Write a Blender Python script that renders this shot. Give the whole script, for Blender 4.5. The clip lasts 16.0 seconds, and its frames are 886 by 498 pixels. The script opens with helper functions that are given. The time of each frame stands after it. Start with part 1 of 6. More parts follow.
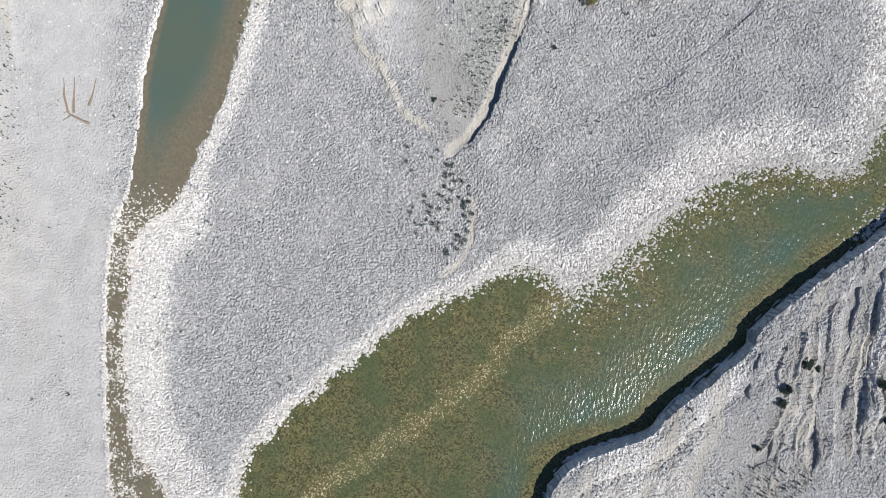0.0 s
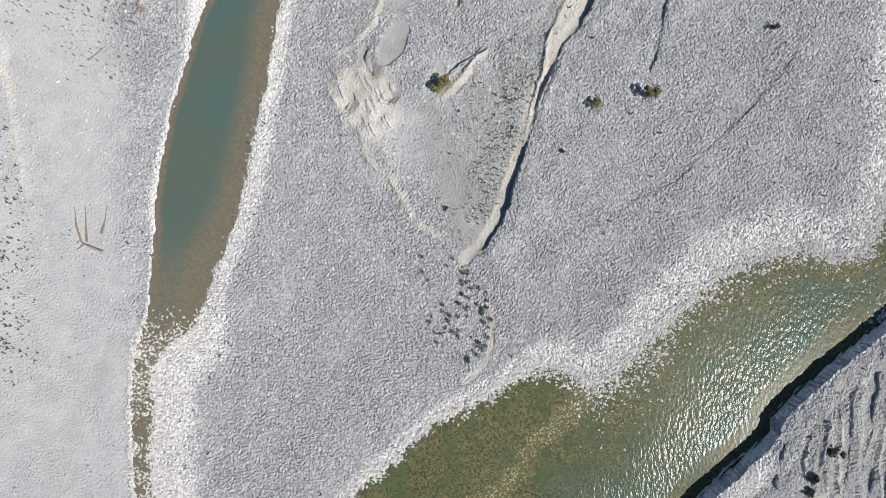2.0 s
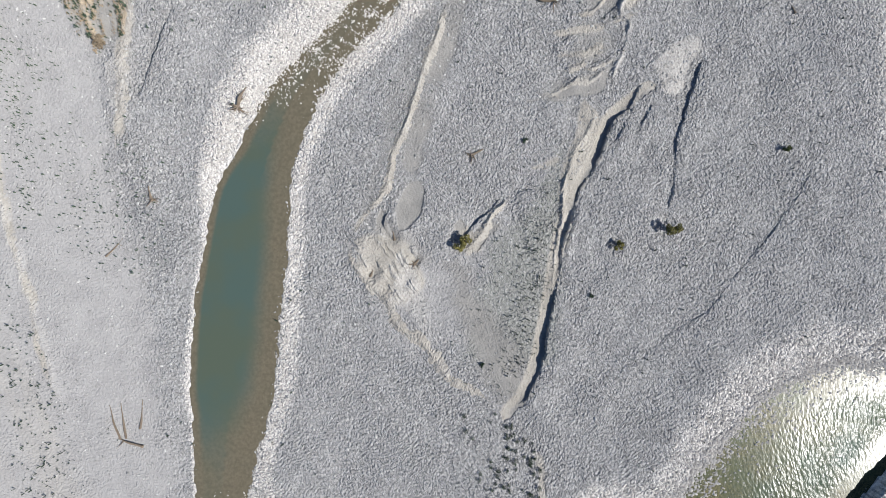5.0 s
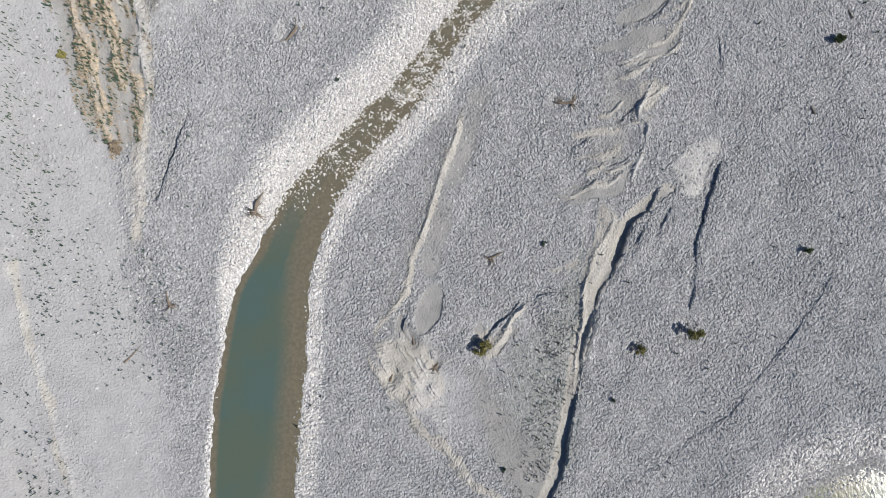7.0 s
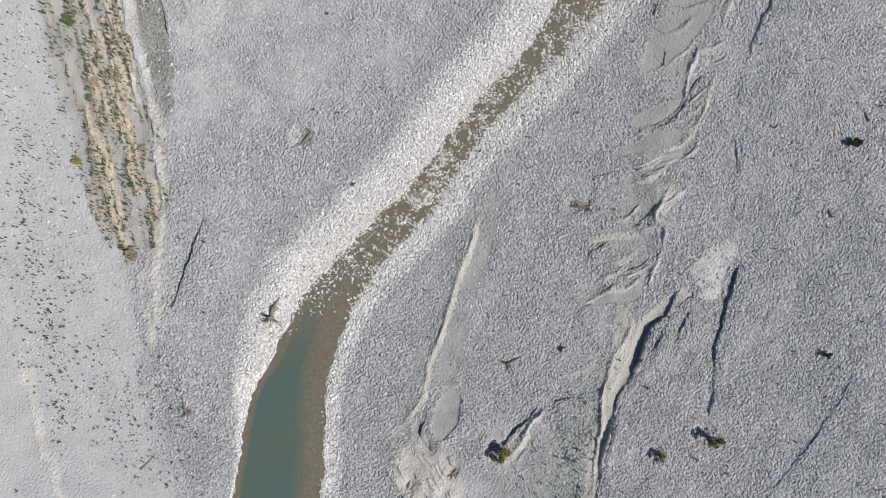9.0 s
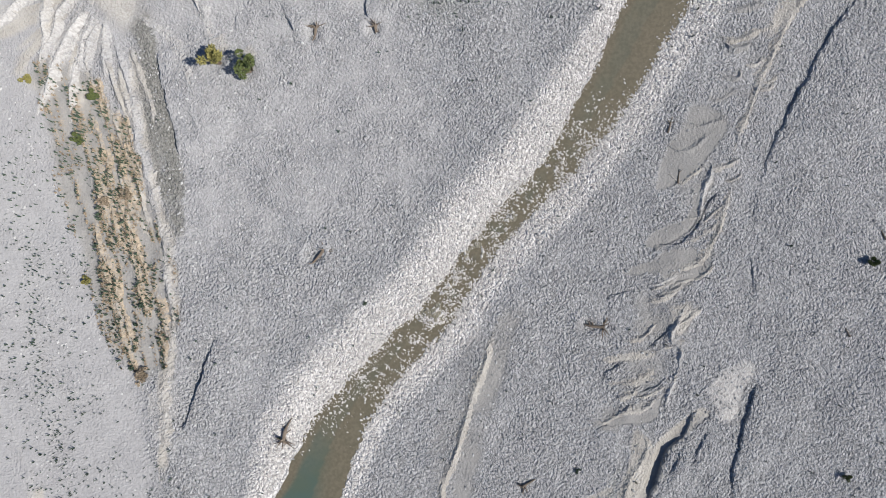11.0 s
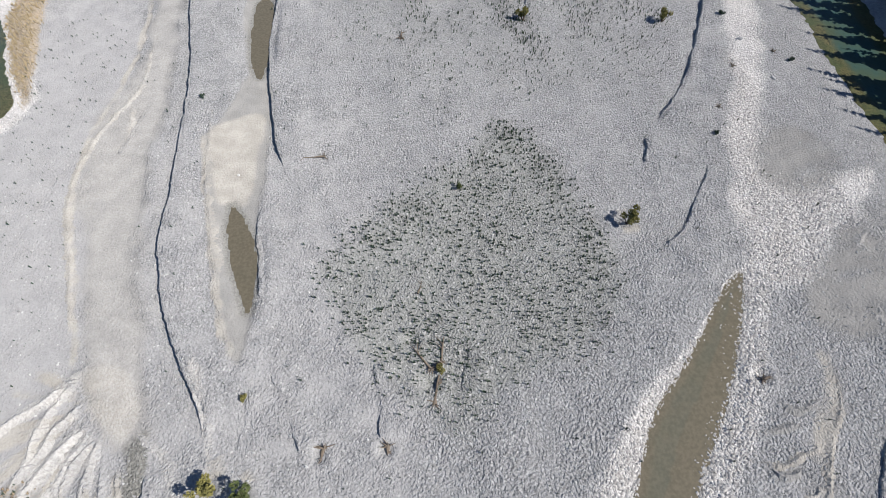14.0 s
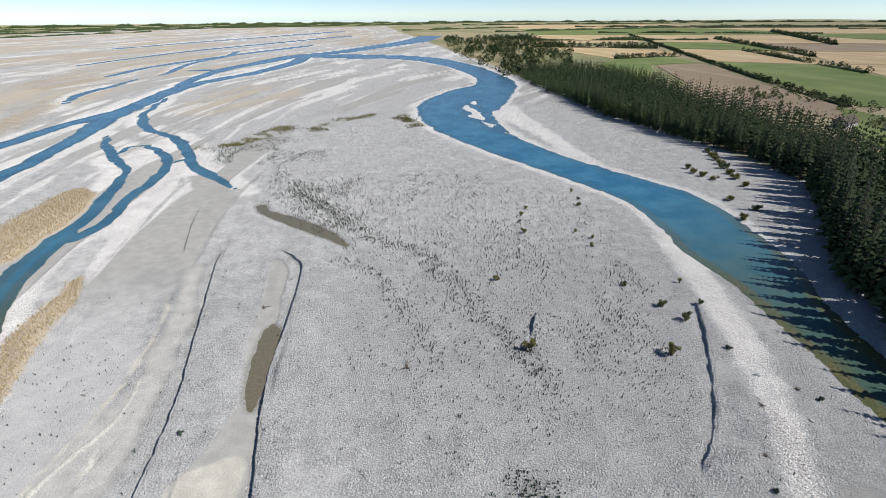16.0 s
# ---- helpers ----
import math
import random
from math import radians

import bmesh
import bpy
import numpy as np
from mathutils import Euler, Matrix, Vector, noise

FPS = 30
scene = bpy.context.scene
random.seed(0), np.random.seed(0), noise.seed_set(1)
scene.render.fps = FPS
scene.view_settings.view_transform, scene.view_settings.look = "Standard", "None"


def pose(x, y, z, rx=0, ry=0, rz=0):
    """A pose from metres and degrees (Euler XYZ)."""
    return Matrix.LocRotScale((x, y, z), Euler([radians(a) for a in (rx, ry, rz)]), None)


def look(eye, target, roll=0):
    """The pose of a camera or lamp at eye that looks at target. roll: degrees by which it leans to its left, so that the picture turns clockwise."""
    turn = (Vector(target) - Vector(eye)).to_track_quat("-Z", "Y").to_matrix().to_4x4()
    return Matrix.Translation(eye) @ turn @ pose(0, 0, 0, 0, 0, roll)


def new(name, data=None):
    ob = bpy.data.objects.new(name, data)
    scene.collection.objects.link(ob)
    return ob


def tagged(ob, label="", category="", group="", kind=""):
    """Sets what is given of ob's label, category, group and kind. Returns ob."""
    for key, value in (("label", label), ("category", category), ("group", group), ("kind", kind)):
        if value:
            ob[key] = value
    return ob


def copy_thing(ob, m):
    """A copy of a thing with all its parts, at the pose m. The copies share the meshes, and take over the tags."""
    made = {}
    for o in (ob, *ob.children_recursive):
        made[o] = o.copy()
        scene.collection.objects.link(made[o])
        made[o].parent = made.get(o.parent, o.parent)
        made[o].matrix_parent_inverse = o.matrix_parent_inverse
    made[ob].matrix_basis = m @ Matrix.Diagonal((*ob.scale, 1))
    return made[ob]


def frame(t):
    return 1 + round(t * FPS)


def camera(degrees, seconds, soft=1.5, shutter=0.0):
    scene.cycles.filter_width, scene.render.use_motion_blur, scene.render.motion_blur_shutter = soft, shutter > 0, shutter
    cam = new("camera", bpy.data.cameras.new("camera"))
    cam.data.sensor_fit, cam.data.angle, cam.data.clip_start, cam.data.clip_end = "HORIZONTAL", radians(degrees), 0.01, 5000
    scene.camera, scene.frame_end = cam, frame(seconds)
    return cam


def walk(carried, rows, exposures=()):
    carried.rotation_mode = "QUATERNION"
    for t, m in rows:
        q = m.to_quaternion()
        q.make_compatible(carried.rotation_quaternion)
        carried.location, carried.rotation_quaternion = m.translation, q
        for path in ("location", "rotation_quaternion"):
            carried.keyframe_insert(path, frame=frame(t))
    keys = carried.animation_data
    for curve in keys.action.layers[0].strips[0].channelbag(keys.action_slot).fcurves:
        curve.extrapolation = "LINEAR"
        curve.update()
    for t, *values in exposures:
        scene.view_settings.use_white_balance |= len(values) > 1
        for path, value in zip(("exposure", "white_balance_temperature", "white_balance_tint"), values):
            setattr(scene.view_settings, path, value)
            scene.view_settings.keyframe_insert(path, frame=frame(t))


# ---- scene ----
# the camera and its flight: seconds, x, y, z, then the turns in degrees
cam = camera(83.4, 16.0, soft=0.65)
FLIGHT = [
    (0.0, -1.26, 3.14, 59.83, -0.02, 1.85, 0.08), (0.5, -1.48, 6.99, 59.99, -0.54, 2.05, -1.28),
    (1.0, -2.03, 10.22, 60.05, -0.52, 1.92, -1.54), (1.5, -2.79, 12.80, 60.14, 0.03, 1.58, -1.68),
    (2.0, -3.33, 16.11, 60.23, -0.01, 1.51, -3.55), (2.5, -3.85, 19.49, 60.28, -0.17, 1.44, -6.82),
    (3.0, -4.31, 22.56, 60.32, -0.12, 1.39, -9.28), (3.5, -4.55, 25.81, 60.42, -0.13, 1.36, -11.04),
    (4.0, -4.87, 29.08, 60.36, -0.17, 1.25, -10.33), (6.5, -5.28, 44.71, 60.03, 0.33, 1.14, -10.75),
    (7.0, -5.02, 47.84, 59.99, 0.29, 1.32, -10.99), (7.5, -4.99, 50.99, 59.95, 0.33, 1.29, -10.77),
    (8.0, -4.93, 54.00, 59.91, 0.49, 1.29, -10.67), (8.5, -4.79, 56.98, 59.97, 0.53, 1.34, -11.09),
    (11.0, -3.32, 74.30, 59.59, 0.95, 1.36, -11.79), (11.5, -3.07, 76.89, 59.69, 5.08, 1.53, -11.81),
    (12.0, -2.95, 80.02, 59.51, 9.24, 1.43, -11.85), (12.5, -2.58, 83.29, 59.41, 14.19, 1.39, -11.87),
    (13.0, -2.28, 86.04, 59.27, 19.77, 1.49, -11.86), (13.5, -2.11, 88.56, 59.24, 25.85, 1.44, -11.85),
    (14.0, -1.78, 91.15, 58.98, 32.43, 1.44, -11.85), (14.5, -1.59, 93.99, 58.59, 40.56, 1.31, -11.83),
    (15.0, -1.73, 97.16, 58.69, 48.52, 1.02, -11.92), (15.5, -1.85, 100.20, 58.99, 56.78, 0.67, -11.96),
    (16.0, -2.20, 103.09, 59.49, 64.74, 0.24, -12.05),
]
walk(cam, [(t, pose(x, y, z, rx, ry, rz)) for t, x, y, z, rx, ry, rz in FLIGHT], exposures=[(0.0, 0.68, 6250, 10), (4.0, 0.52, 6250, 10), (8.5, 0.43, 6250, 10), (11.0, 0.43, 6250, 11), (14.0, 0.50, 6250, 11), (15.0, 0.54, 6250, 10), (16.0, 0.50, 6250, 9)])

# ---- light: a clear sky and one sun ----
SUN_ELEVATION, SUN_AZIMUTH = 44.0, 122.0
world = bpy.data.worlds.new("sky")
world.use_nodes = True
scene.world = world
wn = world.node_tree.nodes
sky = wn.new("ShaderNodeTexSky")
sky.sky_type = "NISHITA"
sky.sun_disc = False
sky.sun_elevation = radians(SUN_ELEVATION)
sky.sun_rotation = radians(SUN_AZIMUTH)
sky.altitude = 2500
sky.air_density, sky.dust_density, sky.ozone_density = 0.8, 0.05, 3.0
wn["Background"].inputs["Strength"].default_value = 0.085
world.node_tree.links.new(sky.outputs[0], wn["Background"].inputs["Color"])
sun_data = bpy.data.lights.new("sun", "SUN")
sun_data.energy, sun_data.angle, sun_data.color = 4.7, radians(0.53), (1.0, 0.955, 0.885)
sun = new("sun", sun_data)
az, el = radians(SUN_AZIMUTH), radians(SUN_ELEVATION)
sun_way = Vector((math.sin(az) * math.cos(el), math.cos(az) * math.cos(el), math.sin(el)))
sun.matrix_world = look(sun_way * 300, (0, 0, 0))


# ---- materials ----
class Nodes:
    """A short hand for one material's node tree."""

    def __init__(self, name):
        self.mat = bpy.data.materials.new(name)
        self.mat.use_nodes = True
        self.tree = self.mat.node_tree
        self.tree.nodes.clear()
        self.place = self.add("ShaderNodeNewGeometry").outputs["Position"]

    def add(self, kind, **values):
        node = self.tree.nodes.new(kind)
        for key, value in values.items():
            node.inputs[key].default_value = value
        return node

    def link(self, a, b):
        self.tree.links.new(a, b)

    def put(self, socket, value):
        if isinstance(value, (int, float)):
            socket.default_value = value
        elif isinstance(value, tuple):
            socket.default_value = (*value, 1.0) if len(value) == 3 else value
        else:
            self.link(value, socket)

    def mix(self, fac, a, b):
        n = self.tree.nodes.new("ShaderNodeMix")
        n.data_type = "RGBA"
        self.put(n.inputs[0], fac)
        self.put(n.inputs[6], a)
        self.put(n.inputs[7], b)
        return n.outputs[2]

    def math(self, op, a, b=0.0, clamp=False):
        n = self.tree.nodes.new("ShaderNodeMath")
        n.operation, n.use_clamp = op, clamp
        self.put(n.inputs[0], a)
        self.put(n.inputs[1], b)
        return n.outputs[0]

    def step(self, value, low, high):
        n = self.tree.nodes.new("ShaderNodeMapRange")
        n.interpolation_type = "SMOOTHSTEP"
        self.put(n.inputs[0], value)
        n.inputs[1].default_value, n.inputs[2].default_value = low, high
        return n.outputs[0]

    def noise(self, scale, detail=3.0, rough=0.55, where=None):
        n = self.add("ShaderNodeTexNoise", Scale=scale, Detail=detail, Roughness=rough)
        self.link(where or self.place, n.inputs["Vector"])
        return n.outputs["Fac"]

    def cells(self, scale, where=None):
        n = self.add("ShaderNodeTexVoronoi", Scale=scale)
        self.link(where or self.place, n.inputs["Vector"])
        s = self.tree.nodes.new("ShaderNodeSeparateColor")
        self.link(n.outputs["Color"], s.inputs[0])
        return n.outputs["Distance"], s.outputs[0], s.outputs[1]

    def attr(self, name):
        n = self.tree.nodes.new("ShaderNodeAttribute")
        n.attribute_name = name
        return n.outputs["Fac"]

    def bump(self, height, strength, distance):
        n = self.tree.nodes.new("ShaderNodeBump")
        self.put(n.inputs["Strength"], strength)
        n.inputs["Distance"].default_value = distance
        self.link(height, n.inputs["Height"])
        return n.outputs[0]

    def finish(self, color, rough=0.9, normal=None, spec=0.3, dusty=1.0):
        b = self.add("ShaderNodeBsdfPrincipled")
        self.put(b.inputs["Base Color"], color)
        self.put(b.inputs["Roughness"], rough)
        b.inputs["Specular IOR Level"].default_value = spec
        b.inputs["Diffuse Roughness"].default_value = dusty
        if normal:
            self.link(normal, b.inputs["Normal"])
        out = self.add("ShaderNodeOutputMaterial")
        self.link(b.outputs[0], out.inputs[0])
        return self.mat


def make_ground():
    n = Nodes("river_gravel")
    warp = n.tree.nodes.new("ShaderNodeVectorMath")
    warp.operation = "MULTIPLY_ADD"
    shake = n.add("ShaderNodeTexNoise", Scale=5.0, Detail=2.0)
    n.link(n.place, shake.inputs["Vector"])
    n.link(shake.outputs["Color"], warp.inputs[0])
    warp.inputs[1].default_value = (0.30, 0.30, 0.30)
    n.link(n.place, warp.inputs[2])
    d1, c1, e1 = n.cells(4.2, warp.outputs[0])
    d2, c2, e2 = n.cells(8.5, warp.outputs[0])
    wide, mid, fine = n.noise(0.035, 4), n.noise(0.35, 4), n.noise(3.0, 3)
    flow = n.tree.nodes.new("ShaderNodeMapping")
    flow.inputs["Rotation"].default_value = (0, 0, radians(22))
    flow.inputs["Scale"].default_value = (1.0, 0.16, 1.0)
    n.link(n.place, flow.inputs["Vector"])
    lines = n.noise(0.5, 5, 0.6, flow.outputs[0])
    stones = n.math("ADD", n.math("MULTIPLY", c1, 0.7), n.math("MULTIPLY", c2, 0.3))
    gravel = n.mix(n.step(stones, 0.1, 0.9), (0.217, 0.215, 0.209), (0.429, 0.422, 0.410))
    gravel = n.mix(n.math("MULTIPLY", n.step(lines, 0.45, 0.66), 0.42), gravel, (0.258, 0.258, 0.257))
    gravel = n.mix(n.math("MULTIPLY", n.step(mid, 0.45, 0.7), 0.25), gravel, (0.380, 0.370, 0.357))
    gravel = n.mix(n.math("MULTIPLY", n.step(wide, 0.42, 0.66), 0.3), gravel, (0.365, 0.357, 0.348))
    gravel = n.mix(n.math("MULTIPLY", n.step(n.noise(0.11, 4, 0.6), 0.45, 0.68), 0.22), gravel, (0.247, 0.253, 0.257))
    gravel = n.mix(n.math("MULTIPLY", n.step(c2, 0.9, 0.97), 0.6), gravel, (0.129, 0.125, 0.122))
    dusty = n.step(n.math("ADD", n.attr("fine"), n.math("MULTIPLY", n.math("SUBTRACT", mid, 0.5), 0.8)), 0.15, 0.9)
    gravel = n.mix(n.math("MULTIPLY", dusty, 0.75), gravel, n.mix(n.step(mid, 0.3, 0.7), (0.328, 0.318, 0.308), (0.372, 0.361, 0.348)))
    clean = n.mix(stones, (0.393, 0.371, 0.347), (0.786, 0.751, 0.707))
    clean = n.mix(n.math("MULTIPLY", n.step(mid, 0.42, 0.66), 0.3), clean, (0.491, 0.472, 0.447))
    sand = n.mix(n.step(mid, 0.3, 0.7), (0.260, 0.251, 0.233), (0.319, 0.306, 0.282))
    sand = n.mix(n.math("MULTIPLY", c2, 0.22), sand, (0.216, 0.211, 0.201))
    sand = n.mix(n.math("MULTIPLY", n.step(lines, 0.5, 0.72), 0.4), sand, (0.255, 0.250, 0.240))
    silt = n.mix(n.step(mid, 0.3, 0.75), (0.347, 0.324, 0.284), (0.450, 0.421, 0.373))
    silt = n.mix(n.math("MULTIPLY", n.step(fine, 0.45, 0.7), 0.4), silt, (0.297, 0.275, 0.234))
    pale = n.mix(n.step(fine, 0.35, 0.68), (0.518, 0.497, 0.464), (0.396, 0.374, 0.342))
    moss = n.mix(n.step(fine, 0.38, 0.62), n.mix(stones, (0.192, 0.192, 0.180), (0.424, 0.420, 0.396)), (0.248, 0.252, 0.228))
    dry = n.mix(n.step(fine, 0.3, 0.7), (0.45, 0.366, 0.262), (0.285, 0.242, 0.183))
    bed = n.mix(c1, (0.12, 0.115, 0.06), (0.34, 0.30, 0.17))
    bed = n.mix(n.math("MULTIPLY", c2, 0.4), bed, (0.20, 0.19, 0.10))
    bed = n.mix(n.math("MULTIPLY", n.step(n.noise(0.25, 4), 0.4, 0.65), 0.7), bed, (0.16, 0.19, 0.08))
    shoal = n.mix(c1, (0.30, 0.24, 0.12), (0.62, 0.54, 0.36))
    mud = n.mix(n.step(fine, 0.35, 0.65), (0.20, 0.18, 0.14), (0.27, 0.245, 0.20))
    farm = n.mix(n.step(n.noise(0.004, 3), 0.42, 0.6), (0.30, 0.25, 0.15), (0.20, 0.20, 0.10))
    wob = n.math("MULTIPLY", n.math("SUBTRACT", mid, 0.5), 0.5)
    speck = n.math("MULTIPLY", n.math("SUBTRACT", c2, 0.5), 0.35)
    col = gravel
    wet = n.mix(stones, (0.117, 0.113, 0.101), (0.288, 0.279, 0.248))
    smooth = n.math("MULTIPLY", dusty, 0.6)
    for name, tone in (("moss", moss), ("clean", clean), ("sand", sand), ("silt", silt), ("dry", dry), ("wet", wet), ("pale", pale), ("farm", farm)):
        grainy = 0.3 if name in ("sand", "silt", "pale") else 1.0
        m = n.step(n.math("ADD", n.math("ADD", n.attr(name), n.math("MULTIPLY", wob, grainy)), n.math("MULTIPLY", speck, grainy)), 0.2, 0.75)
        col = n.mix(m, col, tone)
        if name in ("sand", "silt", "pale"):
            smooth = n.math("MAXIMUM", smooth, n.math("MULTIPLY", m, {"sand": 0.72, "silt": 0.5, "pale": 0.75}[name]))
    under = n.step(n.math("ADD", n.attr("under"), speck), 0.35, 0.65)
    col = n.mix(under, col, n.mix(n.attr("mud"), n.mix(n.attr("shoal"), bed, shoal), mud))
    # stones of two sizes, rounded lumps in coarse patches
    big = n.noise(3.3, 1.0, 0.5)
    small = n.step(n.noise(6.5, 1.0, 0.5), 0.45, 0.72)
    patchy = n.step(n.noise(0.15, 4, 0.6), 0.40, 0.58)
    coarse = n.math("ADD", 0.66, n.math("MULTIPLY", patchy, 0.4))
    height = n.math("ADD", n.math("MULTIPLY", big, 0.55), n.math("MULTIPLY", small, 0.09))
    height = n.math("MULTIPLY", n.math("MULTIPLY", height, coarse), n.math("SUBTRACT", 1.0, smooth))
    return n.finish(col, 0.95, n.bump(height, 1.0, 1.0), 0.15, 0.4)


def make_water():
    """River water: its stony bed shows in the shallows, its own silty tint in the depths, the sky on top; far reaches
    have the sky's blue painted into the body colour.
    """
    n = Nodes("river_water")
    depth, mud, shoal, blue, calm = n.attr("depth"), n.attr("mud"), n.attr("shoal"), n.attr("blue"), n.attr("calm")
    warp = n.tree.nodes.new("ShaderNodeVectorMath")
    warp.operation = "MULTIPLY_ADD"
    ripple = n.add("ShaderNodeTexNoise", Scale=2.2, Detail=2.0)
    n.link(n.place, ripple.inputs["Vector"])
    n.link(ripple.outputs["Color"], warp.inputs[0])
    warp.inputs[1].default_value = (0.25, 0.25, 0.25)
    n.link(n.place, warp.inputs[2])
    d1, c1, e1 = n.cells(5.5, warp.outputs[0])
    d2, c2, e2 = n.cells(11.0, warp.outputs[0])
    patch, fine = n.noise(0.22, 4), n.noise(2.4, 3)
    bed = n.mix(c1, (0.028, 0.028, 0.014), (0.165, 0.148, 0.066))
    bed = n.mix(n.math("MULTIPLY", c2, 0.45), bed, (0.06, 0.056, 0.03))
    bed = n.mix(n.math("MULTIPLY", n.step(patch, 0.38, 0.66), 0.65), bed, (0.05, 0.07, 0.032))
    stones = n.math("MULTIPLY", n.step(c1, 0.55, 0.8), n.step(d1, 0.5, 0.25))
    bed = n.mix(n.math("MULTIPLY", n.math("MULTIPLY", stones, shoal), 0.9), bed, (0.50, 0.44, 0.30))
    bed = n.mix(n.math("MULTIPLY", shoal, 0.3), bed, (0.17, 0.14, 0.07))
    silt = n.mix(n.step(fine, 0.3, 0.7), (0.115, 0.10, 0.072), (0.15, 0.128, 0.092))
    bed = n.mix(mud, bed, silt)
    tint = n.mix(n.step(n.noise(0.12, 3), 0.35, 0.65), (0.036, 0.076, 0.066), (0.055, 0.074, 0.042))
    # reflected sky painted into the diffuse colour of the far water, weighted by blue
    sky_blue = n.mix(n.step(n.noise(0.06, 4, 0.6), 0.35, 0.65), (0.018, 0.10, 0.175), (0.04, 0.145, 0.225))
    tint = n.mix(blue, tint, sky_blue)
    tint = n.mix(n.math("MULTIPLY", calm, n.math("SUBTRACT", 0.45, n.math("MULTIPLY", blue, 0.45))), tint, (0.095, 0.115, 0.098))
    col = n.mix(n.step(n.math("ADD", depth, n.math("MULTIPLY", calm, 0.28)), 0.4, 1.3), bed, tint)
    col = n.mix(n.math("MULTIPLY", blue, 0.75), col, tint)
    body = n.add("ShaderNodeBsdfDiffuse")
    n.link(col, body.inputs["Color"])
    stretch = n.tree.nodes.new("ShaderNodeMapping")
    stretch.inputs["Rotation"].default_value = (0, 0, radians(-15))
    stretch.inputs["Scale"].default_value = (1.0, 0.5, 1.0)
    n.link(n.place, stretch.inputs["Vector"])
    wave = n.math("ADD", n.math("MULTIPLY", n.noise(2.9, 2, 0.45, stretch.outputs[0]), 0.9), n.math("MULTIPLY", n.noise(5.0, 1), 0.1))
    lively = n.math("MULTIPLY", n.math("ADD", 0.12, n.math("MULTIPLY", n.step(depth, 0.5, 1.15), 0.88)), n.math("SUBTRACT", 1.0, n.math("MULTIPLY", calm, 0.9)))
    normal = n.bump(wave, lively, 0.18)
    gloss = n.add("ShaderNodeBsdfGlossy", Roughness=0.27)
    n.link(normal, gloss.inputs["Normal"])
    f = n.add("ShaderNodeFresnel", IOR=1.33)
    n.link(normal, f.inputs["Normal"])
    top = n.add("ShaderNodeMixShader")
    n.link(f.outputs[0], top.inputs[0])
    n.link(body.outputs[0], top.inputs[1])
    n.link(gloss.outputs[0], top.inputs[2])
    out = n.add("ShaderNodeOutputMaterial")
    n.link(top.outputs[0], out.inputs[0])
    return n.mat


def make_leaf(name, dark, light, rough=0.8):
    n = Nodes(name)
    g = n.add("ShaderNodeNewGeometry").outputs["Random Per Island"]
    o = n.add("ShaderNodeObjectInfo").outputs["Random"]
    col = n.mix(g, dark, light)
    col = n.mix(n.math("MULTIPLY", o, 0.45), col, tuple(0.75 * a for a in dark))
    col = n.mix(n.math("MULTIPLY", n.noise(0.8, 2), 0.4), col, light)
    return n.finish(col, rough, None, 0.15)


def make_stone(name, dark, light):
    n = Nodes(name)
    g = n.add("ShaderNodeNewGeometry").outputs["Random Per Island"]
    col = n.mix(g, dark, light)
    col = n.mix(n.math("MULTIPLY", n.noise(9.0, 3), 0.35), col, dark)
    return n.finish(col, 0.85, n.bump(n.noise(14.0, 2), 0.3, 0.05), 0.25)


def make_wood(name, dark, light):
    n = Nodes(name)
    col = n.mix(n.noise(2.5, 4), dark, light)
    col = n.mix(n.math("MULTIPLY", n.noise(14.0, 3), 0.5), col, tuple(0.6 * a for a in dark))
    return n.finish(col, 0.85, n.bump(n.noise(20.0, 3), 0.5, 0.03), 0.2)


def make_field(name, a, b):
    n = Nodes(name)
    col = n.mix(n.step(n.noise(0.012, 4), 0.38, 0.62), a, b)
    rows = n.tree.nodes.new("ShaderNodeMapping")
    rows.inputs["Rotation"].default_value = (0, 0, radians(25))
    rows.inputs["Scale"].default_value = (1.0, 0.05, 1.0)
    n.link(n.place, rows.inputs["Vector"])
    col = n.mix(n.math("MULTIPLY", n.step(n.noise(0.035, 5, 0.65, rows.outputs[0]), 0.42, 0.6), 0.55), col, tuple(0.62 * v for v in b))
    col = n.mix(n.math("MULTIPLY", n.noise(0.2, 3), 0.4), col, tuple(0.7 * v for v in a))
    return n.finish(col, 0.95, None, 0.1)


GROUND, WATER = make_ground(), make_water()
STONE = make_stone("grey_cobble", (0.21, 0.208, 0.202), (0.55, 0.54, 0.52))
STONE_PALE = make_stone("pale_cobble", (0.36, 0.34, 0.315), (0.66, 0.63, 0.59))
STONE_BED = make_stone("tawny_cobble", (0.24, 0.20, 0.10), (0.60, 0.52, 0.34))
WEED = make_leaf("weed_leaf", (0.035, 0.055, 0.04), (0.085, 0.115, 0.075))
BROOM = make_leaf("broom_leaf", (0.07, 0.075, 0.026), (0.29, 0.255, 0.085))
GREEN_BUSH = make_leaf("green_bush_leaf", (0.05, 0.07, 0.03), (0.13, 0.15, 0.05))
STRAW = make_leaf("dry_grass", (0.34, 0.26, 0.14), (0.52, 0.41, 0.24))
BRUSH = make_leaf("flood_brush", (0.09, 0.07, 0.05), (0.38, 0.305, 0.215))
PINE = make_leaf("pine_needles", (0.016, 0.032, 0.012), (0.065, 0.09, 0.03))
BARK = make_wood("bark", (0.10, 0.075, 0.055), (0.20, 0.16, 0.12))
DRIFT = make_wood("driftwood", (0.10, 0.075, 0.055), (0.34, 0.28, 0.215))
GOLD_FIELD = make_field("stubble", (0.50, 0.36, 0.19), (0.56, 0.43, 0.25))
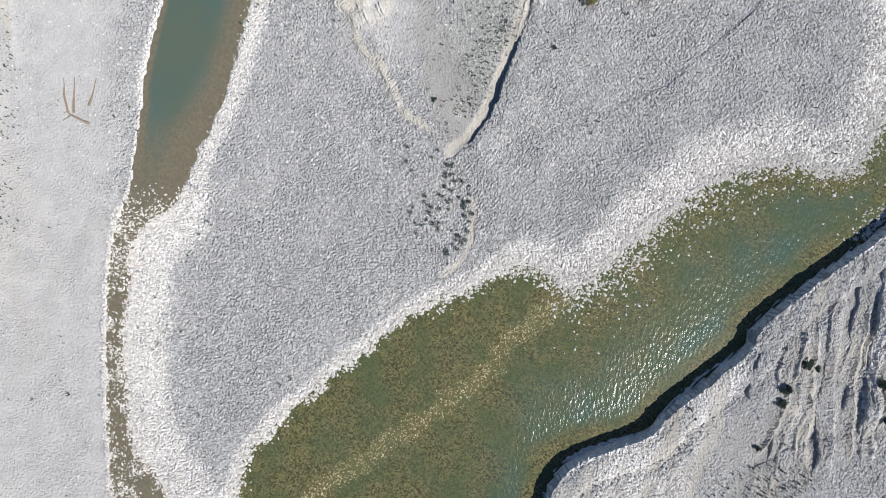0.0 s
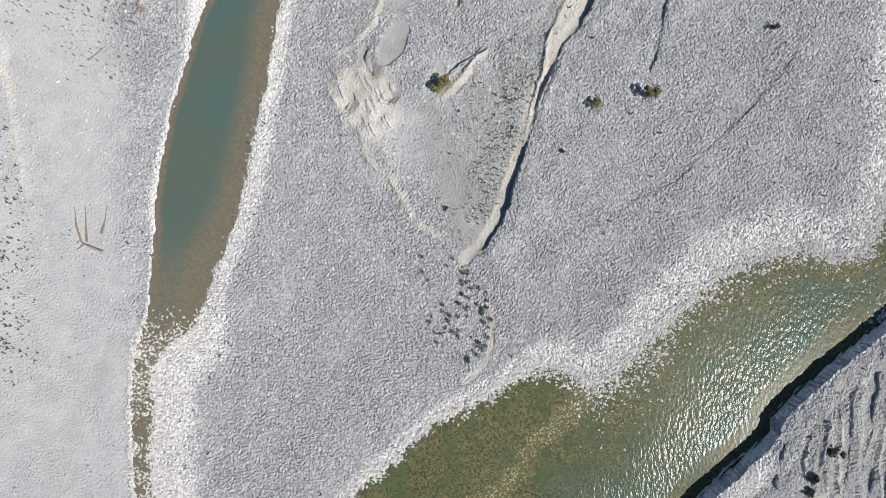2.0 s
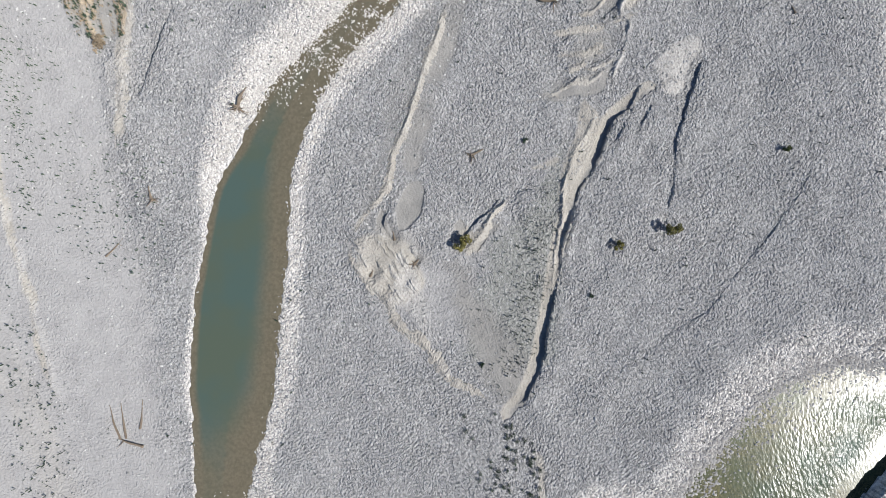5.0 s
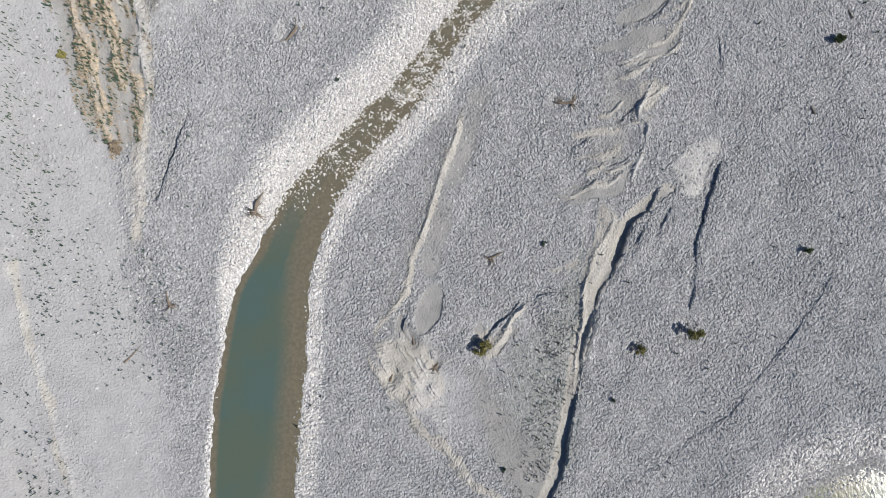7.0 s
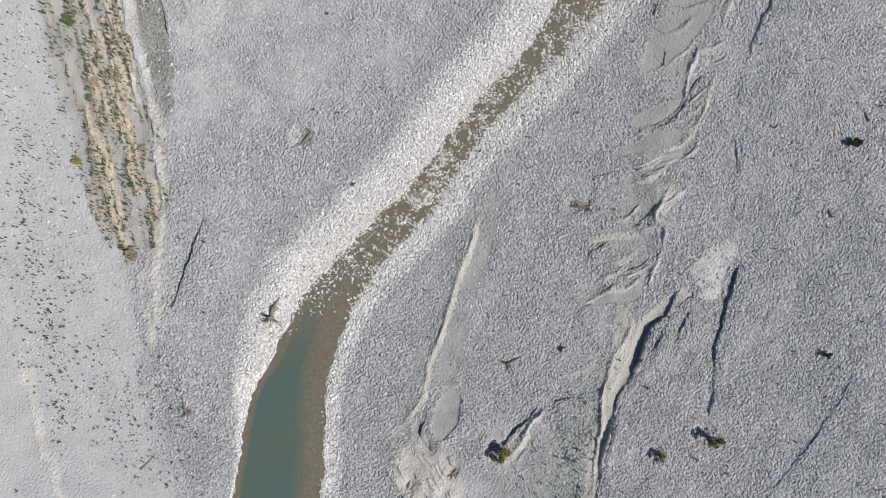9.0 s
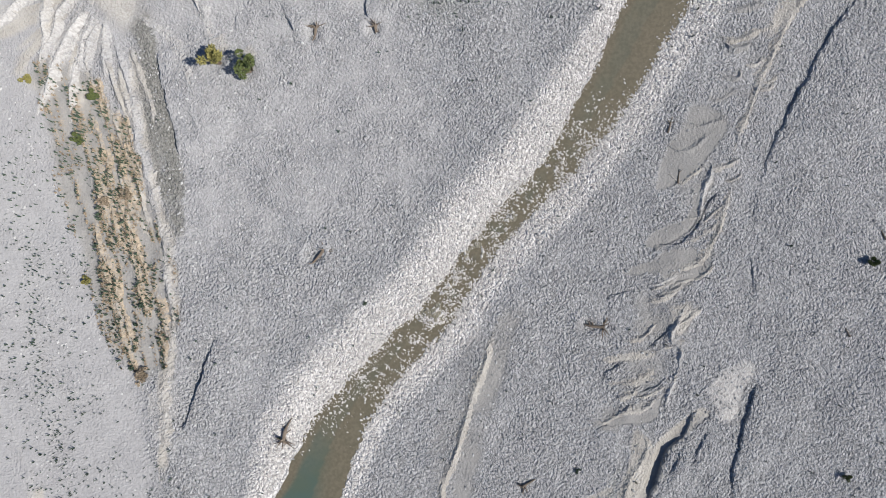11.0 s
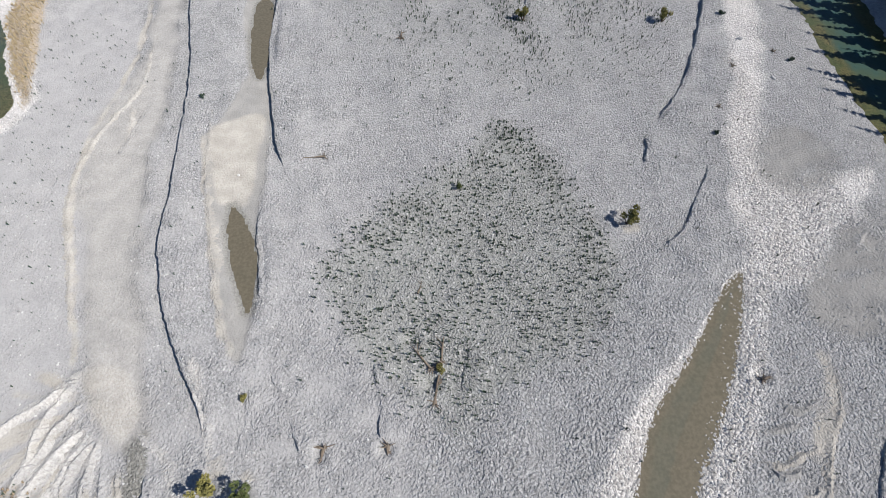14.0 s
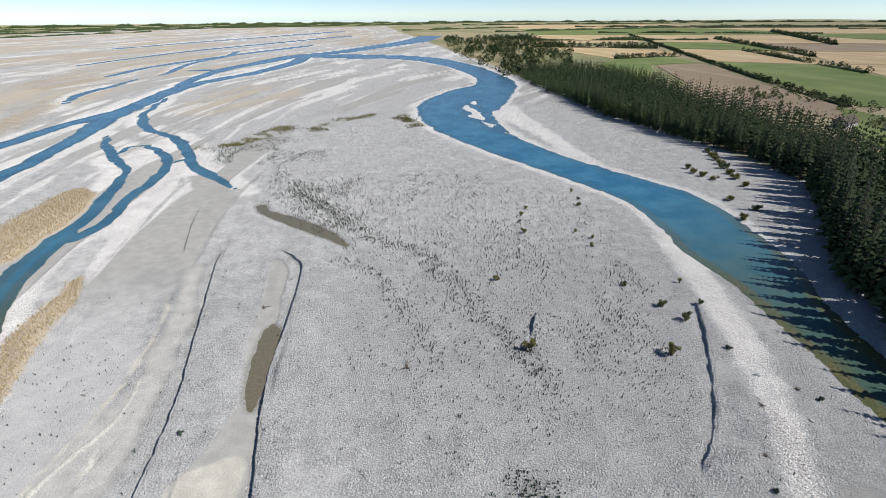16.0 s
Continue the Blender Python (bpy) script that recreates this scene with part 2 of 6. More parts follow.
GREEN_FIELD = make_field("pasture", (0.14, 0.19, 0.06), (0.22, 0.25, 0.09))
BROWN_FIELD = make_field("tilled_earth", (0.30, 0.22, 0.15), (0.36, 0.28, 0.19))


# ---- helpers for meshes ----
def link_mesh(name, verts, faces, mat, parent=None, smooth=False):
    me = bpy.data.meshes.new(name)
    me.from_pydata(verts, [], faces)
    me.materials.append(mat)
    if smooth:
        me.shade_smooth()
    ob = new(name, me)
    ob.parent = parent
    return ob


def part(name, bm, mat, parent, label=""):
    me = bpy.data.meshes.new(name)
    bm.to_mesh(me)
    bm.free()
    me.materials.append(mat)
    ob = new(name, me)
    ob.parent = parent
    return tagged(ob, label)


rng = np.random.default_rng(7)
FLAT = np.random.default_rng(3).random(65536).astype(np.float32)


def lattice(x, y):
    """Smooth value noise, 0 to 1."""
    x, y = np.asarray(x, np.float32), np.asarray(y, np.float32)
    xf, yf = np.floor(x), np.floor(y)
    u, v = x - xf, y - yf
    u, v = u * u * (3 - 2 * u), v * v * (3 - 2 * v)
    x0, y0 = xf.astype(np.int32) & 255, (yf.astype(np.int32) & 255) << 8
    x1, y1 = (x0 + 1) & 255, (y0 + 256) & 65535
    a, b, c, d = FLAT.take(x0 + y0), FLAT.take(x1 + y0), FLAT.take(x0 + y1), FLAT.take(x1 + y1)
    a += (b - a) * u
    c += (d - c) * u
    return a + (c - a) * v


def rolling(x, y, size, octaves=3):
    """Layered noise about -0.5 to 0.5."""
    total, weight = 0.0, 0.0
    for k in range(octaves):
        w = 0.5 ** k
        total = total + w * lattice(x / size * 2 ** k + 17.3 * k, y / size * 2 ** k + 9.1 * k)
        weight += w
    return total / weight - 0.5


def ramp(v, low, high):
    u = np.clip((v - low) / (high - low), 0, 1)
    return u * u * (3 - 2 * u)


def curve(points, steps=6):
    """A Catmull-Rom line through the points."""
    p = np.array(points, float)
    p = np.vstack([2 * p[0] - p[1], p, 2 * p[-1] - p[-2]])
    out = []
    for i in range(1, len(p) - 2):
        for k in range(steps):
            t = k / steps
            a, b, c, d = p[i - 1], p[i], p[i + 1], p[i + 2]
            out.append(0.5 * (2 * b + (c - a) * t + (2 * a - 5 * b + 4 * c - d) * t * t + (3 * b - a - 3 * c + d) * t ** 3))
    out.append(p[-2])
    return np.array(out)


def from_line(x, y, line, reach):
    """For places near a line of (x, y[, radius]): the distance less the radius, the side (left is plus) and how far along (0 to 1)."""
    best = np.full(x.shape, 1e6)
    side = np.zeros(x.shape)
    along = np.zeros(x.shape)
    count = len(line) - 1
    pts = np.asarray(line, float)
    m = reach + (pts[:, 2].max() if pts.shape[1] > 2 else 0.0)
    close = np.flatnonzero((x > pts[:, 0].min() - m) & (x < pts[:, 0].max() + m) & (y > pts[:, 1].min() - m) & (y < pts[:, 1].max() + m))
    cx, cy = x[close], y[close]
    for i in range(count):
        a, b = line[i], line[i + 1]
        ra, rb = (a[2], b[2]) if len(a) > 2 else (0.0, 0.0)
        m = reach + max(ra, rb)
        near = close[(cx > min(a[0], b[0]) - m) & (cx < max(a[0], b[0]) + m) & (cy > min(a[1], b[1]) - m) & (cy < max(a[1], b[1]) + m)]
        if not len(near):
            continue
        dx, dy = b[0] - a[0], b[1] - a[1]
        px, py = x[near] - a[0], y[near] - a[1]
        t = np.clip((px * dx + py * dy) / (dx * dx + dy * dy + 1e-9), 0, 1)
        d = np.hypot(px - t * dx, py - t * dy) - (ra + (rb - ra) * t)
        s = np.sign(dx * py - dy * px)
        hit = d < best[near]
        got = near[hit]
        best[got], side[got], along[got] = d[hit], s[hit], (i + t[hit]) / count
    return best, side, along


def inside(x, y, ring):
    """True within a closed ring of points."""
    res = np.zeros(x.shape, bool)
    j = len(ring) - 1
    for i in range(len(ring)):
        (xi, yi), (xj, yj) = ring[i][:2], ring[j][:2]
        if yi != yj:
            res ^= ((yi > y) != (yj > y)) & (x < (xj - xi) * (y - yi) / (yj - yi) + xi)
        j = i
    return res


def from_ring(x, y, ring, reach):
    """The distance to a closed ring, minus inside."""
    closed = np.vstack([ring, ring[:1]])
    d, _, _ = from_line(x, y, closed, reach)
    return np.where(inside(x, y, closed), -d, d)


def zone(x, y, points, soft, wander=1.5, steps=4):
    """A patch 0 to 1 with a soft, wandering edge."""
    ring = curve(points + [points[0]], steps)[:-1]
    out, m = np.zeros(x.shape), soft * 2 + wander * 2 + 1.5
    k = np.flatnonzero((x > ring[:, 0].min() - m) & (x < ring[:, 0].max() + m) & (y > ring[:, 1].min() - m) & (y < ring[:, 1].max() + m))
    dx = 2 * wander * rolling(x[k], y[k], 6.0, 3)
    dy = 2 * wander * rolling(x[k] + 91, y[k] + 37, 6.0, 3)
    out[k] = 1 - ramp(from_ring(x[k] + dx, y[k] + dy, ring, m), -soft, soft)
    return out


def streak(x, y, points, half, soft, wander=0.5):
    """A band 0 to 1 along a line."""
    line, out, m = curve(points, 5), np.zeros(x.shape), half + soft * 2 + wander * 2 + 2
    k = np.flatnonzero((x > line[:, 0].min() - m) & (x < line[:, 0].max() + m) & (y > line[:, 1].min() - m) & (y < line[:, 1].max() + m))
    dx, dy = 2 * wander * rolling(x[k], y[k], 3.0, 3), 2 * wander * rolling(x[k] + 31, y[k] + 7, 3.0, 3)
    d, _, on = from_line(x[k] + dx, y[k] + dy, line, m)
    out[k] = (1 - ramp(d, half - soft, half + soft)) * ramp(on, 0.0, 0.06) * (1 - ramp(on, 0.9, 1.0))
    return out


def drift(x, y, points, half):
    """A drift line 0 to 1: uneven in width, thin at both ends."""
    line, out, m = curve(points, 5), np.zeros(x.shape), 3 * half + 3.0
    k = np.flatnonzero((x > line[:, 0].min() - m) & (x < line[:, 0].max() + m) & (y > line[:, 1].min() - m) & (y < line[:, 1].max() + m))
    dx, dy = 1.3 * rolling(x[k], y[k], 4.0, 4), 1.3 * rolling(x[k] + 31, y[k] + 7, 4.0, 4)
    d, _, on = from_line(x[k] + dx, y[k] + dy, line, m)
    wide = half * np.clip(1.0 + 1.8 * rolling(x[k] + 11, y[k], 2.6, 3), 0.25, 1.9) * (0.25 + 0.75 * ramp(on, 0.0, 0.25)) * (1 - 0.75 * ramp(on, 0.5, 1.0))
    out[k] = (1 - ramp(d, 0.2 * wide, 1.7 * wide + 0.12)) * ramp(on, 0.0, 0.1) * (1 - ramp(on, 0.85, 1.0))
    return out


# ---- plan of the river flat ----
SIDE = [(-39.9, -31.0, 4.0), (-41.5, -25.0, 2.6), (-42.7, -21.6, 1.5), (-43.4, -14.7, 1.2), (-43.5, -7.9, 1.1), (-43.3, -1.2, 1.2), (-42.3, 5.5, 1.4),
        (-40.6, 8.1, 2.0), (-38.6, 10.8, 3.0), (-36.7, 17.4, 4.1), (-34.8, 24.0, 5.0), (-33.0, 31.0, 5.1), (-30.6, 39.0, 5.0),
        (-28.4, 45.8, 4.4), (-25.5, 50.5, 3.4), (-22.0, 56.0, 3.0), (-18.8, 59.4, 2.4), (-12.5, 64.3, 2.1), (-6.3, 68.4, 1.9),
        (-1.9, 72.8, 1.6), (3.6, 77.3, 1.6), (10.6, 82.0, 1.8), (17.1, 88.2, 2.6), (21.0, 92.4, 2.9), (26.1, 98.4, 3.3),
        (33.2, 105.0, 2.5), (39.8, 112.3, 1.4), (42.7, 115.4, 0.3)]
NORTH_BANK = [(-34.0, -40.0), (-30.7, -30.7), (-28.6, -26.6), (-26.7, -21.6), (-22.4, -17.2), (-15.3, -11.2), (-8.4, -5.9), (-4.3, -3.5), (1.7, -0.7),
              (5.0, 1.0), (8.3, 0.8), (12.1, -1.6), (16.7, 1.2), (20.6, 4.7), (24.6, 7.9), (28.5, 11.0), (33.1, 12.6), (37.5, 13.2),
              (43.9, 12.5), (46.5, 14.7), (49.3, 19.0), (51.5, 28.0), (53.5, 44.2), (60.0, 75.0), (70.0, 105.0)]
WEST_BANK = [(76.5, 128.0), (80.9, 151.1), (83.9, 165.5), (88.6, 188.6), (89.5, 212.3), (94.5, 236.3), (95.2, 254.7), (81.5, 294.6), (66.2, 336.6),
             (53.4, 386.4), (53.0, 438.8), (64.3, 485.2), (99.0, 540.4), (132.9, 580.2), (148.0, 668.2), (134.5, 805.1), (94.1, 895.4),
             (11.7, 929.0), (-45.9, 977.3)]
EAST_BANK = [(-20.0, 1010.0), (49.9, 991.7), (147.2, 913.2), (176.4, 769.2), (176.1, 634.9), (165.3, 564.4), (143.1, 511.9), (112.4, 448.1), (100.0, 427.6),
             (91.0, 366.7), (95.9, 329.7), (106.4, 293.8), (115.0, 272.7), (122.6, 248.5), (117.3, 215.4), (111.4, 196.3), (101.6, 178.0),
             (95.0, 158.0), (90.0, 130.0), (84.0, 95.0), (78.0, 60.0), (62.0, 25.0)]
SOUTH_BANK = [(48.6, 6.5), (45.7, 3.8), (39.3, -0.7), (33.4, -5.6), (32.4, -8.1), (27.8, -11.7), (23.2, -15.6), (20.7, -18.4), (12.6, -21.6), (9.1, -26.3), (6.0, -40.0)]
BRAIDS = []


def braid_arm(*points):
    BRAIDS.append(list(points))


braid_arm((-176.0, 340.0, 5.0), (-171.0, 396.0, 5.0), (-168.0, 417.0, 4.7), (-165.0, 443.0, 5.2), (-158.0, 464.0, 6.6), (-150.0, 487.0, 8.0))
braid_arm((-138.0, 295.0, 4.0), (-140.0, 335.0, 4.2), (-139.0, 356.0, 4.2), (-140.0, 384.0, 4.6), (-141.0, 418.0, 5.2), (-146.0, 469.0, 8.0), (-144.0, 524.0, 7.6), (-141.0, 592.0, 8.7), (-133.0, 638.0, 9.5), (-111.0, 690.0, 8.5), (-88.0, 737.0, 8.6), (-51.0, 864.0, 11.0), (-40.0, 985.0, 11.0))
braid_arm((-143.0, 640.0, 6.0), (-141.0, 700.0, 7.0), (-129.0, 794.0, 9.5), (-103.0, 860.0, 12.0), (-58.0, 983.0, 18.0), (15.0, 1073.0, 20.0), (191.0, 1390.0, 32.0), (300.0, 1700.0, 34.0))
braid_arm((-133.0, 552.0, 1.5), (-130.0, 508.0, 2.0), (-127.0, 475.0, 2.5), (-114.0, 434.0, 2.4), (-99.0, 410.0, 2.0), (-87.0, 394.0, 2.7), (-75.0, 366.0, 2.6), (-68.0, 343.0, 2.5), (-61.0, 327.0, 2.8), (-50.0, 311.0, 2.0), (-44.0, 300.0, 1.0), (-39.0, 292.0, 0.1))
braid_arm((-129.0, 416.0, 0.2), (-123.0, 400.0, 1.3), (-116.0, 381.0, 1.8), (-103.0, 354.0, 2.2), (-93.0, 336.0, 1.5), (-90.0, 323.0, 1.9), (-88.0, 309.0, 2.3), (-87.0, 295.0, 2.4), (-85.0, 276.0, 2.3), (-86.0, 257.0, 3.4), (-86.0, 242.0, 3.6), (-84.0, 224.0, 4.0), (-78.0, 202.0, 4.8), (-70.0, 175.0, 5.5))
braid_arm((-97.0, 379.0, 1.5), (-83.0, 358.0, 2.3), (-77.0, 335.0, 1.9), (-76.0, 319.0, 2.4), (-77.0, 303.0, 2.4), (-78.0, 289.0, 2.2), (-77.0, 269.0, 2.2), (-82.0, 258.0, 2.4))
braid_arm((-67.0, 345.0, 0.9), (-72.0, 346.0, 1.2), (-78.0, 341.0, 1.0))
braid_arm((-106.0, 362.0, 1.0), (-105.0, 378.0, 1.3), (-96.0, 380.0, 1.4))
braid_arm((-200.0, 720.0, 0.2), (-204.0, 647.0, 3.6), (-210.0, 599.0, 3.8), (-205.0, 556.0, 2.2), (-191.0, 508.0, 0.2))
braid_arm((-186.0, 740.0, 2.0), (-186.0, 768.0, 3.2), (-189.0, 892.0, 4.5), (-165.0, 1013.0, 5.1), (-166.0, 1124.0, 4.5))
braid_arm((-184.0, 790.0, 4.0), (-160.0, 786.0, 5.0), (-134.0, 776.0, 5.0))
braid_arm((-240.0, 740.0, 4.0), (-225.0, 860.0, 6.0), (-150.0, 1060.0, 8.0), (-40.0, 1300.0, 11.0))
braid_arm((-330.0, 900.0, 5.0), (-260.0, 1150.0, 8.0), (-120.0, 1450.0, 11.0), (60.0, 1800.0, 13.0))
braid_arm((-420.0, 1300.0, 9.0), (-240.0, 1700.0, 12.0), (60.0, 2300.0, 18.0))
ISLET = [(84.0, 454.0), (97.0, 478.0), (106.0, 482.0), (98.0, 450.0), (92.0, 400.0), (94.0, 371.0), (86.0, 364.0), (81.0, 393.0), (80.0, 422.0)]
PONDS = [
    [(-2.9, 235.7, 0.8), (-8.0, 244.0, 2.0), (-14.0, 253.0, 2.6), (-21.9, 261.5, 2.6), (-28.2, 268.1, 1.7), (-30.5, 274.1, 1.5)],
    [(-20.6, 172.3, 0.3), (-20.5, 177.3, 1.3), (-20.1, 185.7, 2.1), (-19.6, 194.6, 1.9), (-19.4, 197.6, 0.4)],
    [(-22.7, 124.5, 0.3), (-22.9, 128.5, 1.1), (-23.3, 133.0, 1.6), (-24.2, 138.0, 1.3), (-25.0, 142.6, 0.3)],
]
SCARPS = []


def scarp(high, *points):
    SCARPS.append((list(points), high))


# steps in the flat; the higher ground lies to the right of the way they are drawn
scarp(0.52, (-1.6, 14.6), (0.5, 16.3), (3.0, 20.3), (5.5, 26.7), (7.8, 33.1), (10.8, 38.9), (14.7, 43.7), (16.6, 46.9), (21.2, 49.5))
scarp(0.1, (10.2, 17.3), (14.6, 18.4), (18.9, 20.6), (23.4, 22.6), (27.6, 26.2), (32.5, 30.3), (37.0, 34.6), (40.6, 39.4))
scarp(0.3, (20.6, 34.0), (22.2, 38.6), (23.2, 42.6), (25.0, 46.0), (27.0, 49.5), (29.0, 53.0))
scarp(0.35, (-40.1, 59.5), (-36.5, 65.7), (-33.0, 71.4))
scarp(0.7, (-27.5, 108.2), (-28.3, 113.0), (-31.6, 120.7), (-33.9, 129.3), (-35.0, 138.0), (-34.1, 149.1), (-33.1, 173.8), (-33.9, 190.8), (-34.8, 205.0), (-36.4, 231.5), (-35.2, 241.0), (-30.1, 249.5))
scarp(0.35, (-21.0, 125.3), (-21.2, 134.4), (-20.8, 140.5), (-18.7, 141.5))
scarp(0.65, (-16.6, 147.0), (-17.9, 154.0), (-18.5, 162.7), (-18.5, 183.8), (-16.5, 195.9), (-14.2, 220.7), (-16.0, 228.6), (-22.8, 239.0))
scarp(0.28, (27.3, 54.0), (30.3, 63.1), (31.2, 68.5), (33.2, 74.1), (37.0, 80.4), (46.6, 91.9), (55.2, 98.6))
scarp(0.5, (43.2, 144.1), (52.1, 152.1), (61.2, 164.6), (69.6, 177.7), (74.7, 187.5))
scarp(0.35, (-43.7, 157.4), (-43.0, 159.3), (-41.0, 165.3), (-39.9, 170.5))
scarp(0.3, (33.8, 121.2), (38.8, 124.2), (43.7, 129.4), (48.9, 135.0))
scarp(0.5, (32.6, 181.2), (36.6, 188.5), (44.6, 195.0))
scarp(0.1, (-30.4, 92.2), (-30.6, 95.4), (-31.0, 98.8))
scarp(0.26, (14.6, 42.2), (17.7, 46.4), (20.7, 51.3))
scarp(1.41, (6.0, -40.0), (9.1, -26.6), (12.6, -22.0), (20.7, -18.8), (23.4, -16.0), (28.0, -12.1), (32.6, -8.5), (33.7, -6.0), (39.5, -1.1), (45.9, 3.4), (48.9, 6.0))
scarp(0.4, (88.6, 189.0), (89.7, 212.3), (94.7, 236.3))
scarp(0.26, (40.1, -25.5), (40.8, -19.3), (40.4, -15.4), (41.4, -10.0), (41.1, -4.7))
scarp(0.34, (43.0, -17.5), (44.3, -11.3), (43.7, -8.7), (44.6, -2.7), (46.0, 4.0))
scarp(0.42, (44.7, -24.9), (45.6, -16.6), (46.3, -10.0), (46.9, -2.0), (48.0, 3.0))
scarp(0.35, (32.0, -14.6), (32.6, -11.4), (34.2, -8.2))
scarp(0.25, (-23.9, 106.2), (-22.8, 110.0), (-22.0, 114.0))
scarp(0.25, (-16.4, 104.5), (-17.7, 109.3), (-19.8, 115.7))
scarp(0.22, (-7.6, 104.0), (-7.2, 109.0), (-7.2, 114.2))
scarp(0.22, (2.5, 107.8), (4.1, 111.6), (4.9, 113.5))
scarp(0.16, (-3.2, 36.6), (-2.5, 37.3), (-0.4, 39.0), (2.3, 40.6))
scarp(0.22, (-12.6, 38.0), (-12.6, 39.5), (-11.8, 42.9))
scarp(0.2, (-10.5, 130.0), (-5.5, 134.0), (-2.0, 138.5))
scarp(0.4, (-46.6, 238.7), (-49.2, 260.2), (-50.5, 278.7))
scarp(0.35, (-70.7, 196.0), (-70.0, 210.4), (-68.6, 229.0))
scarp(0.3, (-63.3, 203.8), (-63.9, 214.5), (-66.9, 230.0))
scarp(0.7, (-81.7, 407.1), (-79.6, 459.8), (-76.5, 533.8))
scarp(0.2, (18.9, 70.9), (21.5, 70.5), (23.6, 70.6), (25.5, 71.7), (27.4, 74.3), (29.4, 75.8))
scarp(0.13, (18.7, 65.0), (21.2, 65.2), (24.1, 66.3), (26.2, 68.4))
scarp(0.16, (13.1, 65.8), (15.1, 65.7), (17.6, 65.9))
scarp(0.2, (17.1, 59.1), (18.7, 59.9), (19.9, 60.6))
scarp(0.16, (10.8, 57.2), (12.5, 57.6), (14.1, 58.1))
scarp(0.15, (15.0, 54.0), (16.9, 54.4), (18.6, 55.6))
scarp(0.2, (8.0, 50.2), (9.8, 50.9), (11.6, 50.6))
scarp(0.18, (6.5, 42.6), (7.8, 42.7), (9.3, 43.1))
scarp(0.2, (3.2, 40.5), (5.2, 40.6), (7.6, 40.4))
scarp(0.2, (18.2, 43.7), (19.7, 46.0), (21.6, 48.6))
scarp(0.1, (-3.4, 33.7), (-1.8, 34.9), (1.2, 37.6))
scarp(0.4, (-33.2, 92.6), (-33.5, 96.1), (-33.7, 100.0), (-33.8, 103.0), (-33.4, 107.4))
scarp(0.3, (-27.2, 108.4), (-27.5, 113.5), (-28.8, 117.8))
scarp(0.2, (31.5, -23.8), (37.8, -20.2), (40.4, -19.4), (43.7, -18.6))
scarp(0.35, (47.0, -10.6), (47.7, -7.5), (48.6, -4.4))
scarp(0.35, (38.2, 136.6), (39.5, 138.4), (40.8, 142.0))
scarp(0.16, (-56.3, 142.0), (-54.4, 147.8), (-51.9, 155.1), (-49.6, 158.8))
scarp(0.12, (-52.6, 66.0), (-54.0, 72.0), (-55.5, 78.0))
PATCHES, RIDGES = [], []


def patch(name, amount, high, soft, *points):
    """A patch of another surface: sand, silt, pale silt, wet or clean stones."""
    PATCHES.append((list(points), soft, name, amount, high))


def ridge(name, amount, high, half, *points):
    """A drift line of another surface, raised along its middle."""
    RIDGES.append((list(points), half, high, name, amount))


# sand lobes and the crest of the old scour east of the side channel
patch("sand", 0.95, 0.10, 0.35, (29.7, 77.1), (26.7, 74.2), (25.3, 72.4), (21.7, 71.2), (19.0, 71.5), (20.6, 72.9), (24.8, 73.6), (26.8, 76.6))
patch("sand", 0.95, 0.08, 0.35, (26.8, 69.4), (24.4, 68.3), (21.2, 69.2), (16.4, 68.9), (17.0, 68.0), (21.0, 67.3), (23.5, 66.4), (25.3, 67.0))
patch("sand", 0.95, 0.05, 0.8, (22.0, 77.5), (26.0, 77.6), (29.5, 80.5), (31.0, 84.0), (28.0, 86.0), (24.5, 82.0))
patch("sand", 0.95, 0.05, 0.6, (20.5, 66.2), (23.0, 66.0), (25.0, 69.5), (23.0, 70.2), (20.5, 69.8))
patch("silt", 0.8, 0.12, 0.25, (17.3, 59.0), (12.3, 59.5), (12.0, 58.6), (17.0, 58.1))
patch("silt", 0.7, 0.10, 0.25, (17.2, 55.5), (11.6, 56.4), (11.5, 55.7), (16.3, 54.8))
patch("sand", 0.95, 0.12, 0.35, (17.9, 53.4), (13.0, 52.2), (8.8, 51.6), (7.0, 51.2), (11.4, 50.8), (15.5, 50.5))
patch("silt", 0.7, 0.12, 0.25, (9.6, 44.4), (6.5, 43.6), (5.5, 42.9), (9.2, 43.1))
patch("silt", 0.75, 0.22, 0.5, (13.0, 50.4), (14.6, 48.0), (14.4, 45.0), (12.1, 42.0), (9.4, 35.6), (6.4, 28.1), (5.3, 28.2), (7.6, 36.0), (9.6, 42.5), (11.4, 45.5))
patch("silt", 0.8, 0.18, 0.4, (20.0, 63.8), (23.3, 63.6), (21.6, 60.2), (20.0, 60.2))
patch("pale", 0.75, 0.10, 0.4, (22.1, 52.3), (25.1, 54.7), (27.9, 55.4), (28.8, 53.8), (26.5, 51.3), (25.1, 49.2), (22.8, 49.3))
ridge("pale", 0.75, 0.16, 0.24, (29.0, 78.9), (28.2, 77.2), (27.5, 76.1), (25.3, 72.2))
ridge("pale", 0.8, 0.20, 0.22, (23.0, 63.6), (21.2, 62.2), (19.8, 60.4), (20.4, 57.9), (19.4, 56.4), (17.6, 52.6), (17.2, 50.4))
ridge("silt", 0.9, 0.16, 0.26, (13.6, 50.2), (14.3, 48.1), (12.4, 45.4), (11.0, 43.6), (9.5, 41.1), (8.4, 37.2), (6.9, 33.4), (5.5, 27.6))
ridge("pale", 0.7, 0.14, 0.2, (24.0, 66.6), (21.0, 66.6), (18.4, 65.9))
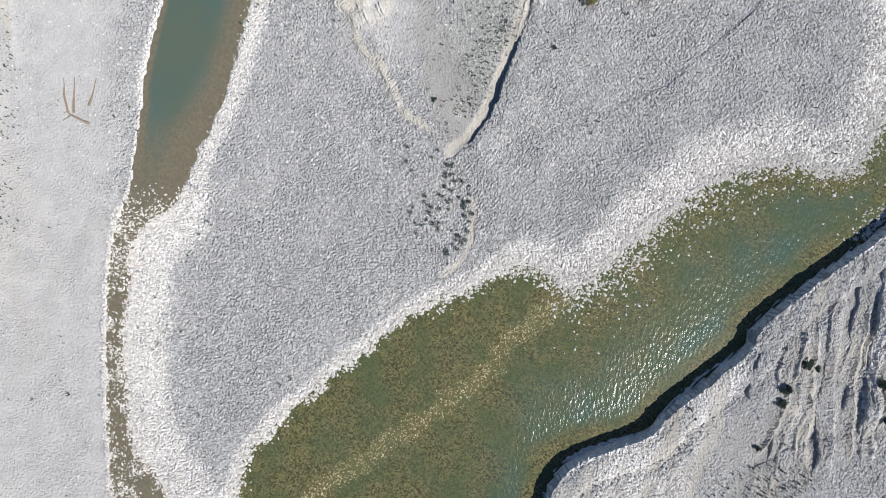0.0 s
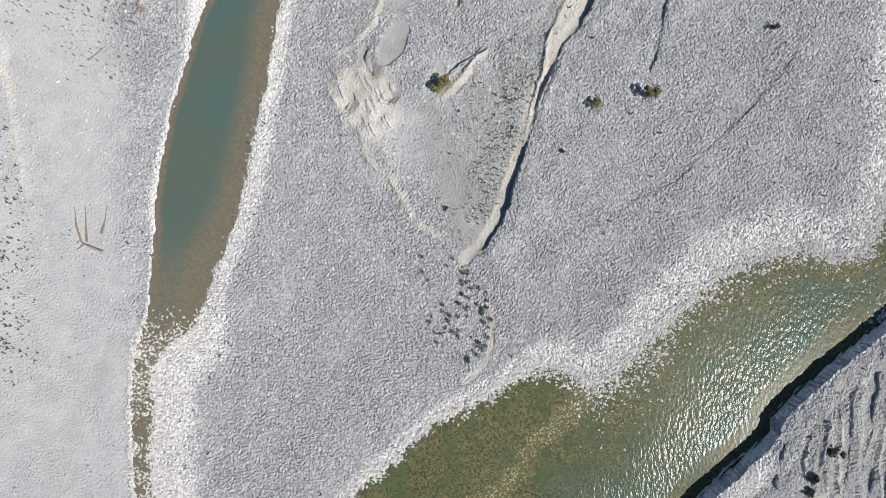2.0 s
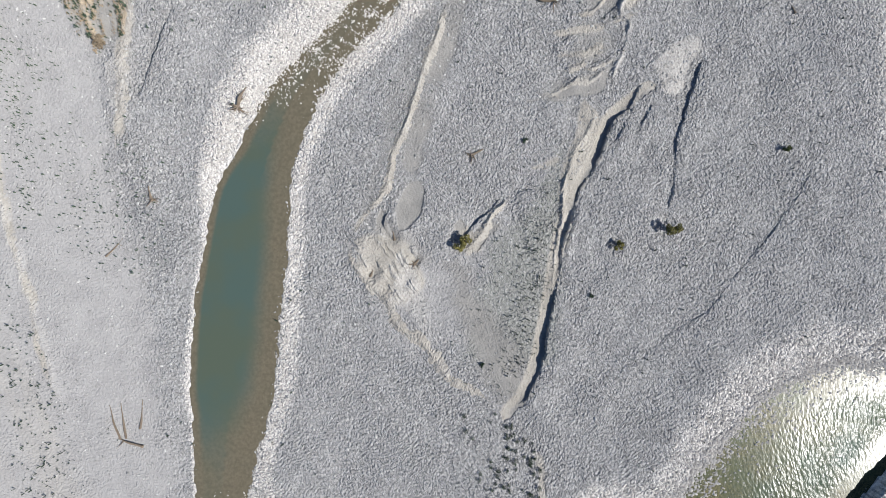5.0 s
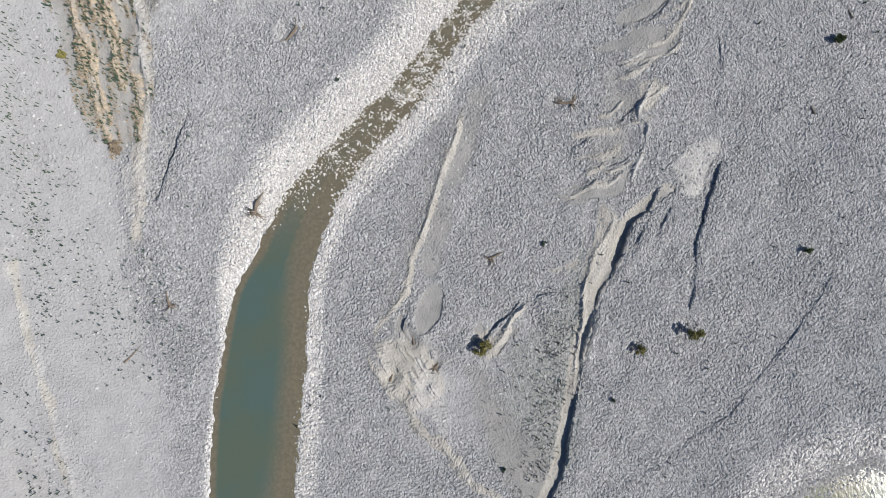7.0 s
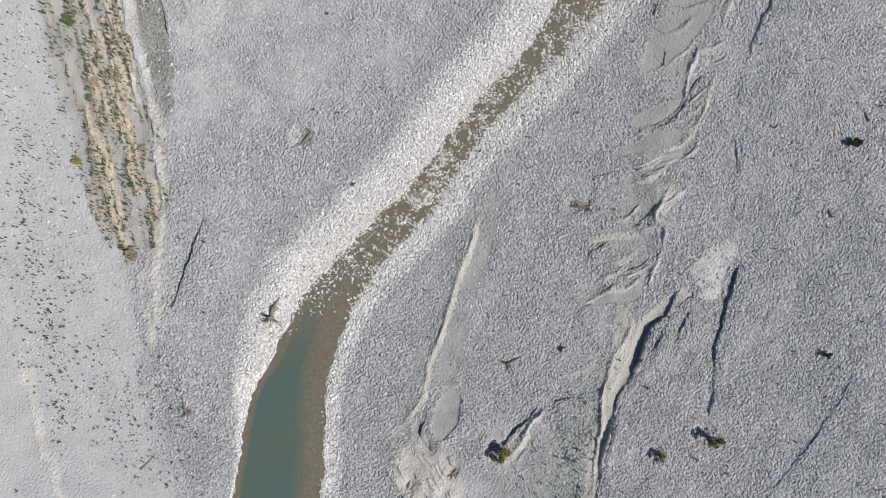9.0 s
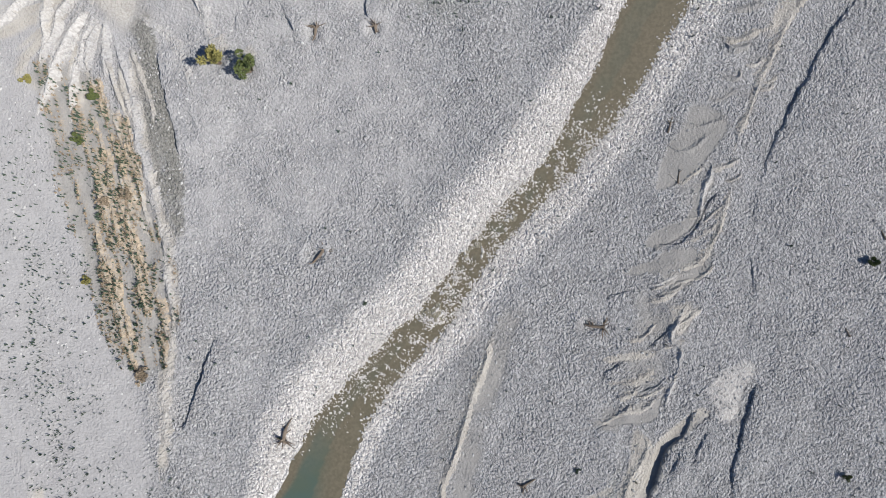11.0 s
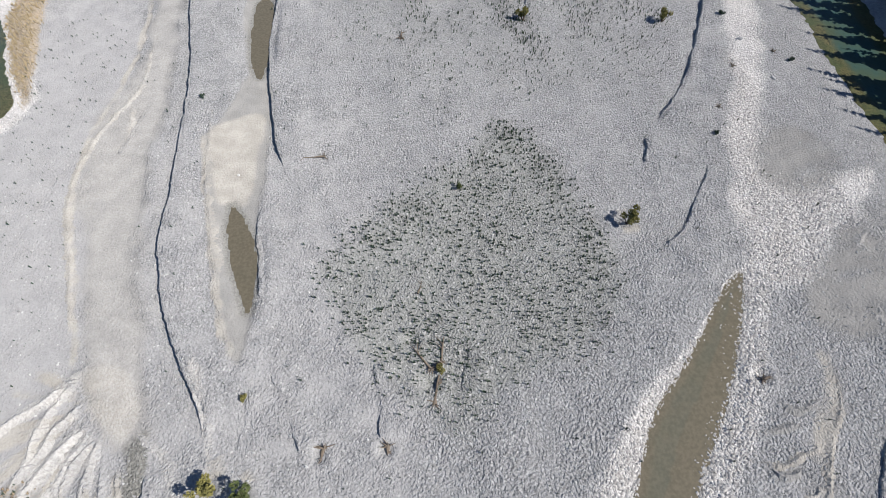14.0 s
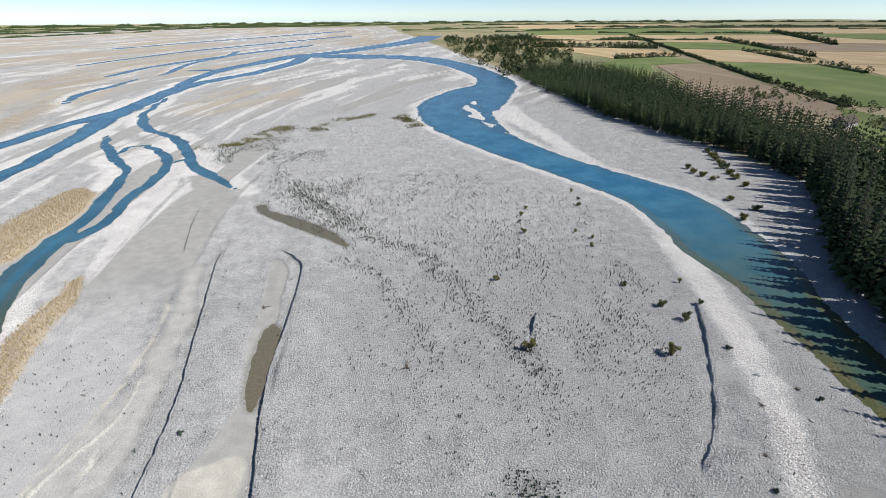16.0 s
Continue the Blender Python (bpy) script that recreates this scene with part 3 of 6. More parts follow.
ridge("silt", 0.9, 0.14, 0.3, (20.5, 66.9), (24.0, 67.6), (27.0, 70.0), (29.0, 73.0), (31.5, 77.0))
ridge("silt", 0.8, 0.14, 0.3, (31.0, 79.0), (34.0, 84.0), (38.0, 89.5), (43.5, 96.0), (47.0, 101.5))
lobe = random.Random(4)
for rib in range(9):
    bx, by = 26.5 + 1.75 * rib + lobe.uniform(-0.9, 0.9), 78.0 + 2.4 * rib + lobe.uniform(-0.9, 0.9)
    reach = lobe.uniform(1.2, 4.2)
    ridge(lobe.choice(("silt", "sand", "silt")), 0.75, lobe.uniform(0.1, 0.2), lobe.uniform(0.16, 0.32), (bx + lobe.uniform(1.0, 2.6), by + lobe.uniform(0.8, 2.0)), (bx + 0.5, by + lobe.uniform(0.4, 1.1)),
          (bx - 0.5 * reach, by + lobe.uniform(0.2, 1.4)), (bx - reach, by + lobe.uniform(0.8, 2.4)))
# the sand tail that ends at the terrace, its rim, and the mud in its scour holes
ridge("silt", 0.9, 0.16, 0.34, (0.6, 66.2), (-3.4, 59.5), (-6.4, 54.5), (-9.2, 49.5), (-12.5, 43.8), (-15.4, 41.2), (-17.2, 38.0))
ridge("silt", 0.9, 0.18, 0.4, (-17.4, 39.0), (-17.7, 36.1), (-15.8, 33.0), (-14.0, 30.5), (-13.3, 27.6), (-11.0, 24.7), (-9.0, 21.2), (-6.0, 18.0), (-2.6, 14.8))
patch("sand", 0.6, 0.03, 0.9, (3.9, 67.4), (0.4, 59.5), (-4.8, 50.8), (-8.6, 44.7), (-9.6, 48.9), (-6.4, 54.5), (-3.4, 59.5), (0.3, 65.9))
patch("silt", 0.75, 0.22, 0.6, (-17.5, 35.4), (-15.8, 33.0), (-14.0, 30.5), (-12.1, 29.6), (-9.2, 31.5), (-10.0, 34.8), (-10.9, 37.7), (-14.7, 39.0), (-16.9, 38.7))
patch("pale", 0.55, 0.10, 0.5, (-13.9, 30.8), (-12.0, 28.0), (-9.6, 25.5), (-9.2, 29.5), (-10.2, 34.0), (-11.8, 35.4))
patch("sand", 1.3, -0.12, 0.3, (-7.8, 44.3), (-9.7, 43.9), (-11.2, 39.8), (-9.7, 39.3), (-7.6, 42.6))
patch("sand", 1.3, -0.12, 0.3, (-12.9, 41.7), (-12.2, 40.2), (-12.7, 38.3), (-13.9, 38.9))
patch("sand", 1.3, -0.05, 0.3, (-13.2, 36.9), (-11.4, 37.2), (-11.0, 35.9), (-12.4, 35.2))
ridge("silt", 0.8, 0.22, 0.3, (2.8, 40.2), (-0.2, 38.2), (-2.2, 36.4), (-3.0, 35.0))
patch("sand", 1.0, 0.05, 0.5, (-2.4, 34.2), (1.6, 37.4), (-0.4, 37.8), (-2.6, 36.2))
patch("sand", 1.2, -0.05, 0.35, (-4.8, 38.6), (-3.6, 38.9), (-3.4, 36.8), (-4.6, 36.8))
# white silt fingers where the sandy avenue fans out, and the drift beside the flood brush
ridge("pale", 1.0, 0.34, 0.75, (-42.0, 121.0), (-43.8, 119.0), (-47.8, 116.8), (-51.7, 114.6), (-55.2, 111.8))
ridge("pale", 0.9, 0.30, 0.55, (-42.6, 119.4), (-45.0, 116.6), (-46.7, 113.9), (-47.0, 110.1), (-48.3, 106.7))
ridge("pale", 0.9, 0.30, 0.5, (-41.6, 116.6), (-44.5, 113.4), (-46.4, 110.1), (-48.0, 107.0))
ridge("pale", 1.0, 0.34, 0.85, (-40.4, 114.4), (-44.0, 110.3), (-46.0, 107.7), (-48.0, 103.7), (-50.4, 101.0))
ridge("pale", 0.95, 0.32, 0.6, (-40.6, 113.2), (-43.0, 107.8), (-44.6, 104.4), (-46.0, 99.8))
ridge("pale", 0.8, 0.26, 0.4, (-39.9, 112.0), (-42.0, 108.3), (-42.9, 105.2))
ridge("pale", 0.8, 0.26, 0.45, (-39.6, 112.0), (-40.0, 107.1), (-40.8, 104.0))
ridge("pale", 0.6, 0.25, 0.5, (-39.2, 112.4), (-38.0, 104.4), (-37.9, 100.0), (-38.1, 94.2), (-37.6, 87.0), (-37.7, 80.1), (-38.6, 73.0), (-40.2, 67.0))
ridge("silt", 0.8, 0.12, 0.9, (-38.4, 72.6), (-40.6, 66.4), (-42.0, 60.6), (-43.6, 55.0))
patch("pale", 0.5, 0.08, 0.7, (-43.4, 66.0), (-39.6, 66.6), (-39.4, 63.4), (-42.6, 60.0), (-44.2, 61.6))
patch("silt", 0.6, 0.06, 1.0, (-40.6, 121.0), (-43.4, 119.4), (-40.6, 114.0), (-36.4, 110.4), (-34.6, 114.0), (-37.0, 119.4))
ridge("pale", 0.8, 0.10, 0.7, (-35.0, 112.0), (-32.6, 108.4), (-30.6, 104.0), (-30.0, 100.0))
ridge("pale", 0.8, 0.12, 0.6, (-29.6, 120.4), (-28.2, 115.0), (-27.4, 109.0), (-26.6, 105.0))
patch("wet", 0.75, 0.10, 0.5, (-35.6, 111.4), (-34.0, 109.6), (-34.0, 104.3), (-34.0, 98.4), (-33.8, 90.5), (-34.8, 84.0), (-36.2, 84.0), (-37.0, 91.1), (-37.0, 99.0), (-36.5, 106.3))
# rims of the sandy avenue and of the pool hollow
ridge("silt", 0.75, 0.12, 0.5, (-45.2, 124.0), (-46.8, 133.9), (-49.0, 144.4), (-49.5, 153.4), (-48.1, 161.6), (-44.9, 167.4), (-41.5, 175.0), (-41.0, 190.0))
ridge("silt", 0.6, 0.10, 0.5, (-28.8, 164.0), (-28.6, 145.1), (-27.1, 131.4), (-26.0, 118.0))
ridge("silt", 0.7, 0.10, 0.4, (-42.6, 170.0), (-42.2, 164.0), (-43.2, 160.0))
patch("silt", 0.8, 0.03, 1.0, (-28.4, 160.0), (-28.0, 145.0), (-25.6, 142.6), (-22.0, 143.0), (-20.6, 152.0), (-20.4, 162.0))
patch("sand", 0.6, 0.0, 2.5, (55.8, 136.9), (52.6, 129.6), (58.7, 125.6), (65.6, 126.6), (69.2, 133.7), (64.0, 139.9))
patch("sand", 0.7, 0.0, 2.5, (60.0, 119.4), (52.6, 115.2), (49.4, 112.2), (47.9, 106.5), (56.1, 103.0), (65.9, 115.5))
ridge("pale", 0.7, 0.12, 0.5, (61.5, 114.6), (60.8, 116.4), (63.6, 117.8))
ridge("pale", 0.7, 0.12, 0.5, (55.4, 107.0), (56.3, 104.8), (59.0, 106.0))
# combed streaks through the flood brush, ribs on the sand tail and on the scour
comb = random.Random(12)
for k in range(52):
    bx, by, run = comb.uniform(-49.5, -38.5), comb.uniform(70.0, 104.0), comb.uniform(2.0, 5.5)
    if bx < -44.0 - 0.2 * (88.0 - by):
        bx += 5.0
    ridge(comb.choice(("dry", "dry", "silt")), 0.75, comb.uniform(0.12, 0.24), comb.uniform(0.16, 0.3), (bx - 0.1 * run, by + run), (bx + comb.uniform(-0.3, 0.3), by), (bx + 0.12 * run, by - run))
for k in range(16):
    bx, by, run = comb.uniform(-17.0, -9.6), comb.uniform(30.5, 39.5), comb.uniform(0.7, 1.8)
    ridge(comb.choice(("silt", "pale")), 0.7, comb.uniform(0.08, 0.16), comb.uniform(0.14, 0.26), (bx - 0.35 * run, by + run), (bx, by), (bx + 0.5 * run, by - run))
for k in range(22):
    along = comb.uniform(0.0, 1.0)
    bx, by, run = 9.0 + 33.0 * along + comb.uniform(-3, 1.5), 44.0 + 50.0 * along + comb.uniform(-1, 1), comb.uniform(0.8, 2.4)
    ridge("silt", 0.7, comb.uniform(0.08, 0.15), comb.uniform(0.14, 0.28), (bx + run, by + 0.5 * run), (bx, by + comb.uniform(-0.2, 0.2)), (bx - 1.3 * run, by - 0.1 * run))
for k in range(14):
    bx, by, run = comb.uniform(34.0, 48.0), comb.uniform(-22.0, -4.0), comb.uniform(2.0, 5.0)
    ridge(comb.choice(("silt", "sand")), 0.7, comb.uniform(0.1, 0.2), comb.uniform(0.16, 0.3), (bx + 0.3 * run, by + run), (bx, by), (bx - 0.1 * run, by - run))
# the white edges of the far western flat
ridge("pale", 0.6, 0.10, 0.45, (-60.5, 66.0), (-59.4, 56.0), (-58.6, 47.3), (-57.2, 36.0), (-56.0, 27.0), (-53.0, 19.0))
# flutes and drifts on the high southern bank
ridge("clean", 0.7, 0.18, 0.7, (41.6, -25.0), (42.2, -18.0), (42.2, -10.0), (42.9, -4.0), (45.0, 3.0))
ridge("clean", 0.6, 0.18, 0.6, (46.8, -24.0), (46.9, -14.0), (47.6, -6.0), (49.4, 1.0))
ridge("silt", 0.9, 0.2, 0.35, (39.2, -25.0), (39.6, -17.0), (39.9, -9.0), (40.6, -3.0))
ridge("silt", 0.9, 0.2, 0.35, (44.2, -24.0), (44.6, -15.0), (45.2, -8.0), (46.2, 0.0))
ridge("silt", 0.8, 0.15, 0.3, (36.0, -20.0), (38.0, -14.0), (38.6, -8.0), (38.2, -3.6))
ridge("silt", 0.8, 0.15, 0.3, (33.0, -22.0), (36.0, -16.0), (37.0, -9.0))
patch("clean", 0.8, 0.05, 2.0, (9.0, -34.0), (12.5, -26.0), (16.0, -21.5), (22.0, -18.5), (27.0, -14.0), (32.0, -10.5), (31.0, -14.0), (27.0, -20.0), (26.0, -28.0), (24.0, -36.0))
HOLLOWS = [(-20.0, 78.0, 1.1), (10.5, 63.2, 0.9), (-14.7, 104.6, 1.0), (-7.4, 103.4, 0.9), (-27.0, 103.8, 1.4), (-23.4, 102.0, 1.3), (-4.3, 36.2, 1.1), (20.0, 33.4, 1.2),
           (13.8, 32.5, 0.9), (30.6, 127.2, 1.3), (-15.4, 34.4, 1.0), (-12.2, 38.4, 0.9), (-1.0, 110.0, 1.4), (-2.3, 115.6, 1.0), (37.8, 102.3, 1.0), (-9.9, 34.8, 0.6), (30.5, 177.8, 1.4)]
WATER_LEVEL = -0.30


def spaced(low, high, fine, slow, turn_low, turn_high, end_low, end_high):
    """Grid lines: even in the middle, wider slowly as far as the turns, then quickly."""
    mid = list(np.arange(low, high + 0.01, fine))
    up, down = [mid[-1]], [mid[0]]
    step = fine
    while up[-1] < end_high:
        step *= 1 + (slow if up[-1] < turn_high else 0.04)
        up.append(up[-1] + step)
    step = fine
    while down[-1] > end_low:
        step *= 1 + (slow if down[-1] > turn_low else 0.04)
        down.append(down[-1] - step)
    return np.array(down[:0:-1] + mid + up[1:])


GX = spaced(-60, 62, 0.42, 0.02, -180, 130, -4700, 4700)
GY = spaced(-34, 160, 0.42, 0.012, -60, 520, -900, 4750)
gx, gy = [a.ravel() for a in np.meshgrid(GX, GY)]

river_ring = np.vstack([curve(NORTH_BANK, 4), curve(WEST_BANK, 4), curve(EAST_BANK, 4), curve(SOUTH_BANK, 4)])
side_line, pond_lines, braid_lines = curve(SIDE, 4), [curve(p, 4) for p in PONDS], [curve(b, 5) for b in BRAIDS]
scarp_lines = [(curve(p, 5), h) for p, h in SCARPS]


def relief(x, y):
    """Heights and surface masks of the flat at the places x, y."""
    edge = np.clip(np.hypot(x, y - 60) / 150, 0.35, 3.0)
    wx, wy = x + 1.6 * edge * rolling(x, y, 7.0, 4), y + 1.6 * edge * rolling(x + 55, y + 71, 7.0, 4)
    z = 0.34 * rolling(0.93 * x - 0.35 * y, (0.35 * x + 0.93 * y) * 0.2, 9.0, 3) + 0.08 * rolling(x, y, 1.6, 2) + 0.12 * rolling((0.8 * x - 0.6 * y) * 1.0, (0.6 * x + 0.8 * y) * 0.15, 2.2, 3)
    main = from_ring(wx, wy, river_ring, 40.0)
    side, side_hand, side_on = from_line(wx, wy, side_line, 16.0)
    braid = np.full(x.shape, 1e6)
    for line in braid_lines:
        braid = np.minimum(braid, from_line(wx, wy, line, 60.0)[0])
    pond = np.full(x.shape, 1e6)
    for line in pond_lines:
        pond = np.minimum(pond, from_line(wx, wy, line, 8.0)[0])
    # steps in the gravel; the plain behind each falls away again slowly
    uneven = np.clip(0.9 + 2.4 * rolling(x, y, 5.0, 3), 0.08, 1.5)
    sx, sy = x + 0.5 * rolling(x, y, 3.0, 3), y + 0.5 * rolling(x + 9, y, 3.0, 3)
    for line, high in scarp_lines:
        d, hand, on = from_line(sx, sy, line, 16.0)
        ends = ramp(on, 0.0, 0.12) * (1 - ramp(on, 0.88, 1.0)) if high < 1.4 else 1.0
        up = np.where(hand < 0, 1 - ramp(d, 2.0, 15.0), 0.0) * ramp(-hand * d, -0.05, 0.4)
        lip = np.where(hand > 0, -0.25 * (1 - ramp(d, 0.3, 4.0)), 0.0)
        z = z + high * (uneven if 0.21 < high < 0.6 else 1.0) * ends * (up + lip) * (d < 16)
    # channels
    def carve(z, d, width, deep, shelf=4.5):
        bank = ramp(d, 0.0, width)
        shore = WATER_LEVEL + (z - WATER_LEVEL) * bank
        floor = WATER_LEVEL - 0.04 - deep * ramp(-d, 0.0, shelf) + 0.12 * rolling(x, y, 1.2, 2)
        return np.where(d < 0, floor, np.where(d < width, shore + 0.05 * rolling(x, y, 1.1, 2) * (1 - bank), z))

    cliff = from_line(x, y, scarp_lines[14][0], 16.0)[0] < 3.0
    cliff_hand = from_line(x, y, scarp_lines[14][0], 40.0)[1]
    deep_side = 1 - ramp(from_line(x, y, scarp_lines[14][0], 24.0)[0], 2.0, 15.0)
    shoal = streak(x, y, [(-22.0, -31.0), (-18.4, -26.8), (-10.0, -20.6), (-4.0, -16.6), (1.0, -12.8), (4.8, -8.5), (10.1, -3.4), (12.0, -1.0)], 1.0, 0.9, 1.0)
    main_deep = 0.44 + 0.62 * deep_side * ramp(x, -14, 20) - 0.16 * shoal + 0.9 * ramp(y, 60, 150)
    main_deep = main_deep + 0.25 * rolling(x, y, 9.0, 2)
    z = carve(z, main, np.where(cliff, 0.8, 5.0 * np.clip(edge, 1, 3)), main_deep)
    side_deep = 0.25 + 1.0 * ramp(y, 12.0, 30.0) * (1 - ramp(y, 44.0, 60.0)) + 0.1
    rapid = np.maximum(1 - ramp(y, 6.0, 12.0), ramp(y, 62.0, 67.0) * (1 - ramp(y, 84.0, 90.0)))
    side_deep = side_deep * (1 - rapid) + rapid * (0.10 + 0.75 * rolling(x, y, 0.9, 2) + 0.5 * rolling(x + 40, y, 2.5, 2))
    z = carve(z, side, 3.0, side_deep, np.where(side_hand > 0, 1.3, 6.0) * (1 - 0.7 * rapid))
    islet = zone(x, y, ISLET, 5.0, 3.0) * (0.6 + 0.9 * rolling(x, y * 0.4, 6.0, 3))
    bar = np.clip(islet * 1.5, 0, 1) * (main < -1.0)
    z = z * (1 - bar) + (WATER_LEVEL + 0.25) * bar
    main = np.where(bar > 0.75, 0.5, main)
    z = carve(z, braid, 6.0, 1.2)
    z = carve(z, pond, 2.5, 0.25)
    mask = {}
    water = np.minimum(np.minimum(main, side), np.minimum(braid, pond))
    mask["shoal"] = shoal * 0.9
    mask["mud"] = np.maximum((pond < 2.0) * 0.9, (side < 3.0) * ramp(y, 84.0, 92.0) * 0.9)
    mask["mud"] = np.maximum(mask["mud"], (side < 3.0) * 0.85)
    mask["under"] = 1 - ramp(water, -0.5, 0.35)
    band = np.where(side_hand > 0, 0.8, 3.2) + 1.6 * rolling(x, y, 14.0, 2)
    west = (side_hand > 0) * ramp(y, 40.0, 60.0) * 6.5 * (1 - ramp(y, 88.0, 112.0))
    east_low = (side_hand < 0) * ((1 - ramp(y, 2.0, 14.0)) * 5.0 + 1.5 * ramp(y, 50.0, 66.0))
    wide = band + west + east_low
    clean = 1 - ramp(side, 0.15 * wide, 1.15 * wide)
    north = np.clip(5.0 * ramp(x, -6.0, 24.0) + 2.2, 2.2, 8.0)
    clean = np.maximum(clean, (1 - ramp(main, 0.1 * north, 1.25 * north)) * (y < 60) * np.where(cliff_hand < 0, 0.0, 1.0))
    clean = np.maximum(clean, (1 - ramp(main, 1.0, 6.0 * edge)) * (y > 200) * 0.75)
    clean = np.maximum(clean, (1 - ramp(braid, 1.5, 7.0 * np.clip(edge, 1, 2))) * 0.95)
    clean = np.maximum(clean, 0.75 * zone(x, y, [(43.0, 113.0), (46.0, 121.0), (49.0, 131.0), (60.9, 152.7), (72.0, 178.0), (86.7, 222.8), (87.0, 196.6), (70.7, 157.3), (56.0, 131.5), (72.0, 128.0), (63.0, 120.0), (50.0, 112.0)], 2.5))
    # old flood lines that run with the river
    u = x - np.interp(y, [150, 335, 480, 640, 740, 860, 1000, 1400, 2000, 4000], [-140, -140, -146, -133, -88, -51, -5, 190, 420, 900])
    fan_out = 1 + ramp(y, 250, 900) * 2.0
    flood = rolling(u / fan_out, y * 0.07, 5.0, 3)
    old_lines = rolling((u + 40) / fan_out, y * 0.05 + 60, 9.0, 3)
    open_flat = ramp(-x, 10.0, 50.0) * ramp(y, 170.0, 260.0)
    open_flat = np.maximum(open_flat, ramp(y, 380.0, 520.0) * (main > 4))
    clean = np.maximum(clean, 0.72 * ramp(flood, 0.05, 0.15) * open_flat)
    clean = np.maximum(clean, zone(x, y, [(97.0, 428.0), (110.0, 448.0), (125.0, 465.0), (118.0, 393.0), (112.0, 326.0), (110.0, 288.0), (104.0, 285.0), (103.0, 319.0), (103.0, 364.0)], 4.0, 3.0))
    clean = np.maximum(np.maximum(clean, 0.9 * bar), 0.36 * ramp(y, 165.0, 250.0))
    clean = np.maximum(clean, 0.33 * ramp(x + 4.0 * rolling(x, y, 12.0, 2), 36.0, 52.0) * (1 - ramp(y, 70.0, 110.0)) * (y > 8))
    mask["clean"] = clean
    south = np.where(cliff_hand < 0, 1 - ramp(from_line(x, y, scarp_lines[14][0], 40.0)[0], 10.0, 30.0), 0.0) * (y < 8)
    sand = zone(x, y, [(-16.4, 35.8), (-12.4, 41.2), (-6.8, 31.4), (-7.0, 26.6), (-1.6, 14.7), (1.6, 20.2), (-2.5, 27.0), (-5.0, 34.0), (-11.0, 34.0)], 2.4) * 0.7
    avenue = zone(x, y, [(-44.0, 232.0), (-42.0, 199.0), (-43.4, 180.0), (-49.0, 164.0), (-49.4, 152.0), (-46.8, 142.0), (-44.0, 127.0), (-42.0, 117.0), (-38.0, 109.6), (-35.0, 109.0), (-33.0, 112.0), (-34.2, 120.0), (-37.0, 130.0), (-38.0, 150.0), (-36.0, 175.0), (-36.5, 200.0), (-38.5, 230.0)], 2.2, 1.8)
    sand = np.maximum(sand, 0.7 * avenue)
    s1 = from_line(x, y, scarp_lines[0][0], 9.0)
    sand = np.maximum(sand, np.where(s1[1] > 0, 1 - ramp(s1[0], 0.9, 1.7), 0.0))
    ribs = zone(x, y, [(6.5, 46.8), (13.5, 49.1), (19.2, 55.8), (24.2, 66.1), (31.0, 77.4), (41.1, 89.4), (47.0, 97.2), (38.4, 96.7), (29.6, 85.4), (23.3, 76.6), (16.5, 64.3), (10.0, 54.0)], 2.0)
    sand = np.maximum(sand, ribs * (0.30 + 0.9 * rolling(x * 0.4 - y * 0.2, y * 1.3 + x * 0.4, 3.0, 3)))
    sand = np.maximum(sand, zone(x, y, [(-29.5, 158.0), (-28.7, 143.0), (-26.4, 127.0), (-24.0, 117.3), (-22.3, 121.0), (-21.2, 132.0), (-21.0, 141.0), (-19.2, 150.0), (-19.0, 170.0), (-19.3, 190.0), (-17.5, 222.0), (-22.0, 228.0), (-23.0, 200.0), (-22.8, 178.0), (-25.0, 166.0)], 1.4, 1.2))
    for pts, half in (([(0.9, 66.7), (-3.5, 60.0), (-8.4, 52.8), (-13.1, 45.3), (-16.2, 37.7)], 0.9), ([(-44.5, 8.0), (-48.0, 3.5), (-50.7, -0.6), (-54.8, -9.8), (-58.8, -15.8)], 1.7),
                      ([(-1.5, 66.0), (-6.3, 59.0), (-9.5, 53.0), (-11.5, 46.0)], 1.4), ([(53.0, 103.0), (56.0, 112.0), (63.0, 117.0), (75.0, 121.0)], 5.0)):
        sand = np.maximum(sand, 0.42 * streak(x, y, pts, half, 0.9 * half, 0.8))
    sand = np.maximum(sand, south * (0.25 + 1.2 * rolling(x * 1.2 - y * 0.3, y * 0.3, 3.0, 3)))
    sand = np.maximum(sand, 0.85 * ramp(old_lines, 0.05, 0.16) * open_flat)
    sand = np.maximum(sand, zone(x, y, [(-63.0, 317.0), (-56.0, 318.0), (-42.0, 292.0), (-40.0, 278.0), (-46.0, 255.0), (-51.0, 276.0)], 3.0))
    mask["sand"] = sand
    fan = zone(x, y, [(-54.2, 112.6), (-50.5, 119.9), (-45.5, 121.3), (-40.0, 111.0), (-41.6, 104.3), (-44.1, 100.7), (-46.2, 105.9), (-50.0, 103.4)], 1.5)
    bearing, far_out = np.arctan2(y - 115.5, x + 40.5), np.hypot(y - 115.5, x + 40.5)
    rays = rolling(bearing * 9.0, far_out * 0.14, 1.0, 3)
    fan = fan * (0.35 + 1.8 * rays)
    mask["silt"] = np.maximum(fan, np.where(s1[1] > 0, (1 - ramp(np.abs(s1[0] - 1.0), 0.2, 0.9)) * 0.8, 0.0))
    silt = mask["silt"]
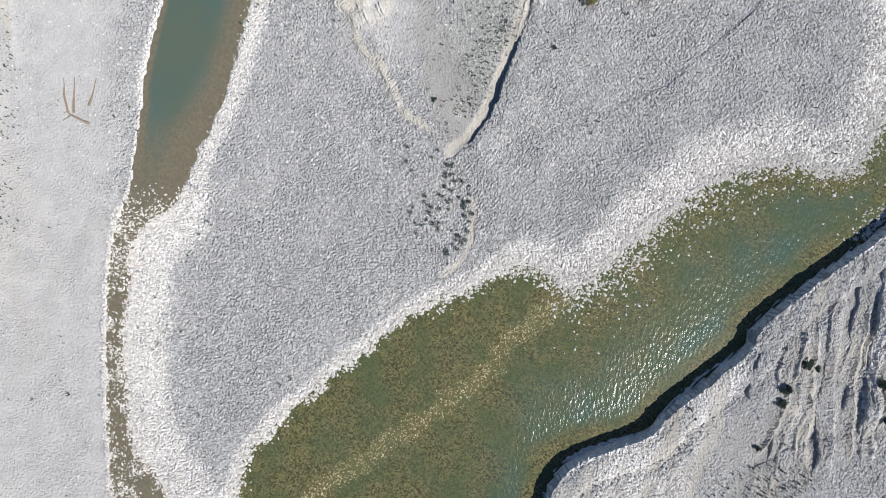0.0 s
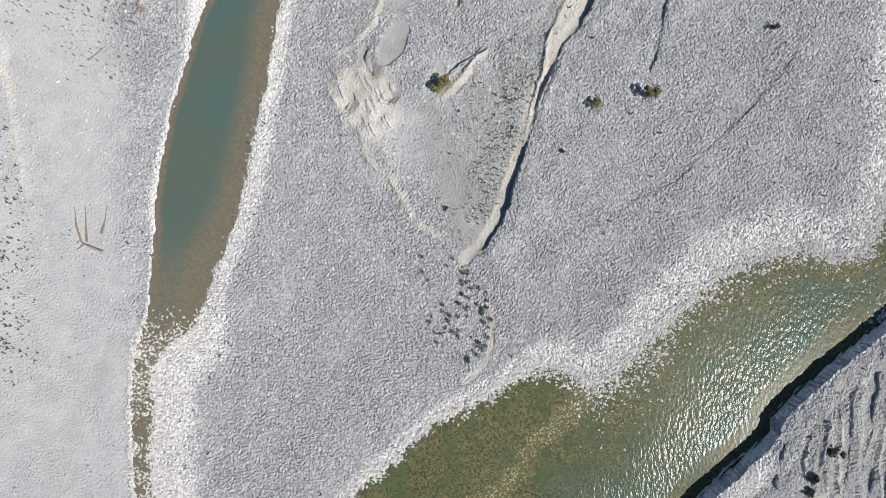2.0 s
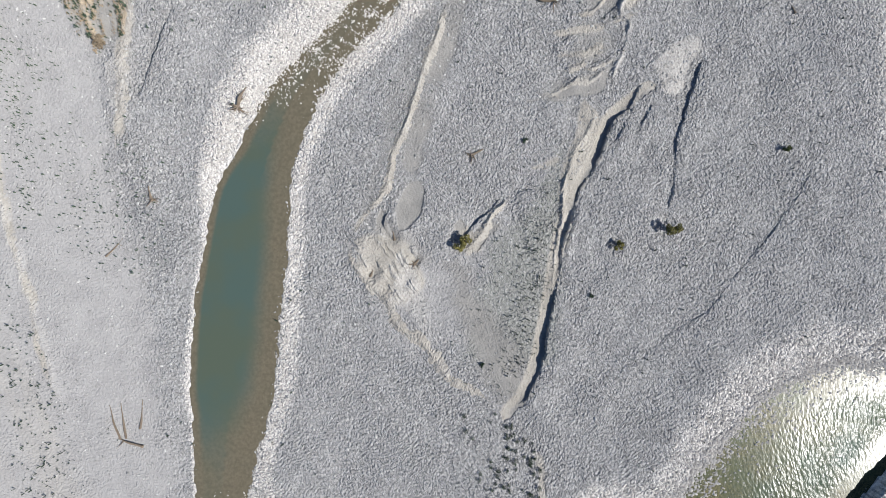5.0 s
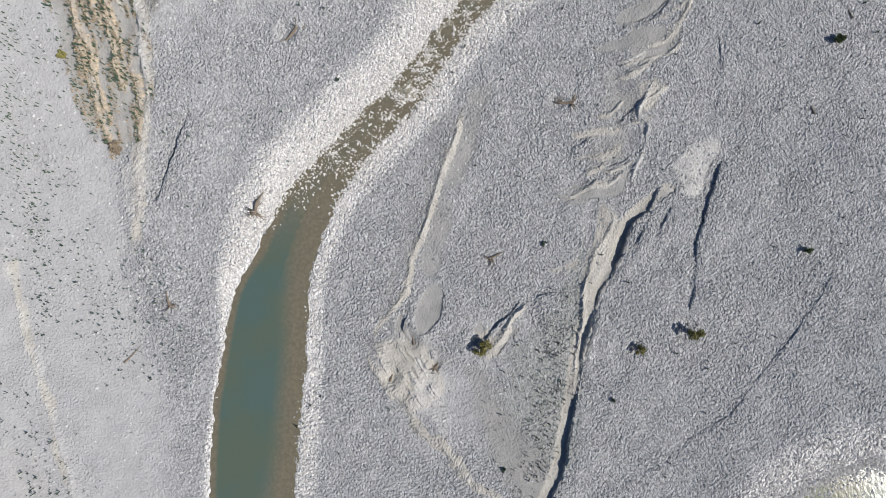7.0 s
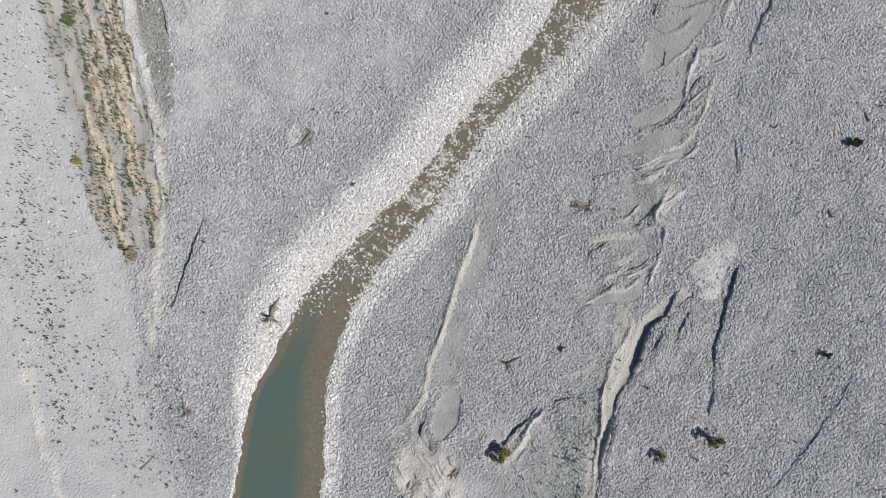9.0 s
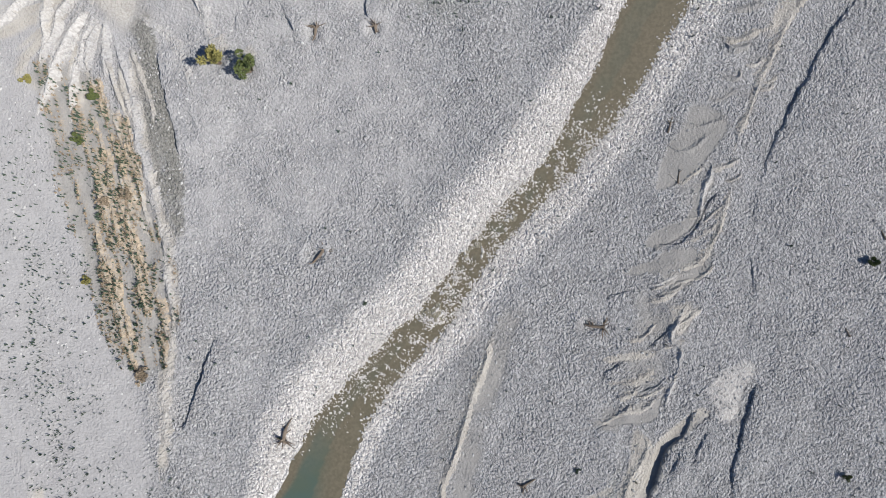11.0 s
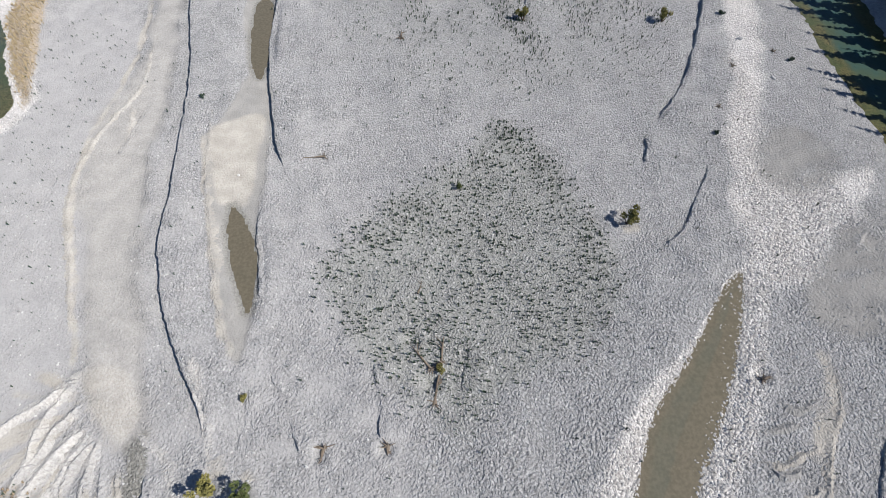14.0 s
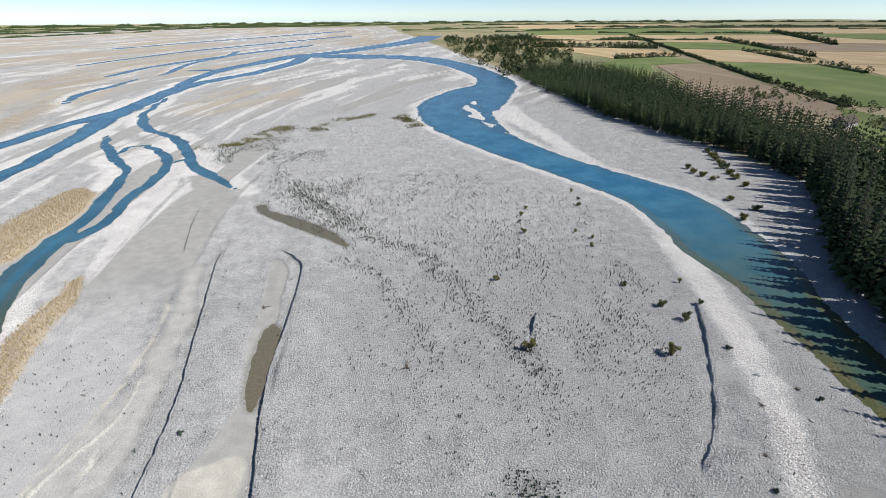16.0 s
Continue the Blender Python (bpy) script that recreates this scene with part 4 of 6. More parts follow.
    for pts, half in (
                      
                      ([(-36.9, 111.0), (-36.9, 100.0), (-36.7, 91.5), (-36.8, 79.4), (-39.0, 70.5), (-42.0, 62.0), (-43.5, 53.5)], 0.45),
                      ([(-58.8, 58.2), (-58.4, 47.3), (-57.4, 38.3), (-57.0, 26.5)], 0.5), ([(-43.0, 118.0), (-46.6, 135.0), (-49.6, 155.0), (-48.6, 165.0), (-44.2, 179.0), (-42.6, 199.0), (-45.0, 226.0)], 0.5),
                      ([(-29.3, 160.0), (-28.9, 146.2), (-26.6, 126.6), (-24.3, 116.3)], 0.5), 
                      ([(38.0, 92.0), (44.0, 98.0), (47.0, 104.0)], 1.0), 
                      ([(0.2, 10.0), (0.7, 6.0), (-1.0, 1.7), (-3.6, -0.9)], 0.35), 
                      ([(-26.6, 106.5), (-26.2, 104.5)], 1.0), ([(-23.2, 104.6), (-22.9, 102.8)], 0.7), ([(31.0, 129.5), (31.2, 127.0)], 1.2), ([(29.5, 126.0), (33.0, 125.2)], 0.8), ([(-3.0, 37.5), (-2.4, 34.4)], 0.9)):
        silt = np.maximum(silt, streak(x, y, pts, half * 1.2, half, 0.8) * (0.66 + 0.9 * rolling(x, y, 2.4, 3)))
    silt = np.maximum(silt, ramp(-x, 45.0, 52.0) * (1 - ramp(y, 25.0, 60.0)) * (0.2 + 1.0 * rolling(x * 0.9 + y * 0.2, y * 0.2, 4.0, 3)))
    silt = np.maximum(silt, south * (0.25 + 1.6 * rolling(x * 1.3 - y * 0.25, y * 0.25, 2.2, 3)))
    mask["silt"] = silt
    moss = zone(x, y, [(-12.8, 129.0), (-2.1, 137.9), (9.7, 144.4), (19.0, 151.0), (25.1, 139.5), (27.4, 128.1), (27.6, 119.9), (22.5, 111.6), (8.7, 106.5), (0.5, 102.6), (-9.5, 115.0)], 3.0)
    moss = np.maximum(moss * 0.62, 0.34 * zone(x, y, [(0.0, 160.0), (40.0, 150.0), (62.0, 190.0), (80.0, 240.0), (50.0, 300.0), (-10.0, 300.0), (-20.0, 240.0)], 10.0, 6.0))
    moss = np.maximum(moss, 0.7 * zone(x, y, [(-7.0, 22.0), (4.5, 20.0), (8.0, 33.0), (11.0, 46.0), (4.0, 38.0), (-2.0, 33.0)], 1.5))
    moss = np.maximum(moss, streak(x, y, [(-74.0, 367.0), (-57.6, 370.1), (-47.7, 378.0), (-38.0, 395.4), (-26.9, 415.2)], 6.0, 5.0, 3.0))
    moss = np.maximum(moss, 0.9 * streak(x, y, [(-18.0, 392.0), (-0.2, 421.4), (14.3, 431.4), (33.0, 439.0)], 6.0, 5.0, 3.0))
    moss = np.maximum(moss, 0.9 * streak(x, y, [(-35.0, 110.5), (-34.8, 103.0), (-34.6, 95.0), (-35.6, 86.0)], 0.9, 0.5, 0.4))
    mask["moss"] = moss
    wet = 0.85 * streak(x, y, [(-35.6, 112.0), (-35.0, 105.0), (-34.6, 98.0), (-34.4, 92.0), (-35.0, 87.0)], 1.3, 0.9, 0.8)
    wet = np.maximum(wet, 0.62 * (1 - ramp(pond, 0.2, 1.8)))
    wet = np.maximum(wet, 0.55 * (1 - ramp(side, 0.0, 1.0)) * (side_hand < 0))
    wet = np.maximum(wet, 0.5 * zone(x, y, [(-63.0, 317.0), (-56.0, 318.0), (-42.0, 292.0), (-40.0, 278.0), (-46.0, 255.0), (-51.0, 276.0)], 3.0) * (0.6 + 1.4 * rolling(x, y * 0.4, 7.0, 3)))
    mask["wet"] = wet
    dry = zone(x, y, [(-92.5, 242.0), (-105.8, 268.2), (-105.8, 288.3), (-102.1, 309.2), (-91.9, 303.5), (-86.9, 283.6), (-86.4, 261.2), (-89.3, 247.9)], 2.0)
    dry = np.maximum(dry, zone(x, y, [(-61.6, 174.9), (-72.3, 198.7), (-71.5, 213.6), (-69.1, 230.5), (-65.3, 221.0), (-64.9, 203.1), (-62.3, 184.0)], 1.5))
    brush = zone(x, y, [(-50.4, 107.1), (-47.6, 108.9), (-40.6, 102.7), (-37.2, 89.4), (-36.9, 79.4), (-40.0, 69.4), (-43.8, 67.6), (-46.6, 72.7), (-47.7, 80.9), (-49.2, 92.9)], 1.2)
    combed = rolling((x + 0.12 * y) * 2.2, y * 0.3, 1.1, 4)
    dry = np.maximum(dry, brush * (0.2 + 1.1 * combed))
    far_left = ramp(-x, 168.0, 215.0) * ramp(y, 220.0, 400.0)
    dry = np.maximum(dry, far_left * (0.22 + 0.9 * rolling(x * 0.6 + y * 0.4, y * 0.12, 40.0, 3)))
    dry = np.maximum(dry, zone(x, y, [(-30.0, 590.0), (-86.0, 635.0), (-118.0, 503.0), (-74.0, 455.0), (-20.0, 540.0)], 16.0, 12.0) * (0.36 + 0.6 * old_lines))
    dry = np.maximum(dry, ramp(-u, 14.0, 60.0) * ramp(y, 320.0, 460.0) * (0.40 + 1.3 * rolling(u / fan_out, y * 0.06, 12.0, 3)))
    dry = np.maximum(dry, 0.33 * ramp(y, 280.0, 520.0) * (1 - clean))
    z_brush = 0.8 * brush * combed + 0.5 * fan * rays
    mask["sand"] = np.maximum(mask["sand"], 0.7 * brush)
    mask["dry"] = dry * (water > 0.8)
    forest_line = 146 + 0.05 * (y - 250) + np.maximum(0, 250 - y) * -0.25
    farm = ramp(x - forest_line, 15.0, 45.0) * ramp(y, 100.0, 160.0)
    farm = np.maximum(farm, ramp(y - 0.6 * np.abs(x), 2600.0, 3400.0))
    farm = np.maximum(farm, ramp(-x, 900.0, 1300.0))
    mask["farm"] = farm
    mask["pale"] = 0.42 * avenue
    # flats of finer, dustier gravel
    bend = 5.0 * rolling(x, y, 16.0, 3)
    fine = ramp(-x + bend, 40.0, 47.0) * (y < 260)
    fine = np.maximum(fine, 0.55 * ramp(y + bend, 72.0, 86.0) * (1 - ramp(x + bend, -6.0, 6.0)) * (1 - ramp(y, 150.0, 190.0)))
    fine = np.maximum(fine, 0.4 * ramp(y + bend, 105.0, 125.0))
    fine = np.maximum(fine, 0.6 * (1 - ramp(y + bend, 34.0, 44.0)) * ramp(y + bend, 20.0, 26.0) * (1 - ramp(np.abs(x + 5.0), 8.0, 14.0)))
    mask["fine"] = fine * (1 - np.clip(1.4 * clean, 0, 1))
    for points, soft, name, amount, high in PATCHES:
        m = zone(x, y, points, 1.2 * soft, 0.8)
        mask[name] = np.maximum(mask[name], amount * m * np.clip(1.0 + 1.0 * rolling(x * 0.5, y, 2.2, 3), 0, 1.3))
        z = z + 1.5 * high * m * (0.8 + 1.4 * rolling(x, y, 1.3, 3))
    for points, half, high, name, amount in RIDGES:
        m = drift(x, y, points, half)
        mask[name] = np.maximum(mask[name], amount * m * (0.8 + 0.9 * rolling(x, y, 1.7, 3)))
        z = z + 0.7 * high * m * (0.85 + 1.0 * rolling(x, y, 1.4, 2))
    depth = WATER_LEVEL - z
    calm = np.where(side < 1.5, 1.0, np.where(pond < 1.5, 1.0, np.where(y > 120, 0.15, 0.0)))
    body = np.argmin(np.stack([main, side, braid, pond]), axis=0)
    z = z + z_brush
    for hx, hy, size in HOLLOWS:
        near = np.flatnonzero((np.abs(x - hx) < 3 * size) & (np.abs(y - hy) < 3 * size))
        r2 = ((x[near] - hx) ** 2 + (y[near] - hy) ** 2) / size ** 2
        z[near] += -0.45 * np.exp(-r2) + 0.22 * np.exp(-(np.sqrt(r2) - 1.5) ** 2 * 3)
    return z, mask, depth, calm, body, water, clean


gz, masks, depths, calms, bodies, shore, clean_here = relief(gx, gy)
nx, ny = len(GX), len(GY)
index = np.arange(nx * ny).reshape(ny, nx)
quads = np.stack([index[:-1, :-1], index[:-1, 1:], index[1:, 1:], index[1:, :-1]], -1).reshape(-1, 4)


def sheet(name, verts, faces, mat, attrs):
    """A mesh from arrays with float attributes on its corners' points."""
    me = bpy.data.meshes.new(name)
    me.vertices.add(len(verts))
    me.vertices.foreach_set("co", np.asarray(verts, np.float32).ravel())
    me.loops.add(len(faces) * 4)
    me.loops.foreach_set("vertex_index", np.asarray(faces, np.int32).ravel())
    me.polygons.add(len(faces))
    me.polygons.foreach_set("loop_start", np.arange(0, len(faces) * 4, 4, dtype=np.int32))
    me.update(calc_edges=True)
    for key, value in attrs.items():
        a = me.attributes.new(key, "FLOAT", "POINT")
        a.data.foreach_set("value", np.clip(value, -2, 4).astype(np.float32))
    me.materials.append(mat)
    me.shade_smooth()
    return new(name, me)


ground = sheet("ground", np.stack([gx, gy, gz], 1), quads, GROUND, masks)
tagged(ground, "grey river gravel flat with sand patches and dry channels", "ground", kind="structure")


# water lies only where the bed dips under its level
def water_body(name, keep, label, level=WATER_LEVEL):
    wet = (depths > -0.12) & keep
    use = quads[wet[quads].any(axis=1)]
    ids, flat = np.unique(use, return_inverse=True)
    verts = np.stack([gx[ids], gy[ids], np.full(len(ids), level)], 1)
    # blue weighs the painted sky reflection, rising from y 150 to 270, pools excepted
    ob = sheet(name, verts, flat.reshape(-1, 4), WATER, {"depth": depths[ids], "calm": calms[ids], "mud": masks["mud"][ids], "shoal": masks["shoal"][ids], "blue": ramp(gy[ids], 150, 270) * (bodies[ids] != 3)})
    return tagged(ob, label, "river water", kind="structure")


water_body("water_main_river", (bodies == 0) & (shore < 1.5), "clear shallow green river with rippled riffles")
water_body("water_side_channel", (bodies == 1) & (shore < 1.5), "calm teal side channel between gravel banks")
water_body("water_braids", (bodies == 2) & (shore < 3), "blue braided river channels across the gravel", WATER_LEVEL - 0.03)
water_body("water_pools", (bodies == 3) & (shore < 1.5), "shallow brown pools left in sandy hollows")


def height_at(x, y):
    """The ground's height at places x, y."""
    x, y = np.atleast_1d(np.asarray(x, float)), np.atleast_1d(np.asarray(y, float))
    i = np.clip(np.searchsorted(GX, x) - 1, 0, nx - 2)
    j = np.clip(np.searchsorted(GY, y) - 1, 0, ny - 2)
    u, v = (x - GX[i]) / (GX[i + 1] - GX[i]), (y - GY[j]) / (GY[j + 1] - GY[j])
    h = gz.reshape(ny, nx)
    return (h[j, i] * (1 - u) + h[j, i + 1] * u) * (1 - v) + (h[j + 1, i] * (1 - u) + h[j + 1, i + 1] * u) * v


def at(name, x, y):
    """A mask's value at places x, y, from the nearest corner."""
    i = np.clip(np.searchsorted(GX, x), 0, nx - 1)
    j = np.clip(np.searchsorted(GY, y), 0, ny - 1)
    return masks[name].reshape(ny, nx)[j, i]


# ---- cut banks: the crisp lips of the steps ----
def cut_bank(line, high):
    """A crumbling gravel lip along a step, with its face towards the lower ground."""
    way = np.cumsum(np.r_[0, np.hypot(*np.diff(line[:, :2], axis=0).T)])
    s = np.arange(0, way[-1], 0.3)
    px, py = np.interp(s, way, line[:, 0]), np.interp(s, way, line[:, 1])
    tx, ty = np.gradient(px), np.gradient(py)
    long = np.hypot(tx, ty)
    hx, hy = ty / long, -tx / long
    px, py = px - 0.5 * rolling(px, py, 3.0, 3), py - 0.5 * rolling(px + 9, py, 3.0, 3)
    wob = (0.8 if high < 0.6 else 0.35) * rolling(s, s * 0 + high * 7, 1.2, 3)
    on = s / s[-1]
    ends = ramp(on, 0.0, 0.12) * (1 - ramp(on, 0.88, 1.0)) if high < 1.4 else np.ones(len(s))
    rows = []
    slim = min(1.0, 0.35 + high)
    for off, rise in ((1.3 * slim, -0.05), (0.55 * slim, 0.03), (0.08, 0.0), (-0.06, -0.25), (-0.1, -1.3)):
        x, y = px + hx * (off + wob * 0.6), py + hy * (off + wob * 0.6)
        base = height_at(px + hx * 0.9, py + hy * 0.9) if off < 1.0 * slim else height_at(x, y)
        drop = rise if rise > -0.2 else rise * high * 0.8
        rows.append(np.stack([x, y, base - 0.02 + drop * ends - (1 - ends) * 0.15], 1))
    verts, n = np.vstack(rows) + np.random.default_rng(5).normal(0, 0.035, (5 * len(s), 3)), len(s)
    faces = [(k * n + i, (k + 1) * n + i, (k + 1) * n + i + 1, k * n + i + 1) for k in range(4) for i in range(n - 1)]
    ob = link_mesh("cut_bank", verts.tolist(), faces, GROUND)
    for key in ("sand", "silt", "pale", "clean", "dry", "moss", "fine"):
        ob.data.attributes.new(key, "FLOAT", "POINT").data.foreach_set("value", np.clip(at(key, verts[:, 0], verts[:, 1]), 0, 1).astype(np.float32))
    return tagged(ob, "crumbling cut bank of grey river gravel", "cut bank", kind="structure")


for bank_line, bank_high in scarp_lines:
    cut_bank(bank_line, bank_high)


# ---- drifts: the crests of silt and sand left by the last flood ----
def sand_drift(points, half, high, name, amount, seed):
    """A narrow uneven crest with one steeper side."""
    line = curve(points, 6)
    way = np.cumsum(np.r_[0, np.hypot(*np.diff(line, axis=0).T)])
    s = np.arange(0, way[-1], 0.17)
    px, py = np.interp(s, way, line[:, 0]), np.interp(s, way, line[:, 1])
    px, py = px - 1.3 * rolling(px, py, 4.0, 4), py - 1.3 * rolling(px + 31, py + 7, 4.0, 4)
    tx, ty = np.gradient(px), np.gradient(py)
    long = np.hypot(tx, ty) + 1e-6
    hx, hy = ty / long, -tx / long
    on = s / s[-1]
    ends = ramp(on, 0.0, 0.2) * (1 - ramp(on, 0.7, 1.0))
    wide = np.minimum(half, 0.42) * np.clip(1.0 + 1.5 * rolling(s, s * 0 + seed * 3.7, 1.1, 3), 0.3, 1.8) * (0.3 + 0.7 * ends)
    rise = np.clip(1.2 * high, 0.1, 0.3) * np.clip(0.9 + 2.0 * rolling(s + 50, s * 0 + seed * 5.1, 1.6, 3), 0.1, 1.7) * ends
    rows = []
    for off, up in ((-2.4, 0.0), (-1.2, 0.35), (-0.35, 0.92), (0.0, 1.0), (0.35, 0.72), (0.9, 0.2), (1.9, 0.0)):
        x, y = px + hx * off * wide, py + hy * off * wide
        rows.append(np.stack([x, y, height_at(x, y) + up * rise - (0.07 if up == 0 else 0.0)], 1))
    verts, n = np.vstack(rows) + np.random.default_rng(seed).normal(0, 0.028, (7 * len(s), 3)), len(s)
    faces = [(k * n + i, (k + 1) * n + i, (k + 1) * n + i + 1, k * n + i + 1) for k in range(6) for i in range(n - 1)]
    ob = link_mesh("sand_drift", verts.tolist(), faces, GROUND)
    for key in ("sand", "silt", "pale", "clean", "dry", "fine"):
        value = np.clip(at(key, verts[:, 0], verts[:, 1]), 0, 1)
        if key == name:
            value = np.maximum(value, np.tile((0.62 if name == "pale" else 0.9) * amount * np.clip(0.5 + 0.4 * ends + 1.3 * rolling(s, s * 0 + seed, 1.3, 3), 0, 1), 7))
        ob.data.attributes.new(key, "FLOAT", "POINT").data.foreach_set("value", value.astype(np.float32))
    return tagged(ob, "low drift of pale silt and sand on river gravel", "sand drift", kind="structure")


for k, (points, half, high, name, amount) in enumerate(RIDGES):
    sand_drift(points, half, high, name, amount, k)


# ---- vectorised clutter ----
def tri_mesh(name, verts, tris, mat):
    me = bpy.data.meshes.new(name)
    me.vertices.add(len(verts))
    me.vertices.foreach_set("co", np.asarray(verts, np.float32).ravel())
    me.loops.add(len(tris) * 3)
    me.loops.foreach_set("vertex_index", np.asarray(tris, np.int32).ravel())
    me.polygons.add(len(tris))
    me.polygons.foreach_set("loop_start", np.arange(0, len(tris) * 3, 3, dtype=np.int32))
    me.update(calc_edges=True)
    me.materials.append(mat)
    return new(name, me)


def many(base_verts, base_tris, x, y, z, scale, spin, jitter, name, mat):
    """Copies of a small mesh joined into one."""
    n, k = len(x), len(base_verts)
    v = np.asarray(base_verts, float)[None] * scale[:, None, :]
    v = v * (1 + jitter * rng.uniform(-1, 1, (n, k, 1)))
    c, s = np.cos(spin)[:, None], np.sin(spin)[:, None]
    out = np.stack([v[..., 0] * c - v[..., 1] * s + x[:, None], v[..., 0] * s + v[..., 1] * c + y[:, None], v[..., 2] + z[:, None]], -1)
    tris = np.asarray(base_tris)[None] + (np.arange(n) * k)[:, None, None]
    return tri_mesh(name, out.reshape(-1, 3), tris.reshape(-1, 3), mat)


OCTA = [(1, 0, 0), (0, 1, 0), (-1, 0, 0), (0, -1, 0), (0.25, 0.1, 0.9), (0, 0, -0.5), (0.7, 0.7, 0.3), (-0.7, -0.7, 0.35)]
OCTA_TRIS = [(0, 6, 4), (6, 1, 4), (1, 2, 4), (2, 7, 4), (7, 3, 4), (3, 0, 4), (6, 0, 1), (7, 2, 3)]


def cobbles(name, x, y, low, high, mat, label, level=-9.0):
    r = low * (high / low) ** (rng.random(len(x)) ** 1.7)
    scale = np.stack([r * rng.uniform(0.9, 1.5, len(x)), r * rng.uniform(0.7, 1.0, len(x)), r * rng.uniform(0.55, 0.9, len(x))], 1)
    z = np.maximum(height_at(x, y) + 0.12 * r, level)
    ob = many(OCTA, OCTA_TRIS, x, y, z, scale, rng.uniform(0, 6.28, len(x)), 0.22, name, mat)
    return tagged(ob, label, "cobbles", kind="stuff")


def drawn(count, x0, x1, y0, y1, weight):
    """Places drawn at random by a weight 0 to 1."""
    xs, ys = [], []
    got = 0
    while got < count:
        x, y = rng.uniform(x0, x1, 60000), rng.uniform(y0, y1, 60000)
        keep = rng.random(60000) < weight(x, y)
        xs.append(x[keep])
        ys.append(y[keep])
        got += keep.sum()
    return np.concatenate(xs)[:count], np.concatenate(ys)[:count]


def on_flat(x, y):
    return np.clip(1 - at("under", x, y) * 1.2 - at("fine", x, y) * 0.7 - at("sand", x, y) * 0.9 - at("silt", x, y) * 0.7, 0, 1)


def by_water(x, y):
    shallow = 0.35 * (at("under", x, y) > 0.05) * (at("under", x, y) < 0.9) * (y < 110)
    cliff = (from_line(x, y, scarp_lines[14][0], 4.0)[0] > 3.0) & (from_line(x, y, side_line, 6.0)[0] > np.where((y > 10) & (y < 56), 0.8, -9.0))
    return np.clip((at("clean", x, y) * 1.3 - 0.3) * (1 - 0.9 * at("under", x, y)) + shallow, 0, 1) * cliff


cx, cy = drawn(38000, -62, 64, -36, 160, by_water)
cobbles("pale_cobbles", cx, cy, 0.07, 0.21, STONE_PALE, "pale sunlit cobbles along the water's edge")
cx, cy = drawn(52000, -62, 64, -36, 160, on_flat)
cobbles("grey_cobbles", cx, cy, 0.06, 0.19, STONE, "grey river cobbles strewn over the gravel flat")


def in_rapids(x, y):
    d, _, on = from_line(x, y, side_line, 6.0)
    thick = np.clip(0.35 + 1.6 * rolling(x, y, 1.6, 2), 0.05, 1)
    return (d < 0.8) * np.maximum(np.maximum(1 - ramp(y, 5.0, 12.0), ramp(y, 54.0, 66.0) * (1 - ramp(y, 82.0, 92.0))), 0.12 * ramp(y, 106.0, 112.0)) * thick


def off_north_bank(x, y):
    """Shallows off the gravel point, where stones break the surface."""
    d = from_ring(x, y, river_ring, 9.0)
    d = d + 2.6 * rolling(x, y, 2.4, 3)
    n = from_line(x, y, north_line, 9.0)[0] < 8.5
    return np.where((d < 0.8) & n & (y < 30), np.exp(np.minimum(d, 0) / np.interp(x, [-10, 6, 14, 40], [0.25, 0.5, 1.8, 0.8])), 0.0)


def on_shoal(x, y):
    return np.clip(at("shoal", x, y) * (0.6 + 1.4 * rolling(x, y, 1.8, 2)), 0, 1)


north_line = curve(NORTH_BANK, 4)
cx, cy = drawn(9500, -50, 50, -34, 118, in_rapids)
cobbles("rapid_cobbles", cx, cy, 0.07, 0.19, STONE_PALE, "pale cobbles breaking the surface of a shallow riffle", WATER_LEVEL - 0.03)
cx, cy = drawn(7000, -34, 52, -32, 26, off_north_bank)
cobbles("shore_cobbles", cx, cy, 0.09, 0.24, STONE_PALE, "pale cobbles standing out of the shallows by a gravel point", WATER_LEVEL - 0.03)
cx, cy = drawn(1500, -24, 14, -32, 0, on_shoal)
cobbles("shoal_cobbles", cx, cy, 0.07, 0.17, STONE_BED, "tawny cobbles along a shoal in the river", WATER_LEVEL - 0.05)


# ---- weeds ----
def blades(count, high, spread, wide):
    verts, tris = [], []
    r = np.random.default_rng(count)
    for k in range(count):
        a = 6.283 * k / count + r.uniform(-0.4, 0.4)
        lean, top = spread * r.uniform(0.4, 1.0), high * r.uniform(0.6, 1.0)
        ca, sa = math.cos(a), math.sin(a)
        i = len(verts)
        verts += [(-sa * wide, ca * wide, 0.02), (sa * wide, -ca * wide, 0.02), (ca * lean * 0.6 - sa * wide, sa * lean * 0.6 + ca * wide, top * 0.8), (ca * lean, sa * lean, top)]
        tris += [(i, i + 1, i + 2), (i + 1, i + 3, i + 2)]
    return verts, tris


WEED_SHAPE = blades(6, 0.8, 0.26, 0.075)


def weeds(name, x, y, low, high, mat, label, combed=1.0, heading=0.0):
    s = rng.uniform(low, high, len(x)) * rng.uniform(0.6, 1.2, len(x))
    scale = np.stack([s * rng.uniform(0.8, 1.2, len(x)) / combed, s * combed, s * rng.uniform(0.8, 1.3, len(x)) / combed], 1)
    ob = many(*WEED_SHAPE, x, y, height_at(x, y) - 0.02, scale, rng.uniform(0, 6.28, len(x)) if combed == 1.0 else heading + rng.uniform(-0.3, 0.5, len(x)), 0.2, name, mat)
    return tagged(ob, label, "weeds", kind="stuff")


